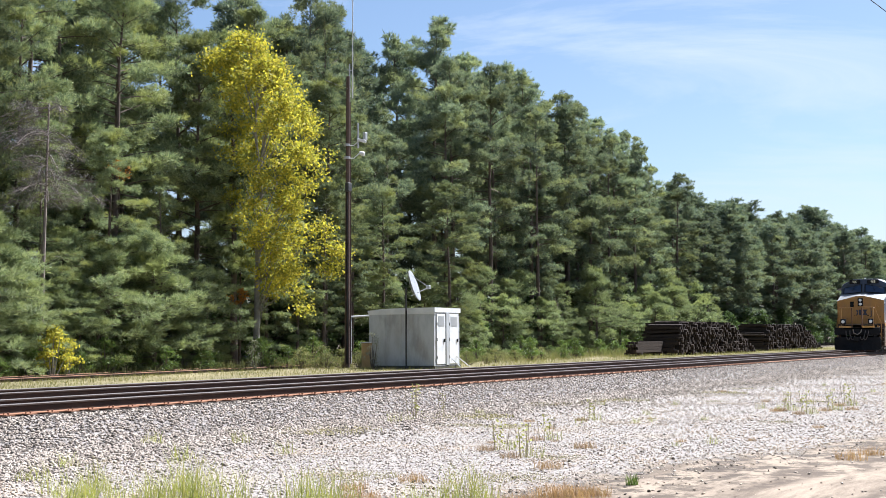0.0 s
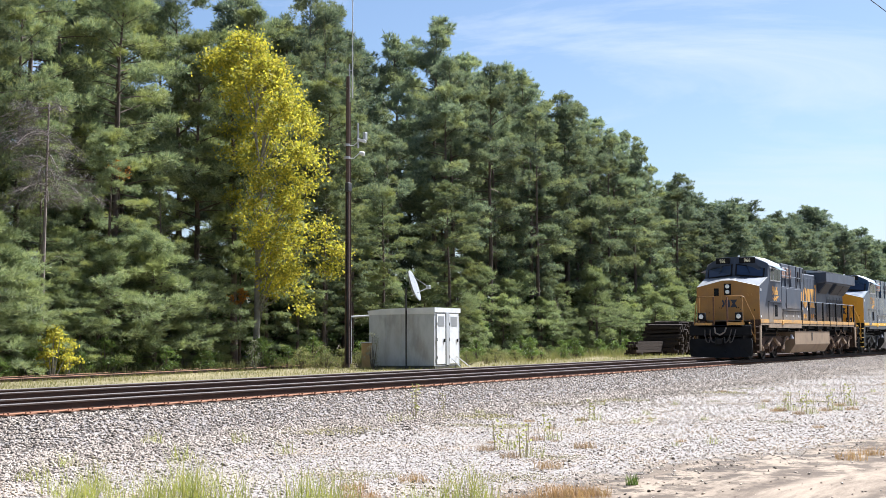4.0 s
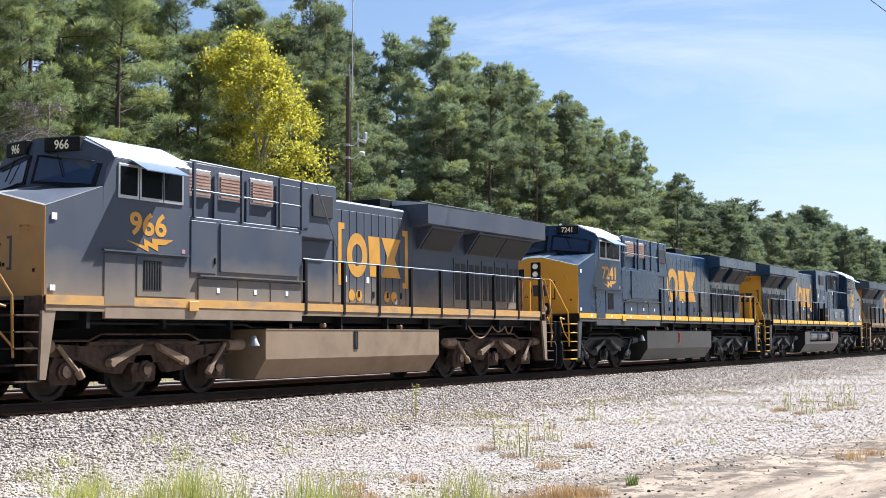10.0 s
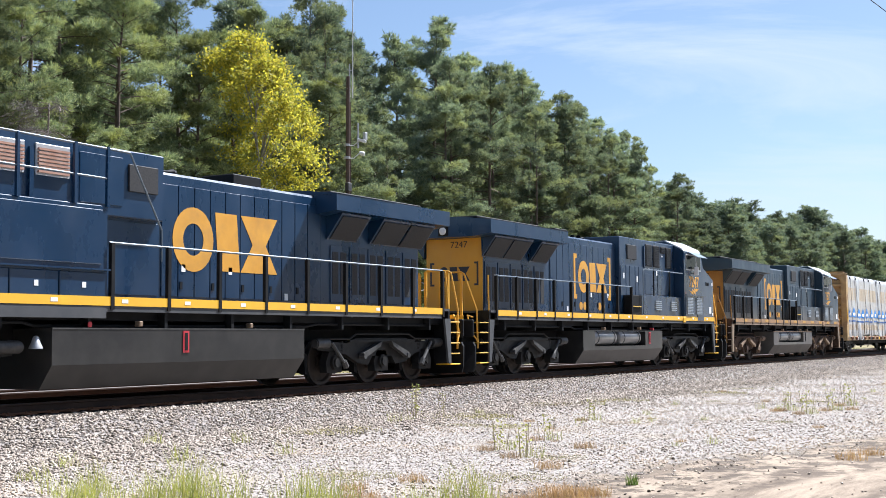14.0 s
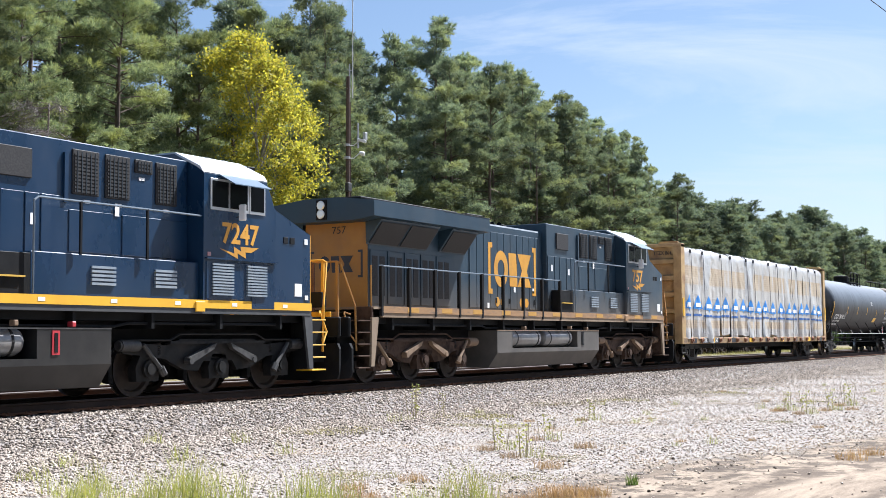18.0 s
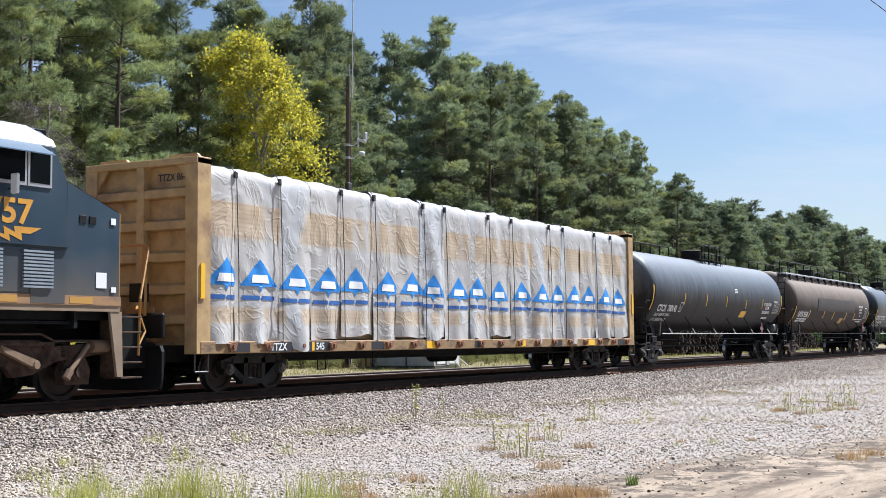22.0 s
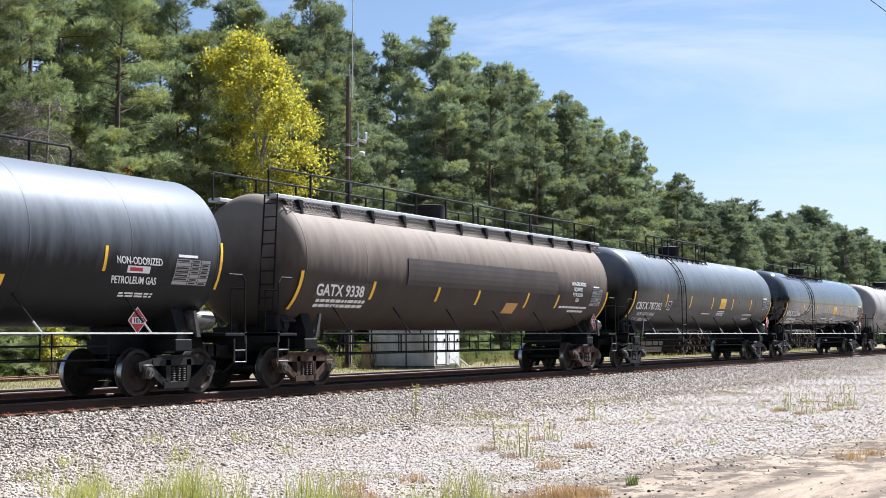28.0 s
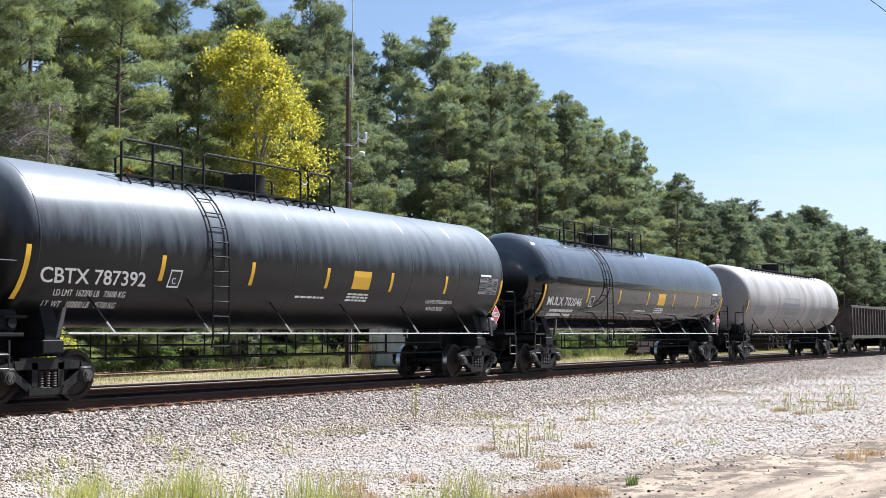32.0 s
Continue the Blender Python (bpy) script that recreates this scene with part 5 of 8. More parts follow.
    # walkway handrails on posts
    for k in (-1, 1):
        u0 = 7.5 if k < 0 else 9.2
        ln = [(U + u0, k * 1.49, 2.86), (U + 19.7, k * 1.49, 2.86)]
        if k > 0:
            up_ = Soup().tube([(U + 3.7, 1.49, 3.55), (U + 7.9, 1.49, 3.55), (U + 8.0, 1.49, 3.48), (U + 8.0, 1.49, 1.9)], 0.021, 6)
            part("cabinet_rail", up_, M_RAILPAINT, car, "raised handrail behind the cab")
            for u in (5.2, 6.9):
                part("rail_post", bx(u, u + 0.045, 1.47, 1.51, 2.60, 3.55), M_BLACK, car)
        part("walkway_rail", Soup().tube(ln, 0.021, 6), M_RAILPAINT, car, "long pale handrail")
        us = [u0 + (19.6 - u0) * i / 8 for i in range(9)]
        for u in us:
            part("rail_post", bx(u, u + 0.085, *sorted((k * 1.475, k * 1.555)), 1.64, 2.86), M_BLACK, car)
    loco_truck(car, U + 2.80, turned, steel)
    loco_truck(car, U + 17.17, turned, steel)
    return car


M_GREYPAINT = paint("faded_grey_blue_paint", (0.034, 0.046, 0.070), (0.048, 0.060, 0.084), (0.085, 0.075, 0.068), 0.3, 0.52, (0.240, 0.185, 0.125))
M_BLUEPAINT = paint("deep_blue_paint", (0.0045, 0.0235, 0.060), (0.006, 0.029, 0.072), (0.020, 0.028, 0.045), 0.2, 0.22, coat=0.15)
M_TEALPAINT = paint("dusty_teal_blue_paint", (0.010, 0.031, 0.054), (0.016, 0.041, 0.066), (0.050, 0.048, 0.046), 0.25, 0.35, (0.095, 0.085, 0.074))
M_MUSTARD = varied("mustard_yellow_paint", [(0.295, 0.148, 0.036), (0.35, 0.184, 0.042)], 1.5, 0.45, dirt=((0.22, 0.13, 0.06), 2.5, 0.45))
M_GOLD = varied("golden_yellow_paint", [(0.56, 0.29, 0.028), (0.62, 0.335, 0.035)], 1.5, 0.4, dirt=((0.35, 0.2, 0.07), 3.0, 0.25))
M_ORANGE = varied("orange_marking", [(0.54, 0.26, 0.03), (0.62, 0.31, 0.04)], 1.6, 0.5, dirt=((0.24, 0.13, 0.05), 2.5, 0.4))
M_STRIPE_DUSTY = varied("dusty_stripe", [(0.46, 0.26, 0.09), (0.55, 0.30, 0.08), (0.34, 0.22, 0.13)], 1.2, 0.65, stretch=(1, 1, 3))
M_STRIPE_BROWN = varied("brown_dusty_stripe", [(0.24, 0.145, 0.08), (0.32, 0.185, 0.085), (0.18, 0.12, 0.08)], 1.2, 0.7, stretch=(1, 1, 3))
M_STRIPE = varied("yellow_stripe", [(0.75, 0.43, 0.03), (0.70, 0.38, 0.03)], 2.0, 0.45)
M_SILL_DUSTY = varied("dusty_sill", [(0.205, 0.150, 0.100), (0.275, 0.205, 0.140)], 1.5, 0.8)
M_SILL = varied("grey_sill", [(0.045, 0.048, 0.052), (0.07, 0.07, 0.072)], 1.5, 0.6)
M_TANKTAN = varied("dusty_tan_tank", [(0.235, 0.162, 0.098), (0.270, 0.190, 0.118), (0.205, 0.140, 0.085)], 0.9, 0.7, dirt=((0.15, 0.105, 0.07), 1.5, 0.25))
M_TANKGREY = varied("grey_fuel_tank", [(0.018, 0.0175, 0.0175), (0.027, 0.026, 0.025)], 1.2, 0.34, dirt=((0.06, 0.055, 0.05), 2.0, 0.4))
M_TANKDUST = varied("dusty_grey_tank", [(0.075, 0.068, 0.060), (0.11, 0.098, 0.086)], 1.2, 0.7)
# roof and nose tops far paler than the bodies: sunlight put into the paint
M_ROOFPALE = varied("sunlit_roof_paint", [(0.37, 0.39, 0.41), (0.48, 0.50, 0.52)], 1.8, 0.4, dirt=((0.25, 0.25, 0.25), 2.5, 0.4))
M_NOSETOP = varied("toplit_dusty_nose", [(0.20, 0.20, 0.195), (0.27, 0.265, 0.26)], 2.2, 0.45, dirt=((0.12, 0.115, 0.11), 3.0, 0.5))
M_NOSETOP_BLUE = varied("toplit_blue_nose", [(0.085, 0.125, 0.155), (0.12, 0.165, 0.20)], 2.2, 0.4, dirt=((0.06, 0.08, 0.10), 3.0, 0.4))
M_LOUVRE = varied("pale_louvre_paint", [(0.20, 0.24, 0.28), (0.27, 0.31, 0.35)], 4.0, 0.45)
M_RESERVOIR = varied("dull_silver_reservoir", [(0.20, 0.195, 0.19), (0.30, 0.29, 0.28)], 2.0, 0.35, 0.4)
M_VISOR = material("blue_grey_visor", (0.085, 0.125, 0.17), 0.35, 0.1)
M_FRAMEBLUE = material("grid_steel", (0.03, 0.04, 0.05), 0.5, 0.4)
M_FRAME = material("aluminium_frame", (0.5, 0.5, 0.5), 0.4, 0.7)
M_SLAT = varied("reddish_slats", [(0.30, 0.15, 0.10), (0.40, 0.24, 0.18)], 6.0, 0.6)
M_NOSEMARK = material("navy_marking", (0.018, 0.025, 0.045), 0.55)
M_BOARDTEXT = material("board_numerals", (0.78, 0.72, 0.50), 0.5)
M_RAILPAINT = material("handrail_grey_blue", (0.15, 0.18, 0.21), 0.4, 0.3)
M_STEPEDGE = material("step_edge_yellow", (0.55, 0.34, 0.05), 0.6)
M_DASH = material("faded_orange_reflector", (0.44, 0.235, 0.045), 0.6)
M_CABLE = varied("pale_jumper_cable", [(0.20, 0.17, 0.14), (0.30, 0.26, 0.21)], 8.0, 0.75)
M_HOSE = varied("dusty_rubber_hose", [(0.05, 0.045, 0.04), (0.14, 0.12, 0.10)], 8.0, 0.8)

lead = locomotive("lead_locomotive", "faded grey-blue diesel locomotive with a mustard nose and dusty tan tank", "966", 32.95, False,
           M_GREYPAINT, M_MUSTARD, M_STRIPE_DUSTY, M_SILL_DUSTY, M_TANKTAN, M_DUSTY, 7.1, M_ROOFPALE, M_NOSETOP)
# a spare coupling chain slung below the lead unit's sill
for y in (-1.40,):
    for u0, u1, sag in ((5.3, 6.7, 0.34), (6.7, 7.5, 0.16), (7.5, 8.0, 0.22)):
        pts = [(u0 + (u1 - u0) * i / 12, y, 1.42 - sag * math.sin(math.pi * i / 12)) for i in range(13)]
        part("chain", Soup().tube(pts, 0.024, 6), M_DUSTPALE, lead, "sagging rusty chain")
locomotive("locomotive", "clean deep-blue diesel locomotive with golden-yellow nose and big hood mark", "7241", 55.5, False,
           M_BLUEPAINT, M_GOLD, M_STRIPE, M_SILL, M_TANKGREY, M_GREASE, 5.3, M_ROOFPALE, M_NOSETOP_BLUE, bracket=False)
locomotive("locomotive", "deep-blue diesel locomotive running cab-last with yellow hood end", "7247", 77.87, True,
           M_BLUEPAINT, M_GOLD, M_STRIPE, M_SILL, M_TANKGREY, M_GREASE, 5.3, M_ROOFPALE, M_NOSETOP_BLUE)
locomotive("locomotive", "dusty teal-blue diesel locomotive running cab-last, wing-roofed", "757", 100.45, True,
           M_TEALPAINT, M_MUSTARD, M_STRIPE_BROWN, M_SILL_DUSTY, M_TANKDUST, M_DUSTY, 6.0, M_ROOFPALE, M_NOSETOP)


# ---- tank cars ----
TANK_R, TANK_Z = 1.525, 2.86


def tank_paint(name, base, light, dirt, amount, rough, streak=6.0, coat=0.0, bump=0.02, chalk_sheen=None, chalk_sheen_amount=0.7, spec=0.25, chalk_sheen_from=0.4):
    """Tank paint; the upper half is paler in streaks that run down the shell: chalking by sun and rain, and sky sheen
    painted into the colour.
    """
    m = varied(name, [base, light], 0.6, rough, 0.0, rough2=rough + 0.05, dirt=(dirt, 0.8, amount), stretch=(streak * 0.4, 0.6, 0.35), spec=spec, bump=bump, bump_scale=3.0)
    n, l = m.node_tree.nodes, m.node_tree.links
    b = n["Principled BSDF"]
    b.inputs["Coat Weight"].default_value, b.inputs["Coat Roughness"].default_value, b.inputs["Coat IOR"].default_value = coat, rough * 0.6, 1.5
    if chalk_sheen:
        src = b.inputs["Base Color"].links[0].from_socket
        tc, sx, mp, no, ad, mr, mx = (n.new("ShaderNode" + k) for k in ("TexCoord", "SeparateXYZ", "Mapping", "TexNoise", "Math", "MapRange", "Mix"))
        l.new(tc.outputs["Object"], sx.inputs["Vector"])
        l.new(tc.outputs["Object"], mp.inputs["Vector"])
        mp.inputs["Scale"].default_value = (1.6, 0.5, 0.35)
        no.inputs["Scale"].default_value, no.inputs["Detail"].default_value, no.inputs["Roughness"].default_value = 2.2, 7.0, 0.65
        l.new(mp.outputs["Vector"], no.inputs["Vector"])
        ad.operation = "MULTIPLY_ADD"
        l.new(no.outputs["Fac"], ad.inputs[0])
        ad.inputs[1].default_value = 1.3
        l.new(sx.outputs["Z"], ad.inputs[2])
        mr.inputs["From Min"].default_value, mr.inputs["From Max"].default_value = chalk_sheen_from, chalk_sheen_from + 1.25
        mr.inputs["To Max"].default_value = chalk_sheen_amount
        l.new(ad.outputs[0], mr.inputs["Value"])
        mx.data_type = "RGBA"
        mx.inputs["B"].default_value = (*chalk_sheen, 1)
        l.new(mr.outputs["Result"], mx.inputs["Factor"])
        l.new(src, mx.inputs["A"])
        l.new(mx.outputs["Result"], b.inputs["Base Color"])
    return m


M_TBLACK = tank_paint("chalky_black_tank", (0.008, 0.0085, 0.010), (0.012, 0.0125, 0.0142), (0.022, 0.022, 0.024), 0.3, 0.45, coat=0.0, spec=0.2, bump=0.0, streak=2.0, chalk_sheen=(0.128, 0.146, 0.170), chalk_sheen_amount=0.9, chalk_sheen_from=0.25)
# on the glossy cars the pale upper half stands in for reflected sky
M_TGLOSS = tank_paint("glossy_black_tank", (0.005, 0.0055, 0.006), (0.007, 0.0075, 0.008), (0.010, 0.010, 0.011), 0.2, 0.30, coat=0.0, spec=0.3, bump=0.0, streak=2.0, chalk_sheen=(0.155, 0.174, 0.194), chalk_sheen_amount=0.85, chalk_sheen_from=0.55)
M_TMIRROR = tank_paint("mirror_gloss_black_tank", (0.004, 0.0042, 0.0048), (0.006, 0.0062, 0.0068), (0.008, 0.008, 0.0085), 0.2, 0.12, coat=1.0, spec=0.0, bump=0.0, streak=2.0, chalk_sheen=(0.120, 0.138, 0.164), chalk_sheen_amount=0.8, chalk_sheen_from=0.7)
M_TBROWN = tank_paint("sooty_brown_tank", (0.040, 0.031, 0.025), (0.066, 0.050, 0.040), (0.020, 0.016, 0.013), 0.6, 0.66, streak=2.0, bump=0.0, chalk_sheen=(0.192, 0.156, 0.126), chalk_sheen_amount=0.95)
M_TGREY = tank_paint("chalky_grey_white_tank", (0.23, 0.22, 0.213), (0.31, 0.297, 0.287), (0.135, 0.112, 0.100), 0.85, 0.55, streak=3.0)
M_TGREY_STAIN = varied("faded_stain", [(0.17, 0.19, 0.18), (0.23, 0.225, 0.22)], 2.0, 0.7)
M_PATCH = varied("dark_brown_panel", [(0.028, 0.021, 0.018), (0.048, 0.036, 0.030)], 1.5, 0.55)
M_LUMBER = varied("tan_lumber_wrap", [(0.50, 0.36, 0.20), (0.58, 0.44, 0.27), (0.44, 0.31, 0.17)], 1.0, 0.55, stretch=(0.6, 1, 6))
M_BLUEPRINT = material("blue_print", (0.02, 0.20, 0.56), 0.5)
M_CARYELLOW = varied("weathered_ochre_paint", [(0.39, 0.255, 0.105), (0.46, 0.315, 0.145), (0.28, 0.17, 0.085)], 1.4, 0.7, dirt=((0.18, 0.11, 0.07), 2.0, 0.5))
M_DECKSTEEL = varied("scuffed_deck_sill", [(0.21, 0.135, 0.070), (0.29, 0.185, 0.085), (0.11, 0.075, 0.055)], 1.8, 0.75, stretch=(1, 1, 3))
M_GONDOLA = varied("dark_rusty_gondola", [(0.03, 0.024, 0.022), (0.06, 0.045, 0.04)], 1.5, 0.8, dirt=((0.14, 0.09, 0.07), 2.0, 0.4))


def arc_strip(u0, u1, z0, z1, k=-1, lift=0.006, n=5, r=TANK_R):
    """A thin strip that hugs the tank's side from z0 to z1."""
    s = Soup()
    zs = [z0 + (z1 - z0) * i / n for i in range(n + 1)]
    def y(z, d):
        return k * (math.sqrt(max(0.0, r * r - (z - TANK_Z) ** 2)) + d)
    v = [(u, y(z, d), z) for d in (0.0005, lift) for z in zs for u in (u0, u1)]
    f = []
    m = 2 * (n + 1)
    for i in range(n):
        a = 2 * i
        f += [(m + a, m + a + 1, m + a + 3, m + a + 2)]
        f += [(a, a + 2, m + a + 2, m + a), (a + 1, m + a + 1, m + a + 3, a + 3)]
    f += [(0, m, m + 1, 1), (m - 2, m - 1, 2 * m - 1, 2 * m - 2)]
    return s.add(v, f)


def wrapped_text(text, size, mat, parent, u, z, k=-1, wide=1.0, bold=0.0, name="lettering", r=TANK_R, fit=0.0):
    ob = lettering(text, size, mat, parent, side(u, 0, z, k), name, wide=wide, bold=bold, fit=fit)
    m = ob.matrix_basis
    inv = m.inverted()
    for p in ob.data.vertices:
        q = m @ p.co
        q.x += k * 0.34 * (q.z - z)
        q.y = k * (math.sqrt(max(0.01, r * r - (q.z - TANK_Z) ** 2)) + 0.004) + q.y
        p.co = inv @ q
    return ob


def small_bars(parent, u0, u1, z0, z1, rows, mat, k=-1, name="small_print", seed=1, r=TANK_R):
    """Unreadable small print as fine bars."""
    rng = random.Random(seed)
    h = (z1 - z0) / (rows * 1.6)
    for i in range(rows):
        z = z1 - (i * 1.6 + 1) * h
        u = u0
        s = Soup()
        while u < u1 - 0.05:
            w = min(rng.uniform(0.08, 0.25), u1 - u)
            a = arc_strip(u, u + w, z, z + h, k, 0.007, 1, r)
            s.add(a.v, a.f)
            u += w + 0.045
        part(name, s, mat, parent)


def tank_car(name, label, X, paint_mat, strips, dome_u, half=9.17, jacket=0.0, light_rail=True, steel=None, strip_w=0.055):
    car = thing(name, label, "tank car", "tank cars of the train")
    TRAIN.append((car, X, False))
    r = TANK_R + jacket
    dep = 0.56
    cyl = half - dep
    prof = [(-half + dep * (1 - math.sin(a)), max(0.01, r * math.cos(a) ** 0.8)) for a in [math.pi / 2 - math.pi / 2 * i / 9 for i in range(10)]]
    prof += [(-cyl + 2 * cyl * i / 10, r) for i in range(1, 10)]
    prof += [(-p[0], p[1]) for p in prof[:10][::-1]]
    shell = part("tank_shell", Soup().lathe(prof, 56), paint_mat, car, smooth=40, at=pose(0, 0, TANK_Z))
    for i in range(8):
        u = -cyl + 2 * cyl * (i + 0.0) / 7
        part("weld_seam", Soup().lathe([(u - 0.018, r), (u - 0.01, r + 0.004), (u + 0.01, r + 0.004), (u + 0.018, r)], 56), paint_mat, shell, smooth=60)
    for u, z0, z1 in strips:
        for k in (-1, 1):
            part("reflector_strip", arc_strip(u - strip_w, u + strip_w, z0, z1, k, 0.007, 5, r), M_YTAPE, car)
    # stub sills, bolster saddles and underframe
    for k in (-1, 1):
        s = Soup().box(min(k * 7.0, k * 9.55), max(k * 7.0, k * 9.55), -0.36, 0.36, 0.80, 1.36, 0.02)
        s.box(k * 7.97 - 0.25, k * 7.97 + 0.25, -1.2, 1.2, 0.86, 1.10, 0.02)
        part("stub_sill", s, M_BLACK, car)
        sd = Soup().prism([(-1.15, 1.06), (-1.15, 1.26), (-0.98, 1.72), (-0.5, 1.42), (0.5, 1.42), (0.98, 1.72), (1.15, 1.26), (1.15, 1.06)], k * 7.97 - 0.16, k * 7.97 + 0.16)
        part("saddle", sd, M_BLACK if paint_mat is not M_TGREY else M_GREASE, car)
        coupler(car, k * 10.0, k)
        ep = Soup().box(min(k * 8.9, k * 9.6), max(k * 8.9, k * 9.6), -1.48, 1.48, 1.16, 1.22, 0.006)
        ep.box(min(k * 9.52, k * 9.60), max(k * 9.52, k * 9.60), -1.48, 1.48, 1.02, 1.24, 0.006)
        part("end_platform", ep, M_BLACK, car)
        for y in (-1, 1):
            part("side_bracket", Soup().prism([(k * 8.06, 1.14), (k * 8.17, 1.14), (k * 8.02, 1.66), (k * 7.94, 1.66)], *sorted((y * 1.40, y * 1.46)), "y"), M_STRUT, car, "pale grey side bracket")
            g = Soup().tube([(k * 9.55, y * 1.46, 1.2), (k * 9.55, y * 1.46, 2.3), (k * 9.45, y * 1.46, 2.42), (k * 9.05, y * 1.44, 2.42)], 0.022, 6)
            g.tube([(k * 9.55, y * 1.1, 1.2), (k * 9.55, y * 1.1, 2.15), (k * 9.55, y * 1.46, 2.15)], 0.02, 6)
            part("grab_rail", g, M_BLACK, car)
            st = Soup().tube([(k * 9.58, y * 1.47, 1.1), (k * 9.58, y * 1.47, 0.62), (k * 9.20, y * 1.47, 0.62), (k * 9.20, y * 1.47, 1.1)], 0.018, 6)
            st.tube([(k * 9.58, y * 1.47, 0.86), (k * 9.20, y * 1.47, 0.86)], 0.016, 6)
            part("sill_step", st, M_STRUT, car)
    # brake gear on one end
    bw = Soup().lathe([(-0.02, 0.26), (0.0, 0.29), (0.02, 0.26)], 18).box(-0.015, 0.015, -0.27, 0.27, -0.02, 0.02).box(-0.015, 0.015, -0.02, 0.02, -0.27, 0.27)
    part("brake_wheel", bw, M_BLACK, car, at=pose(9.45, 0.75, 2.15))
    part("brake_cylinder", Soup().lathe([(8.2, 0.12), (8.25, 0.2), (8.85, 0.2), (8.9, 0.12)], 14), M_GALVDULL, car, smooth=40, at=pose(0, -1.05, 1.48))
    part("brake_valve", Soup().box(-9.2, -8.75, -1.15, -0.8, 1.25, 1.62, 0.04).rod((-8.9, -1.2, 1.4), (-8.9, -0.7, 1.4), 0.1, 10).rod((-9.1, -1.2, 1.5), (-8.6, -1.2, 1.5), 0.03, 6), M_BLACK, car)
    for y in (-1, 1):
        part("side_rail", Soup().rod((-7.9, y * 1.47, 1.21), (7.9, y * 1.47, 1.21), 0.015, 8), M_PALERAIL if light_rail else M_BLACK, car, "thin pale running rail")
        for i in range(6):
            u = -6.75 + 2.7 * i
            st = part("rail_strut", Soup().rod((u - 0.42, y * 1.17, 1.90), (u - 0.13, y * 1.377, 1.42), 0.020, 6), M_BLACK, car)
            part("strut_tip", Soup().rod((u - 0.13, y * 1.377, 1.42), (u, y * 1.47, 1.21), 0.021, 6), M_PALERAIL if light_rail else M_BLACK, st)
        # low pipe frame between the trucks
        fr = Soup().tube([(-6.4, y * 0.9, 0.98), (6.2, y * 0.9, 0.98)], 0.018, 6).tube([(-6.4, y * 0.9, 0.72), (6.2, y * 0.9, 0.72)], 0.018, 6)
        for i in range(10):
            fr.rod((-6.4 + i * 1.4, y * 0.9, 0.70), (-6.4 + i * 1.4, y * 0.9, 1.22), 0.018, 6)
        part("pipe_frame", fr, M_BLACK, car)
    # valve housing and top platform
    dm = part("valve_housing", Soup().lathe([(r - 0.05, 0.50), (r + 0.02, 0.50), (r + 0.03, 0.44), (r + 0.34, 0.44), (r + 0.40, 0.46), (r + 0.42, 0.40), (r + 0.46, 0.1)], 24, "z"), M_BLACK, car, "black drum-shaped valve housing", smooth=40, at=pose(dome_u, 0, TANK_Z))
    freight_truck(car, -7.97, False, steel or M_GREASE)
    freight_truck(car, 7.97, False, steel or M_GREASE)
    return car, r


M_PALERAIL = material("pale_rail_paint", (0.50, 0.50, 0.48), 0.45, 0.3)


def top_rail(car, u0, u1, y, posts, z0=4.1, z1=4.90, ends=True, mat=None):
    s = Soup().tube([(u0, y, z1 - 0.07), (u0 + 0.07, y, z1), (u1 - 0.07, y, z1), (u1, y, z1 - 0.07)], 0.026, 7)
    if ends:
        s.rod((u0, y, z0), (u0, y, z1 - 0.06), 0.026, 7).rod((u1, y, z0), (u1, y, z1 - 0.06), 0.026, 7)
    for i in range(1, posts + 1):
        u = u0 + (u1 - u0) * i / (posts + 1)
        s.rod((u, y, z0), (u, y, z1), 0.03, 7)
    part("top_rail", s, mat or M_BLACK, car, "black guard rail on the tank's top")


def top_walk(car, u0, u1, y0, y1, z=4.30):
    s = Soup()
    for i in range(5):
        y = y0 + (y1 - y0) * i / 4
        s.box(u0, u1, y - 0.02, y + 0.02, z, z + 0.03)
    n = max(2, int((u1 - u0) / 0.6))
    for i in range(n + 1):
        u = u0 + (u1 - u0) * i / n
        s.box(u - 0.02, u + 0.02, y0, y1, z - 0.03, z)
        s.rod((u, y0, z), (u + 0.12, y0 * 1.05, z - 0.16), 0.018, 5)
    part("top_walkway", s, M_BLACK, car)


def side_ladder(car, u, w, k, r):
    s = Soup()
    pts = []
    for i in range(9):
        a = radians(62 - i * 7.8)
        pts.append((k * (r + 0.05) * math.cos(a), TANK_Z + (r + 0.05) * math.sin(a)))
    pts = [p for p in pts if p[1] > TANK_Z + 0.05] + [(k * (r + 0.06), TANK_Z - 0.3), (k * (r + 0.06), 1.15), (k * (r + 0.02), 0.92)]
    for du in (0, w):
        s.tube([(u + du, p[0], p[1]) for p in pts], 0.018, 6)
    z = 0.95
    while z < 4.25:
        y = k * (math.sqrt(max(0, (r + 0.05) ** 2 - (z - TANK_Z) ** 2)) if z > TANK_Z else r + 0.06)
        s.rod((u, y, z), (u + w, y, z), 0.014, 6)
        z += 0.30
    part("ladder", s, M_BLACK, car, "black ladder bent over the tank")


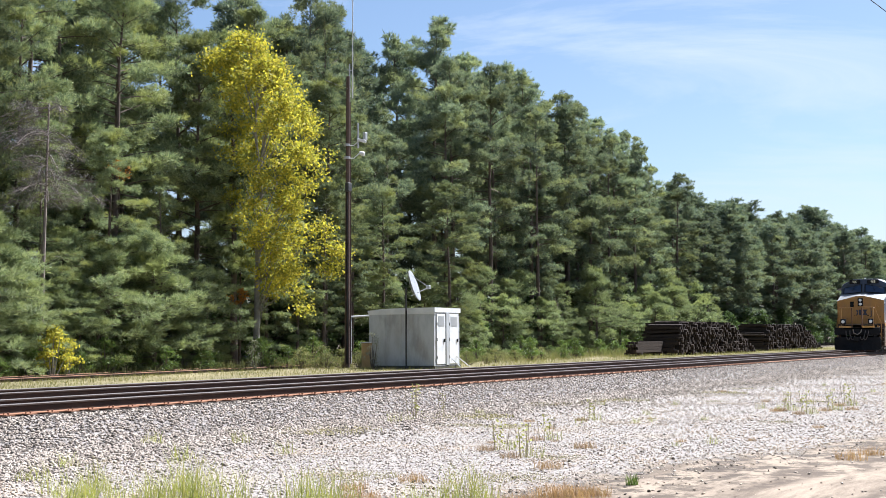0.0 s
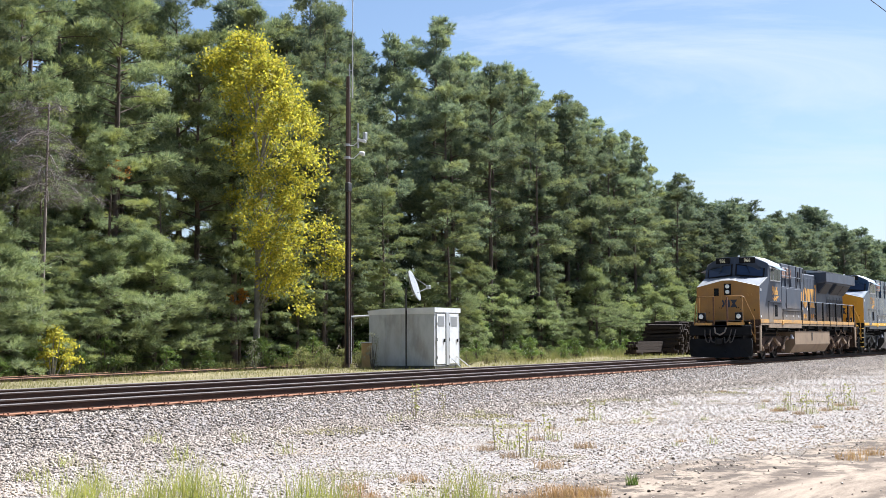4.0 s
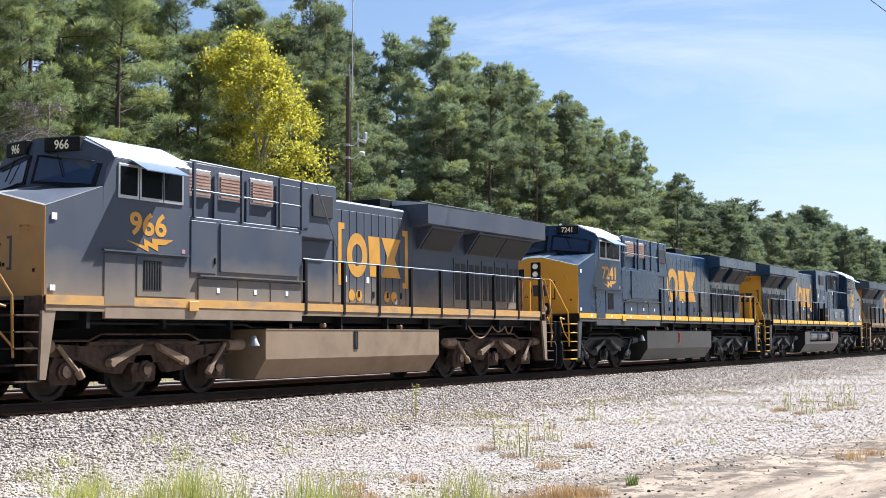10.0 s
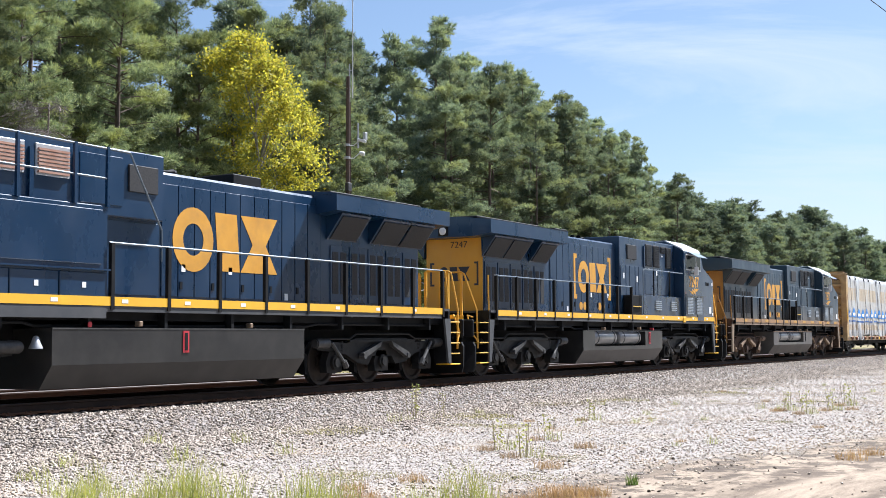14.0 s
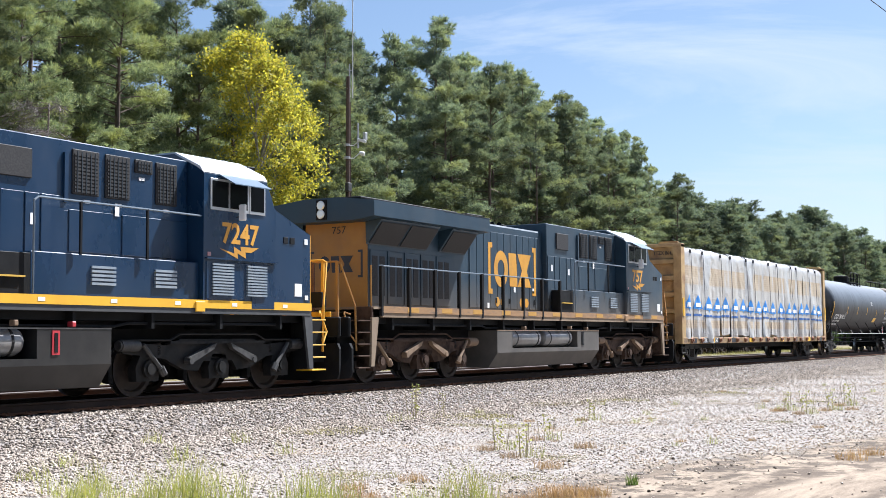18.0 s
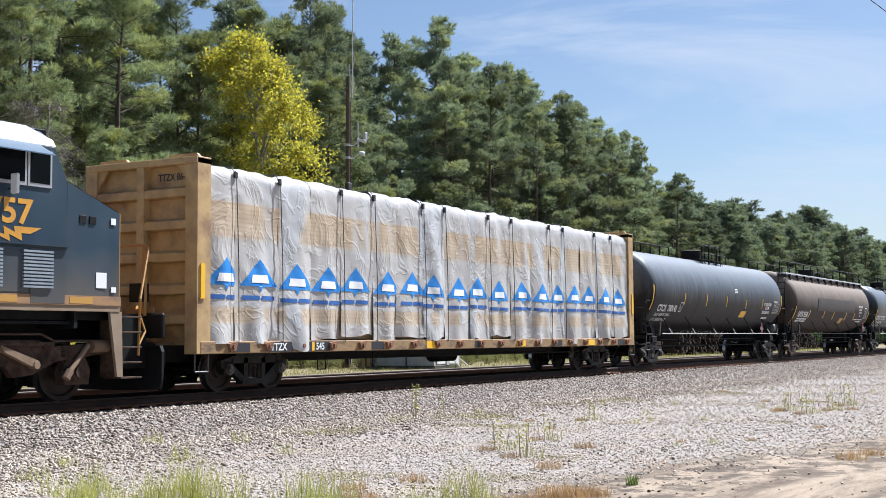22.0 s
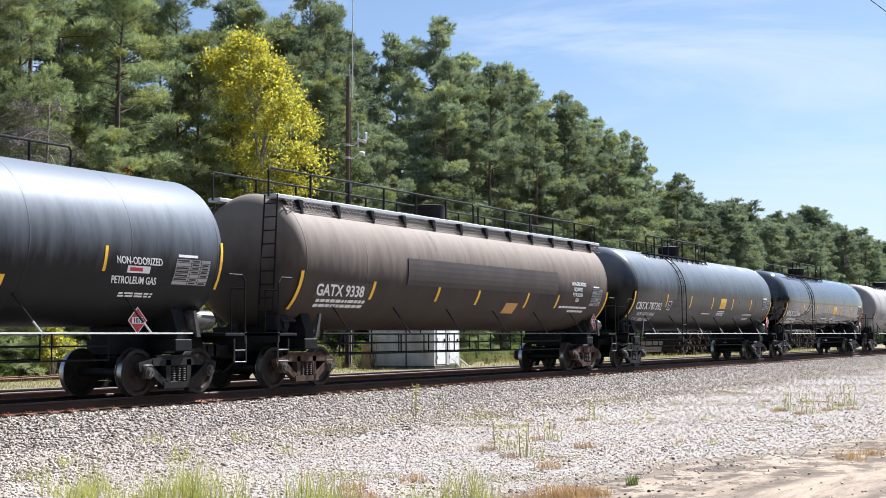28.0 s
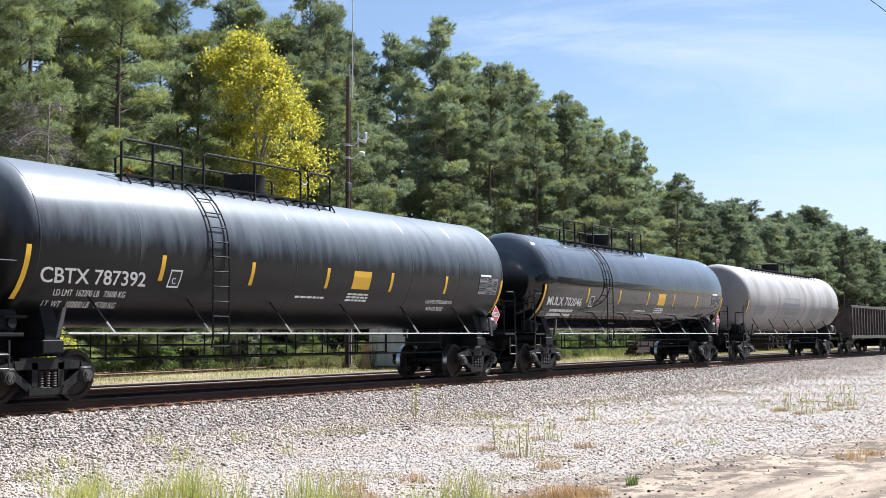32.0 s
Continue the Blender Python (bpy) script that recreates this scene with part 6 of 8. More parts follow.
def diamond(car, u, z, k, mat=None):
    """A hazard placard that hangs upright before the tank's curving side."""
    y = k * (math.sqrt(max(0.0, TANK_R ** 2 - (z + 0.26 - TANK_Z) ** 2)) + 0.06)
    def rhomb(h, y0):
        return Soup().prism([(u - h, z), (u, z + h), (u + h, z), (u, z - h)], *sorted((y0, y0 + k * 0.006)), "y")
    d = part("placard", rhomb(0.26, y), M_SIGN, car, "red and white diamond hazard placard")
    part("placard_face", rhomb(0.235, y + k * 0.004), M_RED, d)
    part("placard_panel", Soup().box(u - 0.15, u + 0.15, *sorted((y + k * 0.008, y + k * 0.014)), z - 0.06, z + 0.06), M_SIGN, d)
    lettering("1075", 0.13, M_DARKTEXT, d, side(u - 0.13 * (1 if k < 0 else -1), y + k * 0.015, z - 0.045, k), "placard_number", bold=0.004, fit=0.26)


def table_print(car, u0, u1, z0, z1, k=-1, r=TANK_R):
    """A printed table: pale ground, dark ruling, dark unreadable entries, a heading bar above."""
    t = part("print_table", arc_strip(u0, u1, z0, z1, k, 0.005, 3, r), M_TABLE, car)
    for i in range(8):
        z = z0 + (z1 - z0) * i / 7
        part("ruling", arc_strip(u0, u1, z - 0.005, z + 0.005, k, 0.009, 1, r), M_DARKTEXT, t)
    for j in range(4):
        u = u0 + (u1 - u0) * (0, 0.44, 0.72, 1)[j]
        part("ruling", arc_strip(u - 0.005, u + 0.005, z0, z1, k, 0.009, 3, r), M_DARKTEXT, t)
    for i in range(7):
        z = z0 + (z1 - z0) * (i + 0.28) / 7
        for a, b in ((0.03, 0.38), (0.48, 0.66), (0.76, 0.94)):
            if (i * 3 + int(a * 10)) % 5:
                part("print_bar", arc_strip(u0 + a * (u1 - u0), u0 + b * (u1 - u0), z, z + (z1 - z0) / 16, k, 0.009, 1, r), M_DARKTEXT, t)
    part("heading_bar", arc_strip(u0 + 0.05, u0 + (u1 - u0) * 0.6, z1 + 0.03, z1 + 0.08, k, 0.007, 1, r), M_SIGN, car)


M_TABLE = material("grey_print_panel", (0.36, 0.36, 0.36), 0.6)
STRIPS = [(-8.82, 2.10, 3.02), (-5.3, 2.32, 2.78), (-2.6, 2.34, 2.80), (0.1, 2.35, 2.80), (2.95, 2.32, 2.72), (5.5, 2.34, 2.80), (8.72, 2.10, 3.04)]

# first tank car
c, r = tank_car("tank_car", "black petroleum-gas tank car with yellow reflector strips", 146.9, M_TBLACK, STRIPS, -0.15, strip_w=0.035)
for k in (-1, 1):
    sg = -k
    wrapped_text("CTCX  780142", 0.34, M_SIGN, c, sg * -8.0, 2.06, k, 0.82, 0.008, fit=2.1)
    part("class_box", arc_strip(*sorted((sg * -5.66, sg * -5.36)), 2.06, 2.42, k, 0.005, 2), M_SIGN, c)
    part("class_box_inside", arc_strip(*sorted((sg * -5.63, sg * -5.39)), 2.09, 2.39, k, 0.007, 2), M_DARKTEXT, c)
    wrapped_text("C", 0.17, M_SIGN, c, sg * -5.57, 2.13, k, 1.0, r=TANK_R + 0.006)
    wrapped_text("LD LMT  164900 LBS  74 800 KG", 0.15, M_SIGN, c, sg * -8.0, 1.88, k, 0.80)
    wrapped_text("LT WT    98100 LBS  44 500 KG", 0.15, M_SIGN, c, sg * -8.0, 1.70, k, 0.80)
    wrapped_text("NON-ODORIZED", 0.19, M_SIGN, c, sg * 5.80, 2.50, k, 0.82, 0.003)
    part("white_pill", arc_strip(*sorted((sg * 6.1, sg * 6.7)), 2.34, 2.47, k, 0.006, 2), M_SIGN, c)
    part("red_bar", arc_strip(*sorted((sg * 6.16, sg * 6.5)), 2.37, 2.44, k, 0.008, 2), M_RED, c)
    wrapped_text("PETROLEUM GAS", 0.19, M_SIGN, c, sg * 5.78, 2.14, k, 0.82, 0.003)
    table_print(c, *sorted((sg * 7.38, sg * 8.40)), 2.16, 2.66, k)
    part("yellow_notice", arc_strip(*sorted((sg * 2.5, sg * 3.3)), 1.93, 2.20, k, 0.006, 2), M_YTAPE, c)
    small_bars(c, *sorted((sg * 1.2, sg * 1.6)), 2.95, 3.15, 3, M_SIGN, k)
    small_bars(c, *sorted((sg * 6.1, sg * 7.0)), 1.88, 1.98, 2, M_SIGN, k)
    diamond(c, sg * 6.78, 1.46, k)
top_rail(c, -9.2, -1.4, 0.55, 6), top_rail(c, 1.3, 6.6, 0.55, 4), top_rail(c, -0.9, 0.9, -0.75, 1, 4.1, 4.98), top_rail(c, 1.1, 1.6, -0.75, 0, 4.1, 4.98)
top_walk(c, -1.3, 1.7, -0.75, -0.45, 4.36)

M_WALKEDGE = varied("pale_walkway_steel", [(0.36, 0.37, 0.39), (0.48, 0.49, 0.50)], 3.0, 0.45, 0.3)
M_WALKMESH = varied("dull_mesh_steel", [(0.13, 0.115, 0.105), (0.20, 0.18, 0.165)], 5.0, 0.7, 0.2)
# sooty brown car with a walkway along its whole top
BROWN_STRIPS = [(-8.75, 1.75, 2.60), (-5.75, 2.03, 2.46), (-2.6, 2.05, 2.50), (-0.35, 2.0, 2.40), (2.75, 1.98, 2.42), (4.9, 2.0, 2.40), (8.72, 1.75, 2.60)]
c, r = tank_car("tank_car", "sooty brown jacketed tank car with a guard-railed top walkway", 167.15, M_TBROWN, BROWN_STRIPS, -0.6, jacket=0.03, light_rail=False, steel=M_DUSTY)
for k in (-1, 1):
    sg = -k
    part("name_panel", arc_strip(*sorted((sg * -8.1, sg * -5.9)), 2.02, 2.40, k, 0.005, 3, r), M_PATCH, c)
    wrapped_text("GATX 9338", 0.36, M_SIGN, c, sg * -8.05, 2.08, k, 0.88, 0.008, r=r + 0.014, fit=1.95)
    small_bars(c, *sorted((sg * -7.9, sg * -5.9)), 1.78, 2.0, 2, M_SIGN, k, seed=3, r=r)
    wrapped_text("NON-ODORIZED", 0.16, M_SIGN, c, sg * 5.75, 2.74, k, 0.9, 0.003, r=r + 0.002)
    for i, (word, du) in enumerate((("LIQUEFIED", 0.22), ("PETROLEUM", 0.18), ("GAS", 0.5))):
        wrapped_text(word, 0.16, M_SIGN, c, sg * (5.75 + du), 2.57 - 0.17 * i, k, 0.9, 0.003, r=r + 0.002)
    small_bars(c, *sorted((sg * 6.0, sg * 7.2)), 1.86, 1.96, 1, M_SIGN, k, seed=4, r=r)
    table_print(c, *sorted((sg * 7.44, sg * 8.3)), 2.12, 2.68, k, r)
    part("yellow_notice", arc_strip(*sorted((sg * 1.5, sg * 2.25)), 1.8, 2.1, k, 0.01, 2, r), M_STRIPE_DUSTY, c)
    part("jacket_panel", arc_strip(*sorted((sg * -4.3, sg * 4.7)), 2.42, 3.10, k, 0.022, 5, r), M_PATCH, c, "darker replaced jacket panel")
    small_bars(c, *sorted((sg * 5.2, sg * 7.4)), 1.98, 2.08, 1, M_SIGN, k, seed=5, r=r)
    diamond(c, sg * 8.2, 1.62, k)
    for i in range(12):
        u = -8.4 + i * 1.5
        part("walkway_bracket", Soup().prism([(u, 4.24), (u + 0.16, 4.24), (u + 0.20, 3.94), (u + 0.13, 3.94)], *sorted((k * 1.02, k * 1.15)), "y"), M_BLACK, c)
    part("walkway_edge", Soup().box(-9.0, 9.4, *sorted((k * 0.62, k * 0.98)), 4.24, 4.33, 0.01), M_WALKEDGE, c, "pale galvanised walkway edge")
    mesh_ = Soup()
    for i in range(142):
        u = -8.7 + i * 0.126
        mesh_.rod((u, k * 0.99, 4.23), (u + 0.1, k * 1.13, 3.98), 0.012, 3).rod((u + 0.1, k * 0.99, 4.23), (u, k * 1.13, 3.98), 0.012, 3)
    for q in (0.0, 0.33, 0.67, 1.0):
        mesh_.rod((-8.7, k * (0.99 + 0.14 * q), 4.23 - 0.25 * q), (9.2, k * (0.99 + 0.14 * q), 4.23 - 0.25 * q), 0.010, 4)
    tagged(part("expanded_mesh", mesh_, M_WALKMESH, c), kind="stuff")
    top_rail(c, -9.05, 0.55, k * 0.80, 5, 4.27, 4.92), top_rail(c, 0.85, 9.4, k * 0.80, 4, 4.27, 4.92)
part("end_ladder", Soup().tube([(-9.12, -0.55, 1.2), (-9.12, -0.75, 4.3)], 0.02, 6).tube([(-9.12, -0.95, 1.2), (-9.12, -1.1, 4.3)], 0.02, 6), M_BLACK, c)
for i in range(10):
    z = 1.4 + i * 0.3
    part("rung", Soup().rod((-9.12, -0.55 - 0.02 * i, z), (-9.12, -0.95 - 0.015 * i, z), 0.014, 6), M_BLACK, c)

# two glossy black cars alike
GLOSS_STRIPS = [(-8.85, 1.80, 2.72), (-5.5, 2.22, 2.70), (-2.75, 2.22, 2.70), (0.0, 2.24, 2.70), (2.75, 2.24, 2.70), (5.45, 2.26, 2.72), (8.62, 1.80, 2.72)]
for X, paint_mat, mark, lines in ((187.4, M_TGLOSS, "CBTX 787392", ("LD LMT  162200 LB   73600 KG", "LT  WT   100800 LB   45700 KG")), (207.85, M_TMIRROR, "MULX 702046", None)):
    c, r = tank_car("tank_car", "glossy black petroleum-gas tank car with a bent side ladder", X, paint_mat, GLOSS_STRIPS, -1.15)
    for k in (-1, 1):
        sg = -k
        wrapped_text(mark, 0.37, M_SIGN, c, sg * -8.45, 2.10, k, 0.93, 0.004, fit=2.60)
        if lines:
            wrapped_text(lines[0], 0.16, M_SIGN, c, sg * -8.0, 1.88, k, 0.84), wrapped_text(lines[1], 0.16, M_SIGN, c, sg * -8.1, 1.68, k, 0.84)
        else:
            small_bars(c, *sorted((sg * -8.0, sg * -6.2)), 1.72, 1.98, 2, M_SIGN, k, seed=7)
        part("class_box", arc_strip(*sorted((sg * -5.25, sg * -4.92)), 2.10, 2.44, k, 0.005, 2), M_SIGN, c)
        part("class_box_inside", arc_strip(*sorted((sg * -5.22, sg * -4.95)), 2.13, 2.41, k, 0.007, 2), M_DARKTEXT, c)
        wrapped_text("C", 0.17, M_SIGN, c, sg * -5.15, 2.17, k, 1.0, r=TANK_R + 0.006)
        nt = part("yellow_notice", arc_strip(*sorted((sg * 1.05, sg * 1.8)), 2.26, 2.68, k, 0.006, 3), M_YTAPE, c)
        if lines:
            wrapped_text("LIQUEFIED PETROLEUM GAS", 0.13, M_SIGN, c, sg * 4.7, 2.0, k, 0.85), wrapped_text("NON-ODORIZED", 0.13, M_SIGN, c, sg * 4.95, 1.82, k, 0.85)
        small_bars(c, *sorted((sg * 1.0, sg * 1.9)), 1.95, 2.16, 3, M_SIGN, k, seed=11)
        small_bars(c, *sorted((sg * -1.0, sg * 0.1)), 1.98, 2.05, 1, M_SIGN, k, seed=12)
        table_print(c, *sorted((sg * 7.3, sg * 8.4)), 2.30, 2.76, k)
        diamond(c, sg * 8.6, 1.75, k)
        side_ladder(c, -4.15 if k < 0 else 3.7, 0.5, k, r)
        for u0, u1, posts in ((-4.4, 0.95, 2),) if k > 0 else ((-3.6, -0.2, 1), (0.1, 0.98, 0), (-6.0, -4.25, 1)):
            top_rail(c, u0, u1, k * 0.85, posts, 4.12, 4.95)
        top_walk(c, -5.9, 1.0, k * 0.86, k * 0.55, 4.26)
    part("safety_chain", Soup().tube([(-0.2, -0.85, 4.75), (-0.1, -0.85, 4.66), (0.0, -0.85, 4.66), (0.1, -0.85, 4.75)], 0.015, 5), M_GALV, c)

# chalky grey car
c, r = tank_car("tank_car", "chalky grey-white tank car with faded stains", 229.2, M_TGREY, [(-8.8, 2.2, 2.7), (8.7, 2.2, 2.7)], 0.3)
for k in (-1, 1):
    for u0, u1, z0, z1 in ((-2.9, 0.2, 1.95, 2.95), (-7.6, -5.9, 2.1, 2.5), (2.6, 4.2, 1.9, 2.5), (5.0, 6.0, 2.0, 2.6), (7.2, 8.4, 2.1, 2.6)):
        part("faded_marking", arc_strip(u0, u1, z0, z1, k, 0.004, 4), M_TGREY_STAIN, c)
    top_rail(c, -0.9, 1.6, k * 0.7, 1, 4.15, 4.85)
    top_walk(c, -6.0, 6.0, k * 0.8, k * 0.5, 4.30)
part("brake_pipe", Soup().rod((-9, -0.6, 4.3), (-9, -0.6, 4.75), 0.02, 6), M_BLACK, c)

# ---- open-top gondola at the tail of what is seen ----
g = thing("gondola_car", "dark ribbed steel gondola car", "freight car")
TRAIN.append((g, 248.6, False))
part("side_wall", Soup().box(-7.6, 7.6, -1.50, -1.46, 1.05, 2.78), M_GONDOLA, g), part("side_wall", Soup().box(-7.6, 7.6, 1.46, 1.50, 1.05, 2.78), M_GONDOLA, g)
part("end_wall", Soup().box(-7.64, -7.6, -1.5, 1.5, 1.05, 2.78), M_GONDOLA, g), part("end_wall", Soup().box(7.6, 7.64, -1.5, 1.5, 1.05, 2.78), M_GONDOLA, g)
part("floor_pan", Soup().box(-7.9, 7.9, -1.46, 1.46, 0.98, 1.06), M_GONDOLA, g)
for k in (-1, 1):
    part("top_chord", Soup().box(-7.7, 7.7, *sorted((k * 1.44, k * 1.60)), 2.74, 2.88, 0.01), M_GONDOLA, g)
    part("side_sill", Soup().box(-7.7, 7.7, *sorted((k * 1.44, k * 1.58)), 0.92, 1.10, 0.01), M_GONDOLA, g)
    for i in range(19):
        part("side_rib", Soup().box(-7.5 + i * 0.82, -7.38 + i * 0.82, *sorted((k * 1.49, k * 1.60)), 1.1, 2.75, 0.008), M_GONDOLA, g)
    coupler(g, k * 8.6, k)
    freight_truck(g, k * 6.1, False, M_GREASE)

# ---- centre-beam car with a wrapped lumber load ----
e = thing("lumber_car", "ochre bulkhead flatcar stacked with white-wrapped lumber", "freight car")
TRAIN.append((e, 124.3, False))
part("centre_sill", Soup().box(-11.9, 11.9, -0.35, 0.35, 0.62, 1.02, 0.02), M_BLACK, e)
part("deck", Soup().box(-11.6, 11.6, -1.42, 1.42, 0.98, 1.06), M_DECKSTEEL, e)
part("centre_beam", Soup().box(-11.3, 11.3, -0.06, 0.06, 1.06, 4.70), M_CARYELLOW, e)
for k in (-1, 1):
    part("side_sill", Soup().box(-11.6, 11.6, *sorted((k * 1.40, k * 1.53)), 0.80, 1.05, 0.012), M_DECKSTEEL, e, "scuffed ochre side sill")
    for i in range(9):
        u = -10.6 + i * 2.6
        part("sill_patch", Soup().box(u, u + 0.55, *sorted((k * 1.53, k * 1.536)), 0.83, 1.01), M_YTAPE if i % 2 else M_DARKTEXT, e)
    for i in range(19):
        u = -10.8 + i * 1.2
        part("strap_winch", Soup().prism([(u, 1.0), (u + 0.28, 1.04), (u + 0.22, 0.86), (u + 0.06, 0.84)], *sorted((k * 1.50, k * 1.60)), "y").rod((u + 0.14, k * 1.5, 0.94), (u + 0.14, k * 1.64, 0.94), 0.05, 8), M_RUST, e)
    coupler(e, k * 12.3, k)
    # bulkhead: posts, panel, ribs
    b0, b1 = sorted((k * 11.35, k * 11.50))
    bh = part("bulkhead", Soup().box(b0, b1, -1.42, 1.42, 1.05, 4.66), M_CARYELLOW, e, "ochre steel end bulkhead with ribs")
    for y in (-1, 0, 1):
        w = 0.16 if y else 0.10
        part("post", Soup().box(*sorted((k * 11.30, k * 11.72)), y * 1.36 - w, y * 1.36 + w, 0.80, 4.72, 0.01), M_CARYELLOW, bh)
    for z in (1.5, 2.1, 2.75, 3.40, 4.05):
        part("rib", Soup().prism([(k * 11.5, z - 0.12), (k * 11.70, z - 0.09), (k * 11.70, z + 0.07), (k * 11.5, z + 0.14)], -1.4, 1.4, "y"), M_CARYELLOW, bh)
    part("top_chord", Soup().box(*sorted((k * 11.30, k * 11.74)), -1.52, 1.52, 4.60, 4.74, 0.01), M_CARYELLOW, bh)
    for y in (-0.95, 0.95):
        part("lift_tab", Soup().prism([(y - 0.45, 4.74), (y + 0.45, 4.74), (y + 0.35, 4.84), (y - 0.35, 4.84)], *sorted((k * 11.42, k * 11.5))), M_CARYELLOW, bh)
    for y in (-1.3, 1.3):
        part("corner_gusset", Soup().prism([(y, 4.6), (y, 4.15), (y * 0.72, 4.6)], *sorted((k * 11.6, k * 11.66))), M_CARYELLOW, bh)
    for y in (-1, 1):
        stp = Soup().tube([(k * 11.75, y * 1.5, 0.8), (k * 11.75, y * 1.5, 0.45), (k * 11.35, y * 1.5, 0.45), (k * 11.35, y * 1.5, 0.8)], 0.018, 6)
        part("sill_step", stp, M_STRUT, e)
        part("yellow_tag", Soup().box(*sorted((k * 11.50, k * 11.62)), *sorted((y * 1.52, y * 1.545)), 1.9, 2.6), M_YTAPE, e)
    for q in (5.0, 7.0):
        part("hanging_step", Soup().tube([(k * q, -1.3, 0.8), (k * q, -1.3, 0.40), (k * (q + 0.3), -1.3, 0.40), (k * (q + 0.3), -1.3, 0.8)], 0.016, 5), M_BLACK, e)
    freight_truck(e, k * 9.3, False, M_GREASE)
part("brake_pipe", Soup().rod((-8, -1.0, 0.62), (8, -1.0, 0.62), 0.02, 6), M_BLACK, e)
part("air_tank", Soup().lathe([(1.0, 0.05), (1.08, 0.2), (2.3, 0.2), (2.38, 0.05)], 14), M_BLACK, e, smooth=40, at=pose(0, 0.6, 0.6))


# car marks on the end bulkhead and on the sill
lettering("TTZX 864545", 0.20, M_DARKTEXT, e, Matrix.Translation((-11.505, -0.30, 4.32)) @ pose(0, 0, 0, 90, 0, -90), "lettering", bold=0.004, fit=1.0)
for word, u in (("TTZX", -9.4), ("864", -8.45), ("545", -7.75)):
    plate = part("mark_plate", Soup().box(u, u + (0.85 if len(word) > 3 else 0.6), -1.537, -1.53, 0.82, 1.03), M_DARKTEXT, e)
    lettering(word, 0.22, M_SIGN, plate, side(u + 0.05, -1.540, 0.85, -1), "lettering", bold=0.004)


def wrap_material():
    """Thin milky plastic over tan lumber; where it lies close the boards show through."""
    m = varied("white_plastic_wrap", [(0.395, 0.395, 0.395), (0.49, 0.485, 0.48)], 1.6, 0.24, stretch=(1.5, 1, 0.4), spec=0.6)
    nt = m.node_tree
    n, l, b = nt.nodes, nt.links, nt.nodes["Principled BSDF"]
    src = b.inputs["Base Color"].links[0].from_socket
    tc, sx, mr, rp = (n.new("ShaderNode" + k) for k in ("TexCoord", "SeparateXYZ", "MapRange", "ValToRGB"))
    l.new(tc.outputs["Object"], sx.inputs["Vector"])
    mr.inputs["From Min"].default_value, mr.inputs["From Max"].default_value = 1.0, 4.8
    l.new(sx.outputs["Z"], mr.inputs["Value"])
    rp.color_ramp.elements.remove(rp.color_ramp.elements[1])
    for i, (p, v) in enumerate(((0.0, 0.15), (0.10, 0.15), (0.12, 0.7), (0.19, 0.75), (0.205, 0.12), (0.56, 0.18), (0.585, 0.72), (0.76, 0.85), (0.775, 0.2), (1.0, 0.1))):
        el = rp.color_ramp.elements[0] if i == 0 else rp.color_ramp.elements.new(p)
        el.position, el.color = p, (v, v, v, 1)
    l.new(mr.outputs["Result"], rp.inputs["Fac"])

    def fold(scale, stretch, lo, hi, fine=4.0):
        no, mp, r2 = (n.new("ShaderNode" + k) for k in ("TexNoise", "Mapping", "ValToRGB"))
        no.inputs["Scale"].default_value, no.inputs["Detail"].default_value, no.inputs["Distortion"].default_value = scale, fine, 0.6
        mp.inputs["Scale"].default_value = stretch
        l.new(tc.outputs["Object"], mp.inputs["Vector"])
        l.new(mp.outputs["Vector"], no.inputs["Vector"])
        r2.color_ramp.elements[0].position, r2.color_ramp.elements[1].position = lo, hi
        l.new(no.outputs["Fac"], r2.inputs["Fac"])
        return r2.outputs["Color"], no.outputs["Fac"]

    close, _ = fold(1.0, (1.3, 1.0, 0.20), 0.40, 0.52, 1.5)
    mu = n.new("ShaderNodeMath")
    mu.operation = "MULTIPLY"
    l.new(rp.outputs["Color"], mu.inputs[0])
    l.new(close, mu.inputs[1])
    # courses of boards under the film
    wv = n.new("ShaderNodeTexWave")
    wv.bands_direction = "Z"
    wv.inputs["Scale"].default_value, wv.inputs["Distortion"].default_value = 3.4, 0.4
    l.new(tc.outputs["Object"], wv.inputs["Vector"])
    tan_ = n.new("ShaderNodeValToRGB")
    tan_.color_ramp.elements[0].color, tan_.color_ramp.elements[1].color = (0.40, 0.285, 0.165, 1), (0.46, 0.335, 0.20, 1)
    tan_.color_ramp.elements[1].position = 0.35
    l.new(wv.outputs["Color"], tan_.inputs["Fac"])
    mx = n.new("ShaderNodeMix")
    mx.data_type = "RGBA"
    l.new(mu.outputs[0], mx.inputs["Factor"])
    l.new(src, mx.inputs["A"])
    l.new(tan_.outputs["Color"], mx.inputs["B"])
    l.new(mx.outputs["Result"], b.inputs["Base Color"])
    _, crease = fold(1.7, (0.8, 1.0, 1.3), 0.3, 0.7)
    bp = n.new("ShaderNodeBump")
    bp.inputs["Strength"].default_value, bp.inputs["Distance"].default_value = 0.16, 0.05
    # sharp creases pulled through the film
    no, mp, r3, ad = (n.new("ShaderNode" + k) for k in ("TexNoise", "Mapping", "ValToRGB", "Math"))
    no.inputs["Scale"].default_value, no.inputs["Detail"].default_value, no.inputs["Distortion"].default_value = 1.5, 3.0, 1.2
    mp.inputs["Scale"].default_value, mp.inputs["Rotation"].default_value = (0.9, 1.0, 0.8), (0, radians(34), 0)
    l.new(tc.outputs["Object"], mp.inputs["Vector"])
    l.new(mp.outputs["Vector"], no.inputs["Vector"])
    r3.color_ramp.elements[0].position, r3.color_ramp.elements[1].position = 0.44, 0.56
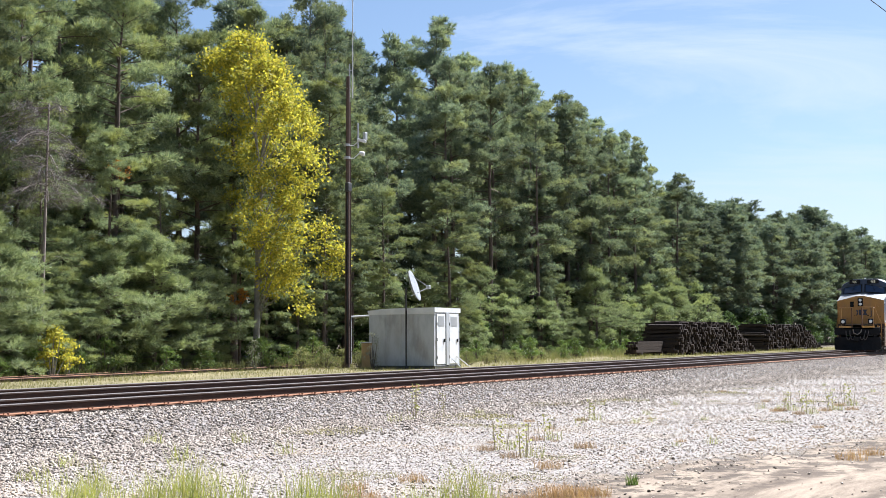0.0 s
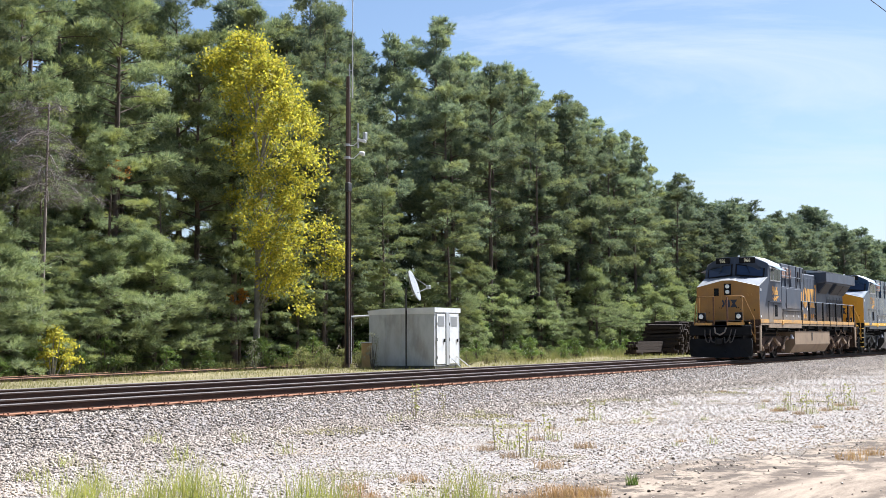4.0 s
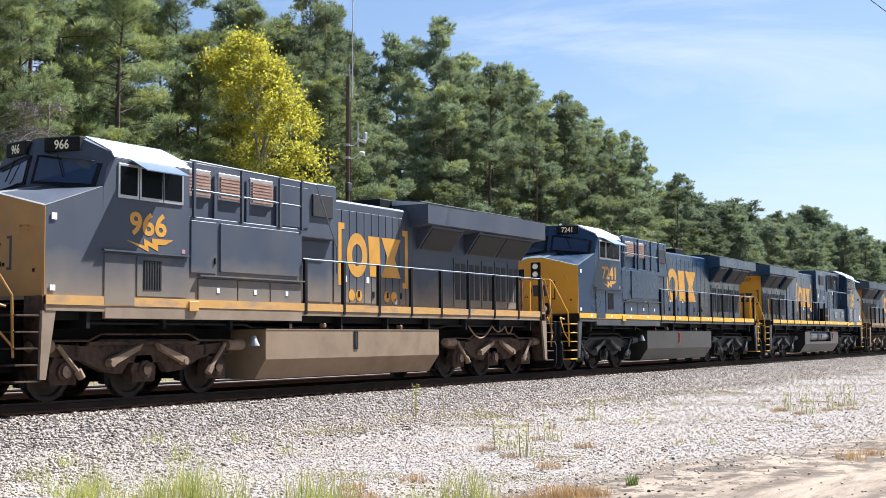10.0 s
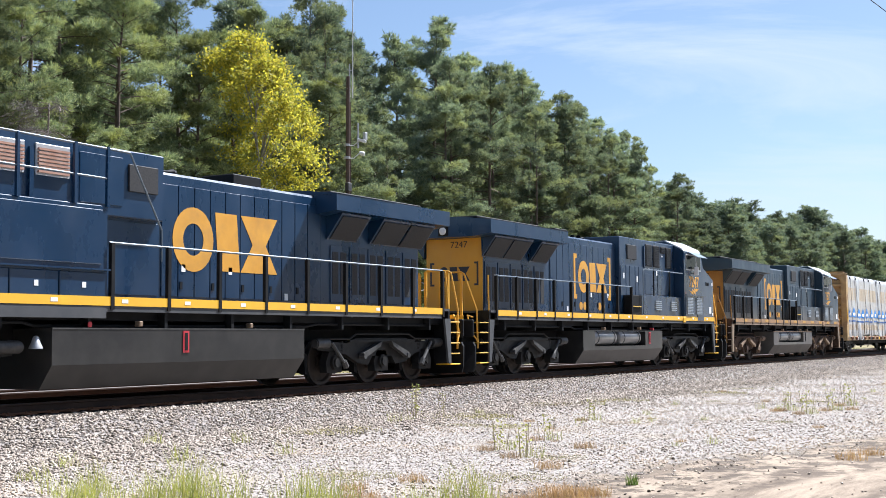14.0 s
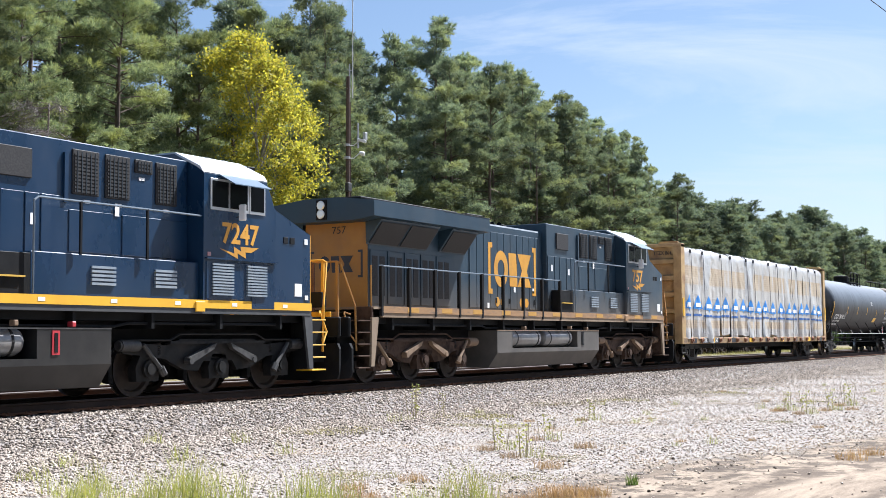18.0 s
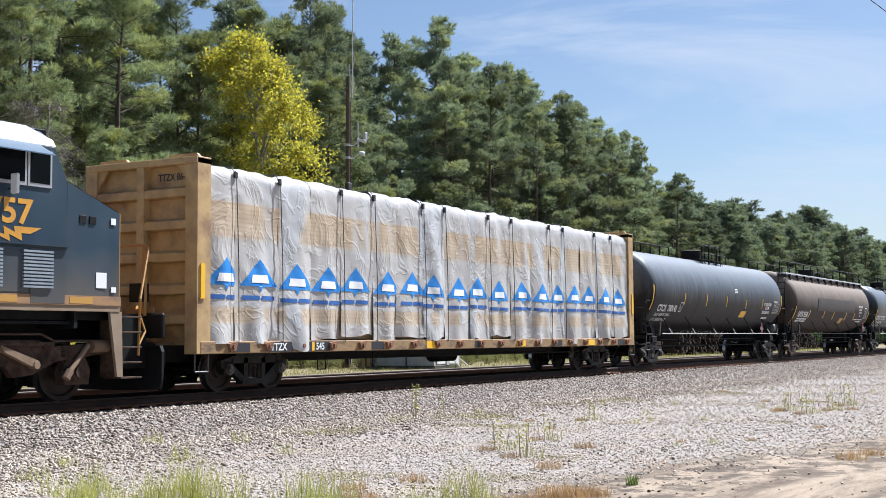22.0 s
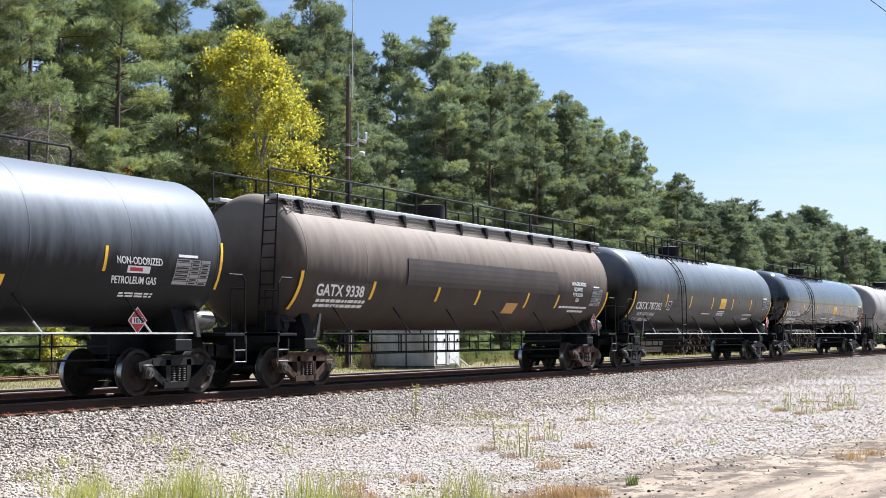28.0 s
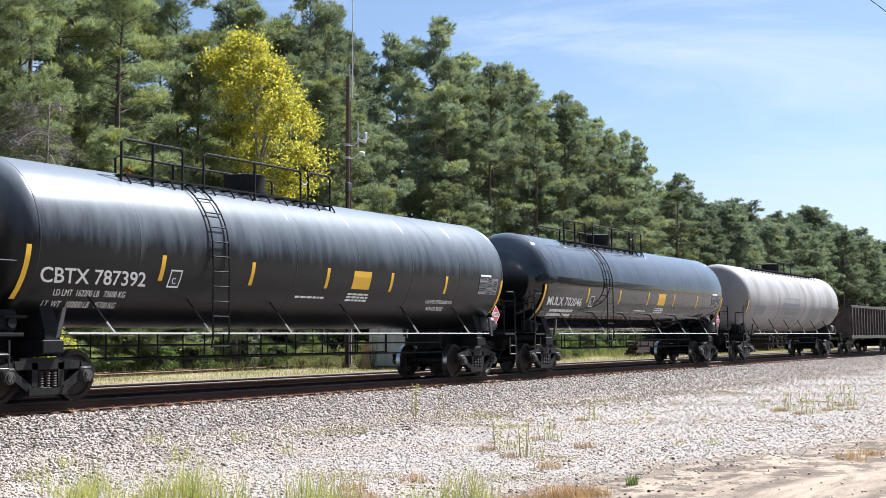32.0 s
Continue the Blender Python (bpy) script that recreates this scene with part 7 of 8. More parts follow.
    r3.color_ramp.elements[1].color = (0, 0, 0, 1)
    r3.color_ramp.elements.new(0.5).color = (1, 1, 1, 1)
    l.new(no.outputs["Fac"], r3.inputs["Fac"])
    l.new(crease, ad.inputs[0])
    l.new(r3.outputs["Color"], ad.inputs[1])
    l.new(ad.outputs[0], bp.inputs["Height"])
    l.new(bp.outputs["Normal"], b.inputs["Normal"])
    return m


M_WRAP = wrap_material()
M_PRINTBAR = material("navy_print", (0.02, 0.09, 0.30), 0.5)
load = random.Random(21)
edges = [-11.25]
for w in (0.75, 1.45, 1.15, 1.15, 1.35, 1.0, 1.25, 1.1, 1.35, 1.05, 1.4, 1.2, 1.3, 1.0, 1.3, 1.15, 1.35, 1.2):
    edges.append(edges[-1] + w * 1.035)
edges[-1] = 11.25


def sheet_y(u, z, ph, am, loose, t):
    """How far the film stands from the centre beam."""
    down = max(0.0, (4.4 - z) / 3.3)
    y = 1.45 + am * 2 * noise.noise((u * 2.2 + ph, z * 0.9, ph)) + am * 1.3 * noise.noise((u * 2.6 + z * 2.2 + ph, z * 2.8 - u * 1.4, 3))
    y += 0.036 * noise.noise((u * 2.0 + ph + z * 0.5, z * 0.4, 7.0)) * (0.4 + down)
    y += (0.10 if loose else 0.03) * math.sin(math.pi * t) * down * (1.2 - 0.4 * math.sin(z * 2 + ph))
    return y + 0.035 * math.sin(u * 7 + ph) * down ** 4


for i in range(len(edges) - 1):
    for k in (-1, 1):
        u0, u1 = edges[i] - 0.01, edges[i + 1] + 0.01
        # a sheet draped over the bundle: from the centre beam over the top and down the side
        nu, nv = 16, 44
        loose = load.random() < 0.35
        bulge = load.uniform(0.0, 0.06)
        low = 0.93 + load.uniform(-0.20, 0.12)
        ph, am = load.uniform(0, 9), load.uniform(0.006, 0.014)
        path = [(0.06 + 1.22 * j / 7, 4.62) for j in range(8)] + [(1.36, 4.58), (1.43, 4.48)]
        path += [(0.0, 4.40 - (4.40 - low) * j / (nv - len(path))) for j in range(nv - len(path))]
        v, f = [], []
        for a in range(nu + 1):
            t = a / nu
            u = u0 + (u1 - u0) * t
            hem = 0.10 * noise.noise((u * 1.7, ph, 1.0)) + 0.04 * math.sin(u * 5 + ph)
            for b_, (y, z) in enumerate(path):
                if b_ < 10:
                    z += bulge * math.sin(math.pi * t) * math.sin(math.pi * (b_ + 1) / 12) + 0.04 * noise.noise((u * 3, y * 4, ph))
                else:
                    y, z = sheet_y(u, z, ph, am, loose, t), z + hem * ((4.4 - z) / 3.3) ** 3
                v.append((u, k * y, z))
        m_ = len(path)
        for a in range(nu):
            for b_ in range(m_ - 1):
                f.append((a * m_ + b_, (a + 1) * m_ + b_, (a + 1) * m_ + b_ + 1, a * m_ + b_ + 1))
        o = part("plastic_sheet", Soup().add(v, f), M_WRAP, e, "wrinkled white plastic sheet draped over lumber", smooth=70)

        def printed(shape_rows, lift):
            """A print that follows the film: rows of (z, u from, u to)."""
            q = Soup()
            n_ = 7
            for z, ua, ub in shape_rows:
                for j in range(n_ + 1):
                    u = min(max(ua + (ub - ua) * j / n_, u0), u1)
                    q.v.append((u, k * (sheet_y(u, z, ph, am, loose, (u - u0) / (u1 - u0)) + lift), z))
            for r_ in range(len(shape_rows) - 1):
                q.f += [(r_ * (n_ + 1) + j, r_ * (n_ + 1) + j + 1, (r_ + 1) * (n_ + 1) + j + 1, (r_ + 1) * (n_ + 1) + j) for j in range(n_)]
            return q
        um, zz = (u0 + u1) / 2 + load.uniform(-0.12, 0.12), 2.18 + load.uniform(-0.03, 0.03)
        hw = 0.64
        tri = part("printed_triangle", printed([(zz + 0.57 - 0.57 * j / 6, um - hw * (j + 0.02) / 6, um + hw * (j + 0.02) / 6) for j in range(7)] + [(zz - 0.005, um - 0.09, um + 0.09), (zz - 0.11, um - 0.005, um + 0.005)], 0.010), M_BLUEPRINT, o)
        part("white_bar", printed([(zz + 0.07 + 0.17 * j / 3, um - 0.30 + 0.05 * j / 3, um + 0.30 - 0.05 * j / 3) for j in range(4)], 0.016), M_SIGN, tri)
        for ua, ub in ((um - 0.58, um - 0.04), (um + 0.02, um + 0.54)):
            part("printed_bar", printed([(zz - 0.20, ua, ub), (zz - 0.29, ua, ub)], 0.010), M_PRINTBAR, tri)
        if i and i % 3:
            ue = edges[i]
            part("strap", Soup().tube([(ue, k * 0.2, 4.70), (ue, k * 1.36, 4.66), (ue, k * 1.50, 4.45), (ue + 0.03, k * 1.54, 2.7), (ue + 0.05, k * 1.54, 1.02)], 0.010, 5).box(ue - 0.04, ue + 0.04, *sorted((k * 1.44, k * 1.50)), 4.42, 4.56), M_DARKTEXT, e)
part("lumber_load", Soup().box(-11.2, 11.2, -1.30, 1.30, 1.08, 4.50), M_LUMBER, e)


# ---- signal shed, mast and tie stacks ----
def oriented(x, y, z, yaw_deg):
    return pose(x, y, z, 0, 0, yaw_deg)


# the shed's own x runs away from the camera along its lit door wall, its y along the shaded wall
sh = thing("equipment_shed", "grey metal equipment shed with two white doors on weedy ground", "shed", at=oriented(50.0, 10.7, -0.24, 5.0))
SW, SL, SHH = 2.75, 3.3, 2.50
part("base", Soup().box(-0.05, SW + 0.05, -0.05, SL + 0.05, -0.06, 0.10, 0.01), M_STRUT, sh)
for nm, bxs in (("wall", (0.0, 0.06, 0.0, SL)), ("wall", (SW - 0.06, SW, 0.0, SL)), ("wall", (0.06, SW - 0.06, 0.0, 0.06)), ("wall", (0.06, SW - 0.06, SL - 0.06, SL))):
    part(nm, Soup().box(*bxs, 0.10, SHH), M_SHED, sh)
for i in range(5):
    y = 0.0 + SL * i / 4
    part("wall_rib", Soup().box(-0.022, 0.0, y - 0.03 if i else 0.0, y + 0.03 if i < 4 else SL, 0.10, SHH), M_SHED, sh)
rf = Soup().prism([(-0.05, SHH), (SL + 0.05, SHH), (SL + 0.05, SHH + 0.10), (SL * 0.8, SHH + 0.17), (SL / 2, SHH + 0.20), (-0.05, SHH + 0.21)], -0.05, SW + 0.05)
part("roof", rf, M_WHITE, sh, "low white metal roof")
part("eave", Soup().box(-0.035, 0.0, -0.03, SL + 0.03, SHH - 0.08, SHH), M_WHITE, sh)
for x0, x1 in ((0.20, 1.10), (1.55, 2.55)):
    d = part("door", Soup().box(x0, x1, -0.045, 0.0, 0.16, SHH - 0.08, 0.012), M_WHITE, sh, "white metal door with a small light window")
    part("window", Soup().box(x0 + 0.14, x1 - 0.14, -0.055, -0.04, SHH - 0.62, SHH - 0.18), M_FRAME, d)
    part("handle", Soup().box(x1 - 0.20, x1 - 0.10, -0.09, -0.04, 1.15, 1.30, 0.008), M_BLACK, d)
    for z in (0.4, 1.2, 1.9):
        part("hinge", Soup().rod((x0, -0.05, z), (x0, -0.05, z + 0.14), 0.02, 6), M_STRUT, d)
part("door_post", Soup().box(1.16, 1.48, -0.07, 0.0, 0.10, SHH + 0.02, 0.01), M_SHED, sh)
part("brace", Soup().rod((2.3, -0.05, 0.5), (2.75, -0.5, 0.02), 0.025, 6), M_WHITE, sh)
part("brace", Soup().rod((1.8, -0.05, 0.4), (1.7, -0.5, 0.02), 0.025, 6), M_WHITE, sh)

# dish on its own pole before the shaded wall
dp = thing("satellite_dish", "grey dish antenna on a thin pole beside the shed", "antenna", at=pose(49.55, 11.9, -0.25, 0, 0, 5))
part("pole", Soup().rod((0, 0, 0), (0, 0, 3.6), 0.04, 10), M_STRUT, dp)
ds = Soup().lathe([(0.16, 0.62), (0.10, 0.45), (0.05, 0.25), (0.03, 0.05), (0.0, 0.05), (0.02, 0.25), (0.075, 0.46), (0.14, 0.63)], 28)
ds.v = [(x * 1.25, y * 1.15, z * 1.15) for x, y, z in ds.v]
part("dish", ds, M_GALV, dp, smooth=50, at=pose(0.05, -0.22, 3.66, 0, -18, -76))
part("feed_arm", Soup().rod((0.05, -0.22, 3.25), (0.18, -1.0, 3.60), 0.018, 6).rod((0.05, -0.22, 4.2), (0.18, -1.0, 3.66), 0.012, 6).box(0.10, 0.26, -1.12, -0.96, 3.54, 3.72, 0.02), M_GALV, dp)
part("cable", Soup().tube([(0, -0.03, 2.6), (-0.1, -0.06, 2.3), (-0.05, -0.05, 2.05), (0.02, -0.03, 1.9)], 0.012, 5), M_BLACK, dp)

ms = thing("radio_mast", "tall brown pole with white cameras and a whip antenna", "mast", at=pose(49.47, 15.04, -0.25))
part("pole", Soup().rod((0, 0, 0), (0.10, 0.0, 13.6), 0.125, 14, 0.085), M_POLE, ms)
part("conduit", Soup().rod((-0.16, -0.10, 0.2), (-0.14, -0.10, 8.6), 0.035, 8), M_BLACK, ms)
part("conduit", Soup().rod((0.12, -0.12, 0.2), (0.16, -0.08, 12.4), 0.03, 8), M_POLE, ms)
part("antenna_mast", Soup().rod((0.16, -0.05, 9.6), (0.16, -0.05, 14.2), 0.035, 8), M_GALV, ms)
part("whip_antenna", Soup().rod((0.30, -0.12, 12.6), (0.33, -0.12, 18.2), 0.03, 8, 0.022), M_WHITE, ms, "tall white whip antenna")
part("bracket", Soup().rod((0.0, 0, 13.0), (0.33, -0.12, 13.0), 0.02, 6).rod((0.0, 0, 13.9), (0.33, -0.12, 13.9), 0.02, 6), M_GALV, ms)
part("side_antenna", Soup().rod((0.0, 0.0, 13.0), (-0.7, 0.7, 13.35), 0.010, 6), M_STRUT, ms)
part("panel_antenna", Soup().rod((0.30, -0.42, 10.2), (0.30, -0.42, 11.4), 0.05, 10), M_GALV, ms)
part("panel_antenna", Soup().box(0.42, 0.62, -0.75, -0.60, 10.6, 10.95, 0.02), M_GALV, ms)
for z, ln in ((10.55, 0.9), (9.95, 0.7)):
    cm = part("camera_arm", Soup().tube([(0, 0, z - 0.22), (0.16, -0.28, z - 0.22), (0.28, -0.48, z)], 0.024, 7), M_WHITE, ms)
    part("camera", Soup().lathe([(-0.12, 0.06), (0.0, 0.105), (0.09, 0.11), (0.15, 0.07)], 14) if z < 10 else Soup().box(-0.22, 0.22, -0.08, 0.08, -0.06, 0.07, 0.02), M_WHITE, cm, "white camera housing", smooth=40, at=pose(0.34, -0.60, z, 0, 15, -60))
part("junction_box", Soup().box(-0.32, -0.02, -0.30, -0.10, 8.15, 8.55, 0.02), M_STRUT, ms)
for z in (9.7, 10.3):
    part("clamp", Soup().rod((0, 0, z), (0, 0, z + 0.1), 0.16, 12), M_GALV, ms)
part("cable_duct", Soup().tube([(0.15, -0.1, 0.2), (0.15, -0.1, 2.35), (0.9, -1.0, 2.42), (1.4, -1.9, 2.5)], 0.045, 8), M_WHITE, ms, "white cable duct to the shed")
ub = thing("utility_box", "small ochre utility box with white stripes at the mast", "box", at=pose(49.9, 14.1, -0.26))
part("box", Soup().box(-0.3, 0.3, -0.25, 0.25, 0, 1.15, 0.02), M_CARYELLOW, ub)
part("lid", Soup().box(-0.33, 0.33, -0.28, 0.28, 1.15, 1.20, 0.01), M_WHITE, ub)
for i in range(3):
    part("white_stripe", Soup().box(-0.2 + i * 0.16, -0.13 + i * 0.16, -0.256, -0.25, 0.2, 1.1), M_SIGN, ub)


def tie_stack(name, x0, y0, cols, layers, taper, seed, label):
    """A long stack of old railway ties lying across the track's direction, ends to the front."""
    t = thing(name, label, "timber stack", at=pose(x0, y0, -0.25))
    rng = random.Random(seed)
    big = Soup()
    tie = Soup().box(-0.115, 0.115, 0, 2.6, 0, 0.18, 0.012).mesh("tie", M_TIE)
    n = 0
    for j in range(layers):
        c0, c1 = int(taper[0] * j * 0.45 + rng.uniform(0, 3) * (j > 7)), cols - int(taper[1] * j + rng.uniform(0, 5) * (j > 6))
        for i in range(c0, c1):
            if rng.random() < (0.05 if j < layers - 2 else 0.35):
                continue
            m = pose(i * 0.245 + rng.uniform(-0.03, 0.03), rng.uniform(-0.40, 0.28), j * 0.188 + rng.uniform(-0.02, 0.02), rng.uniform(-2.5, 2.5), rng.uniform(-12, 12), rng.uniform(-5, 5))
            if n < 290 and (i + j) % 2 == 0:
                part("tie", tie, None, t, at=m)
                n += 1
            else:
                s = Soup().box(-0.115, 0.115, 0, 2.6, 0, 0.18).moved(m)
                big.add(s.v, s.f)
    tagged(part("ties", big, M_TIE, t), kind="stuff")
    return t


tie_stack("tie_stack", 89.4, 13.5, 82, 13, (1.0, 1.9), 3, "tall stack of dark creosoted railway ties beside the tracks")
tie_stack("tie_stack", 117.5, 14.8, 84, 13, (0.6, 2.2), 4, "second long stack of dark old railway ties")
lw = thing("tie_stack", "low stack of long dark ties lying along the track", "timber stack", at=pose(84.3, 14.4, -0.25))
for j in range(4):
    for i in range(3):
        part("tie", Soup().box(-0.1 + (j % 2) * 0.3, 5.2 + (j % 3) * 0.2, i * 0.27, i * 0.27 + 0.23, 0.25 + j * 0.19, 0.43 + j * 0.19, 0.01), M_TIE, lw)
for u in (0.4, 4.4):
    part("bearer", Soup().box(u, u + 0.22, -0.2, 1.1, 0.0, 0.25, 0.01), M_TIE, lw)

wr = Soup()
pa, pb = Vector((41.1, -9.65, 12.2)), Vector((42.31, -11.77, 10.29))
wr.tube([pa + (pb - pa) * (-6 + 14 * i / 12) + Vector((0, 0, 0.02 * (i - 6) ** 2)) for i in range(13)], 0.014, 5)
single("overhead_cable", wr, M_BLACK, "thin black cable strung high across the lot", "cable")


# ---- trees ----
def tufts(rng, pts, dirs, n, length, width, spread=0.9):
    """Sprays of thin needles or leaves at given points, as triangles."""
    k = len(pts)
    d = dirs[:, None, :] + rng.normal(0, spread, (k, n, 3))
    d /= np.linalg.norm(d, axis=2, keepdims=True) + 1e-6
    ln = length * rng.uniform(0.6, 1.2, (k, n, 1))
    sd = np.cross(d, rng.normal(0, 1, (k, n, 3)))
    sd /= np.linalg.norm(sd, axis=2, keepdims=True) + 1e-6
    o = pts[:, None, :] + rng.normal(0, length * 0.25, (k, n, 3))
    a, b, c = o - sd * width / 2, o + sd * width / 2, o + d * ln
    c2 = c + sd * width * 0.2
    v = np.stack([a, b, c2], 2).reshape(-1, 3)
    return v, np.arange(len(v)).reshape(-1, 3)


def leaves(rng, pts, size, flat=0.5):
    """Small quads, turned at random: broad leaves."""
    k = len(pts)
    nrm = rng.normal(0, 1, (k, 3)) + np.array([0, 0, flat])
    nrm /= np.linalg.norm(nrm, axis=1, keepdims=True)
    u = np.cross(nrm, rng.normal(0, 1, (k, 3)))
    u /= np.linalg.norm(u, axis=1, keepdims=True) + 1e-6
    w = np.cross(nrm, u)
    s = size * rng.uniform(0.6, 1.3, (k, 1))
    v = np.stack([pts - u * s * 0.5, pts - w * s * 0.32, pts + u * s * 0.6, pts + w * s * 0.32], 1).reshape(-1, 3)
    return v, np.arange(len(v)).reshape(-1, 4)


def limb_points(rng, base, yaw, rise, length, droop, n):
    t = np.linspace(0, 1, n)
    r = length * t
    bend = rng.uniform(-0.25, 0.25)
    return np.stack([base[0] + np.cos(yaw + bend * t) * r, base[1] + np.sin(yaw + bend * t) * r, base[2] + rise * r - droop * (t ** 2) * length], 1)


def pine_meshes(seed, height, crown_from, reach, limbs, clumps, shell, needles, nlen, nwid, mat, lean=0.02, lump=0.45):
    """The trunk with its limbs, and the crown of needle sprays in rounded lumps along the limbs, of one pine."""
    rng = np.random.default_rng(seed)
    tr = Soup()
    n = 9
    sway = rng.uniform(-lean, lean, 2) * height
    axis = [Vector((sway[0] * (i / n) ** 2 + rng.normal(0, 0.03), sway[1] * (i / n) ** 2 + rng.normal(0, 0.03), height * i / n)) for i in range(n + 1)]
    axis[0] = Vector((0, 0, -0.3))
    r0 = 0.0095 * height + 0.03
    for i in range(n):
        tr.rod(axis[i], axis[i + 1], r0 * (1 - 0.92 * i / n), 7, r0 * (1 - 0.92 * (i + 1) / n))
    pts, dirs = [], []
    for i in range(limbs):
        f = ((i + rng.uniform(0, 1)) / limbs) ** 0.80
        z = height * (crown_from + (0.985 - crown_from) * f)
        k = min(n - 1, int(z / height * n))
        c = axis[k].lerp(axis[k + 1], z / height * n - k)
        prof = 0.50 + 1.1 * f if f < 0.42 else 0.96 * ((1 - f) / 0.58) ** 0.62
        length = reach * (prof * rng.uniform(0.6, 1.12) + 0.09)
        yaw = rng.uniform(0, 2 * math.pi)
        rise = rng.uniform(-0.15, 0.35) + 0.75 * f ** 2
        line = limb_points(rng, c, yaw, rise, length, rng.uniform(0.05, 0.3), 6)
        rr = 0.012 * length + 0.012
        for a, b, q in zip(line[:-1], line[1:], range(5)):
            tr.rod(a, b, rr * (1 - q * 0.17), 4, rr * (1 - (q + 1) * 0.17))
        # lumps of needles sit in a flat fan on the outer part of the limb, with gaps between limbs
        m = max(2, int(clumps * length / reach + 0.5))
        tt = np.append(rng.uniform(0.45, 0.95, m - 1), 1.0)
        base = np.stack([np.interp(tt, np.linspace(0, 1, 6), line[:, j]) for j in range(3)], 1)
        aside = rng.uniform(-0.30, 0.30, m) * length * np.minimum(1, (1.25 - tt) * 1.6)
        cen = base + aside[:, None] * np.array([-math.sin(yaw), math.cos(yaw), 0.0]) + rng.normal(0, 1, (m, 3)) * np.array([0.14, 0.14, 0.15]) * lump * 2
        for a, b in zip(base, cen):
            if float(np.linalg.norm(b - a)) > 0.25:
                tr.rod(a, b, rr * 0.35, 3, rr * 0.2)
        size = lump * rng.uniform(0.55, 1.30, (m, 1, 1)) * (0.72 + 0.28 * min(1.0, length / reach * 1.4))
        out = rng.normal(0, 1, (m, shell, 3))
        out /= np.linalg.norm(out, axis=2, keepdims=True) + 1e-6
        up = rng.random((m, shell)) < 0.5
        out[:, :, 2] = np.where(up, np.abs(out[:, :, 2]), out[:, :, 2])
        ball = out * size * np.array([1.15, 1.15, 0.62]) * rng.uniform(0.45, 1.05, (m, shell, 1))
        pts.append((cen[:, None] + ball).reshape(-1, 3))
        d = (out + np.array([0.30 * math.cos(yaw), 0.30 * math.sin(yaw), 0.55])).reshape(-1, 3)
        dirs.append(d / (np.linalg.norm(d, axis=1, keepdims=True) + 1e-6))
    # the leading shoot is clothed to its tip
    for q in np.linspace(0.86, 1.0, 9):
        c = np.array(axis[n - 1].lerp(axis[n], (q - 1 + 1 / n) * n) if q > 1 - 1 / n else axis[n - 1].lerp(axis[n - 2], (1 - 1 / n - q) * n))
        out = rng.normal(0, 1, (shell, 3))
        out /= np.linalg.norm(out, axis=1, keepdims=True) + 1e-6
        wide = lump * (0.75 + 6.0 * (1.0 - q)) * rng.uniform(0.8, 1.2)
        pts.append(c + out * np.array([wide, wide, lump * 0.8]))
        dirs.append(out * np.array([1.0, 1.0, 0.5]) + np.array([0.0, 0.0, 0.6]))
    pts, dirs = np.concatenate(pts), np.concatenate(dirs)
    v, f = tufts(rng, pts, dirs, needles, nlen, nwid, 0.5)
    return tr.mesh("trunk", M_BARK, 60), fast_mesh("crown", v, f, mat)


def plant(name, meshes, m, label, category, group, parts=("trunk", "crown")):
    t = thing(name, label, category, group, at=m)
    for nm, me in zip(parts, meshes):
        part(nm, me, None, t)
    return t


near_pines = [pine_meshes(11 + i, 20.0, c, r, lb, 6, 34, 8, 0.22, 0.038, M_NEEDLE) for i, (c, r, lb) in enumerate(((0.16, 3.4, 54), (0.36, 3.1, 46), (0.22, 3.3, 52), (0.48, 3.0, 42), (0.08, 3.4, 60)))]
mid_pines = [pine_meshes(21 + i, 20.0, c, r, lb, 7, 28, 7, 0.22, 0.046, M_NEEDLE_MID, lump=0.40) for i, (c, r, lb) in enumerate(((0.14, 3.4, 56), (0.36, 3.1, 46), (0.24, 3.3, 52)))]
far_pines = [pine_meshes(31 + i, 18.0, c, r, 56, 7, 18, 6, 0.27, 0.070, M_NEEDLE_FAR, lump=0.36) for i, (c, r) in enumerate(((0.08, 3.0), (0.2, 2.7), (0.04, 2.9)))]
young_pines = [pine_meshes(51 + i, 6.0, 0.03, 2.0, 46, 4, 22, 8, 0.20, 0.026, M_NEEDLE_YOUNG, lump=0.30) for i in range(3)]


def bush_meshes(seed, height, wide, clumps, per, leaf, mat, bark=M_BARK):
    """A many-stemmed bush: stems, and leaves in uneven clumps."""
    rng = np.random.default_rng(seed)
    st = Soup()
    pts = []
    for i in range(clumps):
        a, q = rng.uniform(0, 6.28), rng.uniform(0.15, 1.0)
        z = height * rng.uniform(0.12, 1.0)
        rad = wide * math.sin(math.pi * min(1.0, 0.18 + 0.8 * z / height)) * q
        c = np.array([rad * math.cos(a), rad * math.sin(a), z])
        if i % 3 == 0:
            st.rod((c[0] * 0.15, c[1] * 0.15, -0.1), c * np.array([0.7, 0.7, 0.6]), 0.03, 4, 0.018)
            st.rod(c * np.array([0.7, 0.7, 0.6]), c, 0.018, 4, 0.006)
        pts.append(c + rng.normal(0, 1, (per, 3)) * np.array([0.20, 0.20, 0.13]) * (0.35 + 0.12 * height))
    v, f = leaves(rng, np.concatenate(pts), leaf)
    return st.mesh("branchwork", bark, 60), fast_mesh("foliage", v, f, mat)


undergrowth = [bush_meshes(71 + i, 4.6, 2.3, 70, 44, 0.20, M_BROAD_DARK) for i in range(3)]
shrubs = [bush_meshes(81 + i, 1.5, 0.9, 40, 40, 0.085, M_BROAD) for i in range(3)]

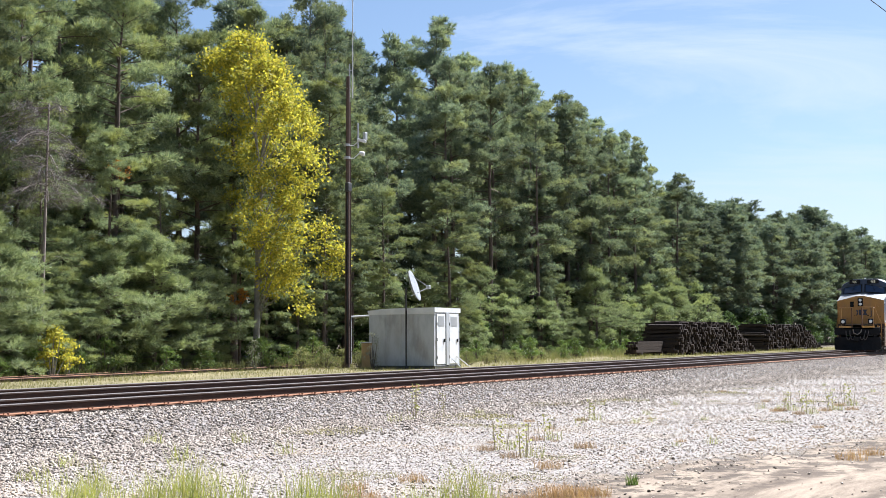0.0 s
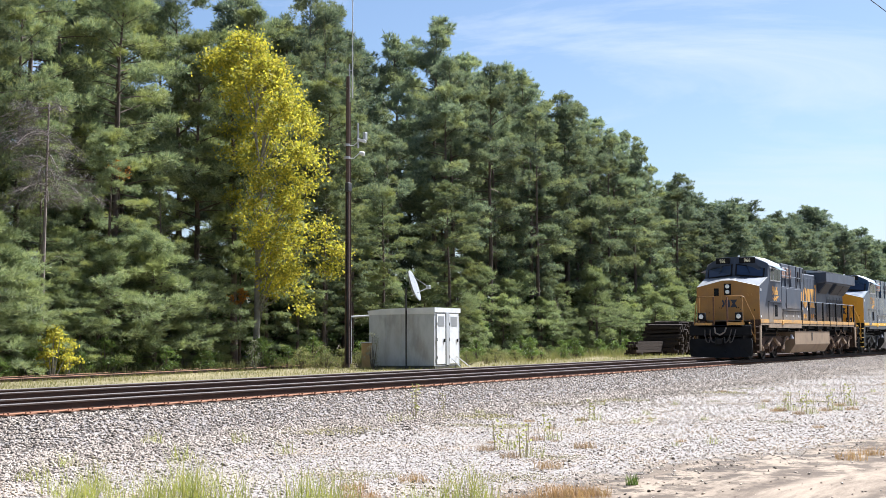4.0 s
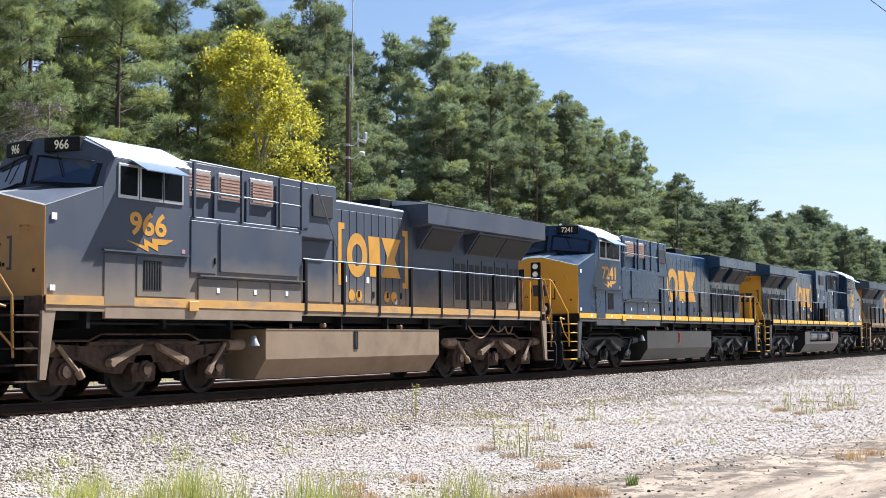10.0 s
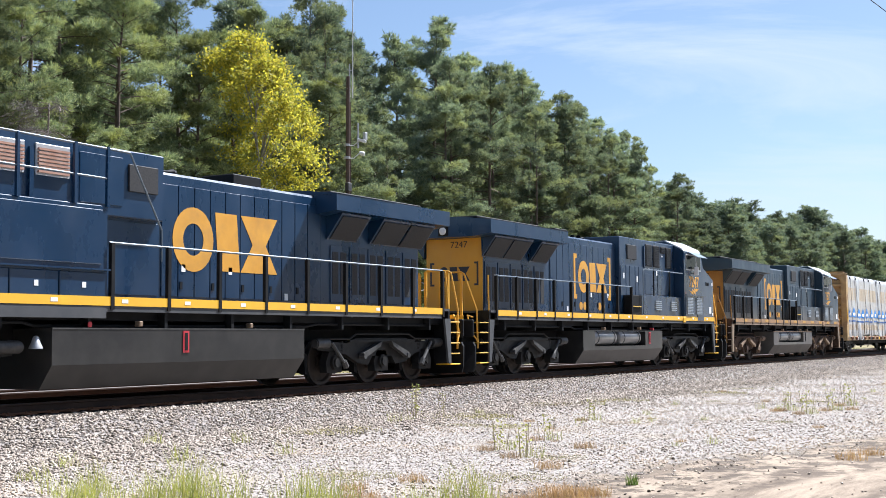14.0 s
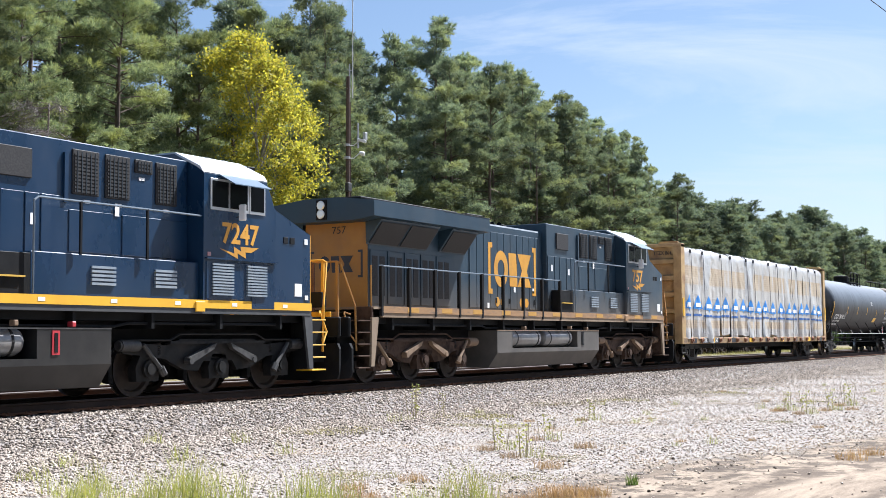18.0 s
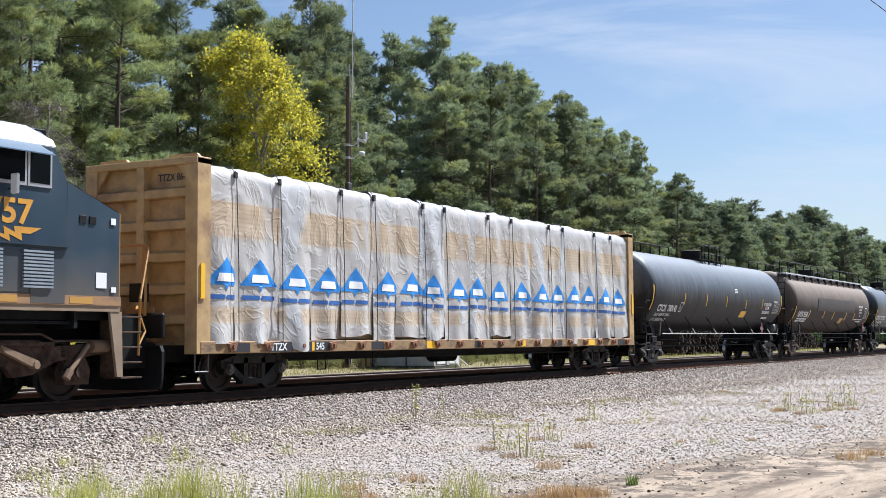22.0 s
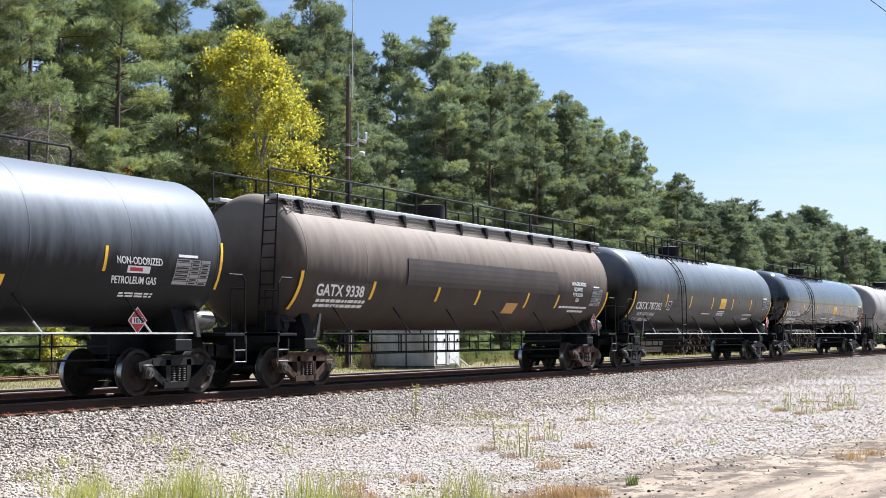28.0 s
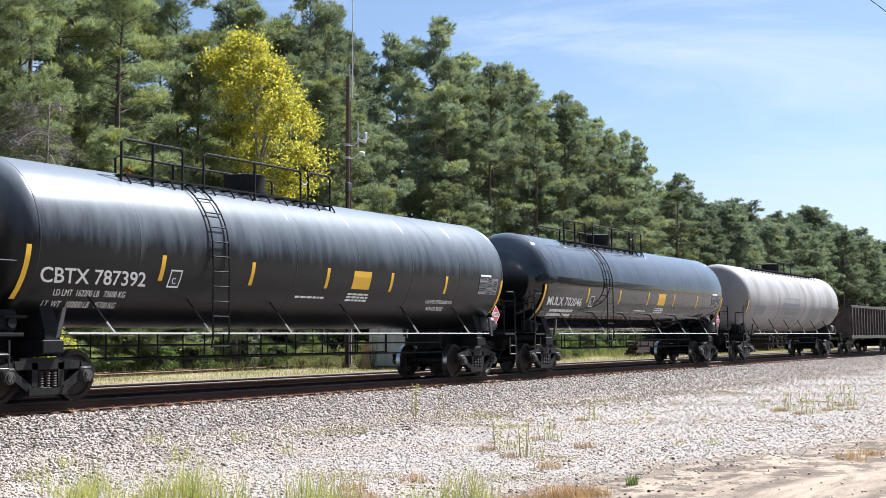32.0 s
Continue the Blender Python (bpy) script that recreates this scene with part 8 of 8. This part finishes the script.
weeds = [bush_meshes(86 + i, 1.3, 0.8, 44, 44, 0.055, M_WEEDS) for i in range(2)]
pale_weed = bush_meshes(89, 1.9, 0.6, 26, 30, 0.055, M_PALESEED)

# the top line of the woods, by the distance along the tracks
WOOD_X = [20, 50, 56, 62, 66, 72, 80, 84, 87, 92, 96, 100, 106, 113, 121, 127, 131, 139, 148, 159, 172, 190, 215, 228, 247, 262, 320, 520]
WOOD_H = [21.5, 20.9, 20.3, 21.4, 22.7, 23.4, 24.0, 24.3, 23.8, 24.4, 24.6, 23.2, 22.0, 21.7, 20.7, 19.0, 17.8, 18.4, 19.4, 18.1, 18.9, 18.9, 21.6, 20.4, 19.2, 18.5, 18.7, 20]


def edge_y(x):
    return float(np.interp(x, [20, 30, 60, 90, 150, 600], [17.8, 19.0, 22.3, 22.0, 24.0, 26.0]))


wood = random.Random(8)


def place_pines(x0, x1, step, rows, kinds, height, label, group, jitter=0.6, stout=1.0):
    x = x0
    while x < x1:
        for dy in rows:
            xx, yy = x + wood.uniform(-jitter, jitter) * step, edge_y(x) + dy + wood.uniform(-1.2, 1.2)
            h = float(np.interp(xx, WOOD_X, WOOD_H)) * wood.uniform(0.87, 1.0) * (0.86 if dy < 3 else 1.0) * (1 + 0.006 * dy)
            # a gap in the wood through which the sky shows
            if abs(xx - (58.7 + (yy - 19) * 1.57)) < 1.7:
                h = min(h, 12.4 + (yy - 19) * 0.32)
            k = wood.randrange(len(kinds))
            s = h / height
            t = plant("pine_tree", kinds[k], pose(xx, yy, float(ground_z(xx, yy)), 0, 0, wood.uniform(0, 360)), label, "tree", group)
            w = s * wood.uniform(0.9, 1.15) * stout
            t.scale = (w, w, s)
        x += step * wood.uniform(0.75, 1.25)


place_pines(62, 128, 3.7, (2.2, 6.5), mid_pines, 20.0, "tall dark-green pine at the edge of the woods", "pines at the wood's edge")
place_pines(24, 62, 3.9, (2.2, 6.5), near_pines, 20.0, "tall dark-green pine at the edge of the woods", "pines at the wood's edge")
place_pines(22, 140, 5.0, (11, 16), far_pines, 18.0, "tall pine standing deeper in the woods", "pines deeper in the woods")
# the wood's foot is thick with young growth
for i in range(34):
    xx = 25 + i * 0.85 + wood.uniform(-0.5, 0.5)
    if 46 < xx < 57:
        continue
    yy = edge_y(xx) - wood.uniform(-0.8, 0.9)
    s = wood.uniform(0.45, 0.95)
    t = plant("young_pine", young_pines[i % 3], pose(xx, yy, float(ground_z(xx, yy)), 0, 0, wood.uniform(0, 360)), "bushy light-green young pine at the wood's foot", "tree", "young pines")
    t.scale = (s * 1.35, s * 1.35, s)
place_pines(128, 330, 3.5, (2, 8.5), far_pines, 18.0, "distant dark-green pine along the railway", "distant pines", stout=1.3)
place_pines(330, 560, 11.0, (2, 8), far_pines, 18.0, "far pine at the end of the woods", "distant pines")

for i in range(46):
    xx = 25 + i * 2.3 + wood.uniform(-1, 1)
    yy = edge_y(xx) + wood.uniform(-0.6, 1.6)
    s = wood.uniform(0.40, 1.0) * (1.15 if xx > 72 else 1.0)
    if 44 < xx < 62:
        yy, s = yy + 2.5, s * 0.6
    t = plant("young_pine", young_pines[i % 3], pose(xx, yy, float(ground_z(xx, yy)), 0, 0, wood.uniform(0, 360)), "young green pine growing before the taller trees", "tree", "young pines")
    t.scale = (s * 1.15, s * 1.15, s)
for xx, yy, s in ((35.5, 19.9, 0.46), (39.0, 19.8, 0.5), (42.5, 20.0, 0.42), (50.8, 22.4, 0.36), (53.0, 22.4, 0.42), (55.4, 22.2, 0.38), (57.5, 22.0, 0.5), (60.3, 22.0, 0.42), (63.0, 21.6, 0.5), (70.0, 21.2, 0.55)):
    t = plant("pine_tree", near_pines[4 if xx < 60 else 0], pose(xx, yy, float(ground_z(xx, yy)), 0, 0, xx * 61), "half-grown pine with boughs down to the ground", "tree", "half-grown pines")
    t.scale = (s * 1.15, s * 1.15, s)
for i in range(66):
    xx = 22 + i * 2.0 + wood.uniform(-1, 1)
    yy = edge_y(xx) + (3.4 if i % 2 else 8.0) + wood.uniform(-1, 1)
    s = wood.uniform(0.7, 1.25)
    t = plant("undergrowth_bush", undergrowth[i % 3], pose(xx, yy, float(ground_z(xx, yy)), 0, 0, wood.uniform(0, 360)), "dense bush under the pines, its green darkened as if shaded", "bush", "undergrowth", ("branchwork", "foliage"))
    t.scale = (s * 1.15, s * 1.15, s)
for i in range(64):
    xx = 26 + i * 1.45 + wood.uniform(-0.7, 0.7)
    yy = edge_y(xx) - wood.uniform(0.8, 3.0) - (4.5 if 52 < xx < 80 and i % 2 else 0)
    s = wood.uniform(0.45, 1.0)
    t = plant("shrub", shrubs[i % 3], pose(xx, yy, float(ground_z(xx, yy)), 0, 0, wood.uniform(0, 360)), "low weedy green shrub at the forest edge", "bush", "weedy shrubs", ("branchwork", "foliage"))
    t.scale = (s, s, s)
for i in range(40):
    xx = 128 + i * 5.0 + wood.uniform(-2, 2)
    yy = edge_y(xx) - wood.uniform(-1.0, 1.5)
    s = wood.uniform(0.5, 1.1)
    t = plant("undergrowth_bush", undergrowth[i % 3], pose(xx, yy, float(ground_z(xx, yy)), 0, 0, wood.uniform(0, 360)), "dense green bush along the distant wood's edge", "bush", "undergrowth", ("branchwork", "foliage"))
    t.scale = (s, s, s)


for xx, yy, s in ((49.0, 15.9, 0.55), (49.9, 15.6, 0.7), (50.6, 15.1, 0.6), (48.6, 17.0, 0.75), (47.6, 18.0, 0.6), (50.2, 14.6, 0.5), (46.3, 18.2, 0.45), (49.6, 16.6, 0.8), (54.6, 12.2, 0.5), (57.3, 13.0, 0.55), (60.5, 13.6, 0.45), (63.4, 14.6, 0.6), (67.0, 15.2, 0.5), (71.5, 15.6, 0.6), (75.5, 16.0, 0.55)):
    t = plant("shrub", weeds[int(xx) % 2], pose(xx, yy, float(ground_z(xx, yy)), 0, 0, xx * 77), "rank olive-green weeds on the verge", "bush", "verge weeds", ("branchwork", "foliage"))
    t.scale = (s * 1.3, s * 1.3, s)
for xx, yy, s in ((48.9, 13.3, 0.85), (45.0, 16.9, 0.7)):
    t = plant("flowering_weed", pale_weed, pose(xx, yy, float(ground_z(xx, yy)), 0, 0, xx * 31), "tall weed with pale seed heads", "bush", "flowering weeds", ("branchwork", "foliage"))
    t.scale = (s, s, s)


# unseen woods across the lot, behind the camera's stand, added to darken reflections and close the place
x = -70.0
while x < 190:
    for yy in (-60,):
        t = plant("pine_tree", far_pines[wood.randrange(3)], pose(x + wood.uniform(-2, 2), yy + wood.uniform(-2, 2), -0.95, 0, 0, wood.uniform(0, 360)), "unseen tall pine added across the lot", "tree", "pines across the lot")
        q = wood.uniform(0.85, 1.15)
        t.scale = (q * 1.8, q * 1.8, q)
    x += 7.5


# the yellow broadleaf tree, its crown leaning out towards the light
def yellow_tree():
    rng = np.random.default_rng(5)
    right = Vector((0.496, -0.868, 0))
    def drift(z):
        return float(np.interp(z, [0, 2.5, 3.9, 5.3, 6.7, 8.0, 9.4, 10.8, 12.1, 13.5, 14.9, 15.9], [0.6, 2.0, 1.3, 0.9, 0.6, 0.5, 0.9, 1.0, 0.3, -0.3, -0.7, -0.4]))
    def girth(z):
        return float(np.interp(z, [2.3, 3.9, 5.3, 6.7, 8.0, 9.4, 10.8, 12.1, 13.5, 14.9, 15.8], [0.9, 1.3, 1.4, 1.7, 2.0, 2.6, 2.75, 2.4, 2.15, 1.6, 0.5]))
    tr = Soup()
    spine = [Vector((0.02 * z * math.sin(z), 0.1 * math.sin(z * 0.7), z)) + right * 0.22 * drift(z) * (z / 16) for z in np.linspace(-0.2, 15, 12)]
    for i in range(11):
        tr.rod(spine[i], spine[i + 1], 0.17 * (1 - i / 12.5), 7, 0.17 * (1 - (i + 1) / 12.5))
    pts = []
    for i in range(215):
        z = 2.3 + 13.5 * rng.random() ** 0.60
        a, q = rng.uniform(0, 6.28), rng.uniform(0.25, 1.0) ** 0.5
        c = right * drift(z) + Vector((math.cos(a), math.sin(a), 0)) * girth(z) * q * rng.uniform(0.75, 1.05)
        if i > 203:
            # one low bough reaches out by itself
            z = 4.5 + 2.4 * rng.random()
            c = right * rng.uniform(3.0, 4.3) + Vector((0, rng.uniform(-0.6, 0.6), 0))
        c.z = z
        if i % 4 == 0:
            b = spine[max(0, min(10, int((z - 1.6) / 15 * 11)))]
            m = b.lerp(c, 0.6) + Vector((0, 0, 0.3))
            tr.rod(b, m, 0.035, 4, 0.02).rod(m, c, 0.02, 4, 0.006)
        n = int(rng.integers(60, 210))
        pts.append(np.array(c)[None] + rng.normal(0, 1, (n, 3)) * np.array([0.27, 0.27, 0.20]))
    v, f = leaves(rng, np.concatenate(pts), 0.145, 0.3)
    return tr.mesh("trunk", M_PALEBARK, 60), fast_mesh("crown", v, f, M_YELLOW)


plant("yellow_tree", yellow_tree(), pose(48.6, 19.6, -0.25), "broadleaf tree with olive-yellow autumn leaves before the pines", "tree", "")

# yellow and rusty saplings
sap = bush_meshes(91, 1.9, 0.7, 34, 34, 0.12, M_YELLOW, M_PALEBARK)
for xx, yy, s in ((33.7, 17.3, 1.0), (34.7, 17.6, 0.75), (37.5, 18.6, 0.45)):
    t = plant("yellow_sapling", sap, pose(xx, yy, -0.25, 0, 0, xx * 40), "small sapling with yellow-green leaves", "bush", "yellow saplings", ("branchwork", "foliage"))
    t.scale = (s, s, s)
rust = bush_meshes(92, 0.9, 0.5, 12, 26, 0.11, M_RUSTLEAF)
for xx, yy, z in ((38.6, 20.6, 4.4), (40.6, 20.8, 7.9), (47.8, 20.0, 2.6), (36.0, 20.0, 2.1)):
    plant("rusty_branch", rust, pose(xx, yy, z, 0, 0, xx * 70), "spray of rust-brown dead leaves among the pines", "branch", "rusty sprays", ("branchwork", "foliage"))


# bare grey brush hanging at the edge of the woods
def dead_tree(seed, h, reach):
    rng = np.random.default_rng(seed)
    tr = Soup().rod((0, 0, -0.2), (0.2, 0.1, h), 0.10, 6, 0.03)
    pts, dirs = [], []
    for i in range(46):
        z = h * rng.uniform(0.62, 1.0)
        yaw = rng.uniform(0, 6.28)
        ln = limb_points(rng, (0.2 * z / h, 0.1 * z / h, z), yaw, rng.uniform(-0.1, 0.3), reach * rng.uniform(0.4, 1), rng.uniform(0.2, 0.6), 7)
        for a, b in zip(ln[:-1], ln[1:]):
            tr.rod(a, b, 0.018, 4, 0.012)
        tt = rng.uniform(0.25, 1, 16)
        pts.append(np.stack([np.interp(tt, np.linspace(0, 1, 7), ln[:, j]) for j in range(3)], 1) + rng.normal(0, 0.14, (16, 3)))
        dirs.append(np.tile(np.array([[math.cos(yaw), math.sin(yaw), -0.4]]), (16, 1)))
    v, f = tufts(rng, np.concatenate(pts), np.concatenate(dirs), 8, 0.32, 0.016, 0.9)
    return tr.mesh("trunk", M_DEADBARK, 60), fast_mesh("brush", v, f, M_DEAD)


dead = dead_tree(4, 10.5, 2.3)
for xx, yy, s in ((34.3, 18.6, 0.98),):
    t = plant("dead_tree", dead, pose(xx, yy, -0.25, 0, 0, xx * 50), "bare grey-brown dead tree with tangled twigs", "tree", "dead trees", ("trunk", "brush"))
    t.scale = (s, s, s)


# ---- grass ----
def grass_patch(rng, x, y, h, lean, width):
    n = len(x)
    a = rng.uniform(0, 6.28, n)
    z = ground_z(x, y)
    d = np.stack([np.cos(a), np.sin(a)], 1) * (lean * h * rng.uniform(0.2, 1.0, n))[:, None]
    sx, sy = -np.sin(a) * width / 2, np.cos(a) * width / 2
    p0, p1 = np.stack([x - sx, y - sy, z - 0.02], 1), np.stack([x + sx, y + sy, z - 0.02], 1)
    m0 = np.stack([x + d[:, 0] * 0.35 - sx * 0.7, y + d[:, 1] * 0.35 - sy * 0.7, z + h * 0.6], 1)
    m1 = np.stack([x + d[:, 0] * 0.35 + sx * 0.7, y + d[:, 1] * 0.35 + sy * 0.7, z + h * 0.6], 1)
    tp = np.stack([x + d[:, 0], y + d[:, 1], z + h], 1)
    v = np.stack([p0, p1, m1, m0, tp], 1).reshape(-1, 3)
    k = 5 * np.arange(n)[:, None]
    f = np.concatenate([k + np.array([[0, 1, 2]]), k + np.array([[0, 2, 3]]), k + np.array([[3, 2, 4]])], 1).reshape(-1, 3)
    return v, f


rng = np.random.default_rng(14)
n = 64000
gx_ = 24 + 116 * rng.random(n) ** 1.3
edge_ = np.interp(gx_, [20, 30, 60, 90, 150, 600], [17.8, 19.0, 22.3, 22.0, 24.0, 26.0])
gy_ = 6.3 + (edge_ - 6.0) * rng.random(n) ** 0.9
keep = np.sin(gx_ * 0.8 + np.sin(gy_ * 1.1) * 2) + np.sin(gy_ * 0.9 - gx_ * 0.35) + rng.normal(0, 0.8, n) > -0.9
gx_, gy_ = gx_[keep], gy_[keep]
hh = rng.uniform(0.05, 0.19, len(gx_)) * np.interp(gy_, [6, 9, 14, 22], [0.6, 0.9, 1.1, 1.5]) * np.interp(gx_, [24, 40, 60], [0.55, 0.7, 1.3])
v, f = grass_patch(rng, gx_, gy_, hh, 0.8, 0.013)
tagged(new("verge_grass", fast_mesh("verge_grass", v, f, M_GRASS)), "dry yellow-green grass on the verge beyond the tracks", "grass", kind="stuff")
n = 9000
gx_ = 26 + 90 * rng.random(n) ** 1.2
gy_ = np.interp(gx_, [20, 30, 60, 90, 150], [17.8, 19.0, 22.3, 22.0, 24.0]) - rng.uniform(0, 5, n) * np.interp(gx_, [26, 45, 55, 90], [0.3, 0.6, 1.5, 1.2])
v, f = grass_patch(rng, gx_, gy_, rng.uniform(0.15, 0.62, n) * np.interp(gx_, [26, 44, 56], [0.5, 0.8, 1.1]), 0.8, 0.020)
tagged(new("tall_weeds", fast_mesh("tall_weeds", v, f, M_WEEDS)), "tall olive-green weeds along the forest edge", "weeds", kind="stuff")


def tuft_mesh(seed, count, spread, h, width, lean, mat):
    r = np.random.default_rng(seed)
    a, q = r.uniform(0, 6.28, count), spread * r.random(count) ** 0.7
    x, y = q * np.cos(a), q * np.sin(a)
    vv, ff = grass_patch(r, x, y, h * r.uniform(0.35, 1.0, count), lean, width)
    vv = vv.copy()
    vv[:, 2] -= np.repeat(ground_z(x, y), 5)
    return fast_mesh("tuft", vv, ff, mat)


def stalk_mesh(seed, h):
    """One weed: four thin stalks and the leaves along them."""
    r = np.random.default_rng(seed)
    out = []
    for i in range(4):
        a, q = r.uniform(0, 6.28), r.uniform(0.02, 0.12)
        s = Soup().rod((q * math.cos(a), q * math.sin(a), -0.03), (q * 1.6 * math.cos(a), q * 1.6 * math.sin(a), h * r.uniform(0.6, 1)), 0.006, 5, 0.003)
        out.append(s.mesh("stalk", M_DRYSTEM))
    pts = np.stack([r.normal(0, 0.06, 46), r.normal(0, 0.06, 46), h * r.uniform(0.15, 1.0, 46)], 1)
    v2, f2 = leaves(r, pts, 0.042)
    return out + [fast_mesh("foliage", v2, f2, M_GREENGRASS)]


TUFTS = {"tuft": tuft_mesh(1, 34, 0.20, 0.26, 0.007, 1.1, M_GREENGRASS), "patch": tuft_mesh(2, 800, 1.0, 0.075, 0.014, 1.2, M_MAT), "dry": tuft_mesh(3, 150, 0.20, 0.15, 0.005, 1.3, M_DRYTUFT),
         "green": tuft_mesh(4, 60, 0.07, 0.13, 0.012, 0.7, M_BROAD), "lush": tuft_mesh(5, 42, 0.26, 0.60, 0.008, 1.2, M_GREENGRASS)}
TUFT_LABEL = {"tuft": "small green grass tuft in the gravel", "patch": "flat patch of short yellowish grass in the gravel", "dry": "reddish dry grass tuft on the lot",
              "green": "tiny dark green weed on sandy soil", "lush": "lush pale-green tall grass clump at the lot's edge", "weed": "spindly green weed growing from gravel", "stalk": "tall thin brown weed stalk in ballast"}
stalks = [stalk_mesh(6, 0.62), stalk_mesh(7, 0.45)]
spot = random.Random(2)


def put_weed(kind, x, y, s=1.0):
    m = pose(x, y, float(ground_z(x, y)), 0, 0, spot.uniform(0, 360))
    if kind in ("weed", "stalk"):
        t = plant("weed", stalks[0 if kind == "stalk" else 1], m, TUFT_LABEL[kind], "weed", "weeds on the lot", ("stalk", "stalk", "stalk", "stalk", "foliage"))
    else:
        t = tagged(new("grass_tuft", TUFTS[kind]), TUFT_LABEL[kind], "grass", "grass on the lot", "stuff")
        t.matrix_basis = m
    t.scale = (s, s, s * (0.6 if kind == "patch" else 1))


for kind, x, y in (("stalk", 23.2, -4.4), ("stalk", 24.7, -4.2), ("tuft", 16.7, -5.0), ("tuft", 15.9, -3.8), ("tuft", 15.2, -7.0), ("weed", 17.1, -9.5), ("weed", 16.1, -10.4), ("weed", 19.8, -9.0), ("weed", 24.7, -7.7), ("patch", 32.5, -5.1), ("patch", 29.3, -4.8), ("patch", 38.3, -6.0), ("weed", 29.1, -10.6), ("weed", 28.4, -11.2), ("weed", 29.5, -11.5), ("weed", 31.0, -11.5), ("dry", 13.0, -10.5), ("dry", 15.0, -11.3), ("dry", 18.0, -10.5), ("dry", 11.9, -10.4), ("dry", 18.0, -14.4), ("dry", 18.9, -14.5), ("green", 13.8, -12.9), ("tuft", 11.1, -6.2), ("tuft", 12.6, -5.3), ("patch", 24.3, -4.9), ("patch", 19.7, -4.5), ("tuft", 13.8, -6.3), ("tuft", 22.1, -4.6)):
    put_weed(kind, x, y, spot.uniform(0.8, 1.2))
    if kind == "weed":
        put_weed("tuft", x + 0.1, y - 0.1, 0.9)
        put_weed("dry", x - 0.15, y + 0.12, 0.8)
# along the near edge of the lot tall thin grass grows in loose clumps, dry tussocks among it
for x0, y0, kind, count, spread in ((9.62, -9.27, "lush", 10, 0.34), (10.04, -9.63, "lush", 8, 0.30), (10.1, -8.2, "lush", 6, 0.35), (10.45, -10.92, "lush", 7, 0.24), (11.13, -11.00, "dry", 3, 0.20), (11.50, -12.05, "lush", 6, 0.22), (12.09, -12.71, "dry", 7, 0.35), (9.99, -10.45, "tuft", 3, 0.30), (10.83, -11.66, "tuft", 3, 0.20), (9.82, -8.21, "tuft", 2, 0.30)):
    for i in range(count):
        put_weed(kind, x0 + spot.gauss(0, spread), y0 + spot.gauss(0, spread), spot.uniform(0.5, 1.0))
for i in range(40):
    put_weed(spot.choice(["tuft", "tuft", "dry", "patch"]), spot.uniform(13, 48), spot.uniform(-12.0, -4.0), spot.uniform(0.3, 0.7))
for i in range(16):
    put_weed(spot.choice(["dry", "dry", "tuft"]), spot.uniform(17, 36), spot.uniform(-12.5, -6.0), spot.uniform(0.35, 0.8))
for i in range(5):
    put_weed("dry", 12.3 + spot.uniform(0, 1.2), -12.9 + spot.uniform(0, 0.6), spot.uniform(0.9, 1.4))


# ---- what moves ----
def run(t):
    """How far the train has come since t = 9 s."""
    return float(np.interp(t, RUN_T, RUN_S))


RUN_T = [0.0, 3.0, 5.5, 7.0, 8.0, 9.0, 10.0, 11.0, 12.0, 13.0, 14.5, 16.5, 18.0, 19.0, 20.5, 22.0, 23.5, 25.0, 27.5, 29.0, 30.5, 32.0]
RUN_S = [-64.92, -43.26, -25.2, -14.4, -7.2, 0.0, 7.22, 14.41, 21.54, 28.62, 39.31, 53.64, 64.39, 71.55, 82.25, 92.94, 103.58, 114.17, 131.73, 142.2, 152.64, 163.19]


def motions():
    times = sorted(set([0.0, 1.0, 2.0, 3.0, 4.5] + [float(t) for t in RUN_T]))
    for ob, x, turned in TRAIN:
        walk(ob, [(t, pose(x - run(t), 0, 0, 0, 0, 180 if turned else 0)) for t in times])
    # wheels of one size share one turning movement; the far-side ones turn the other way in their own space
    for radius, group in WHEELSETS.items():
        for turned in (False, True):
            sets = [w for w, k in group if k == turned]
            if not sets:
                continue
            rows, t = [], 0.0
            step = radius * radians(75) / 7.6
            while t < 32.0:
                rows.append((t, pose(0, 0, 0, 0, (1 if turned else -1) * math.degrees(run(t) / radius), 0)))
                t += round(step * FPS) / FPS
            rows.append((32.0, pose(0, 0, 0, 0, (1 if turned else -1) * math.degrees(run(32.0) / radius), 0)))
            walk(sets[0], rows)
            keys = sets[0].animation_data
            for w in sets[1:]:
                w.rotation_mode = "QUATERNION"
                own = w.animation_data_create()
                own.action, own.action_slot = keys.action, keys.action_slot


motions()
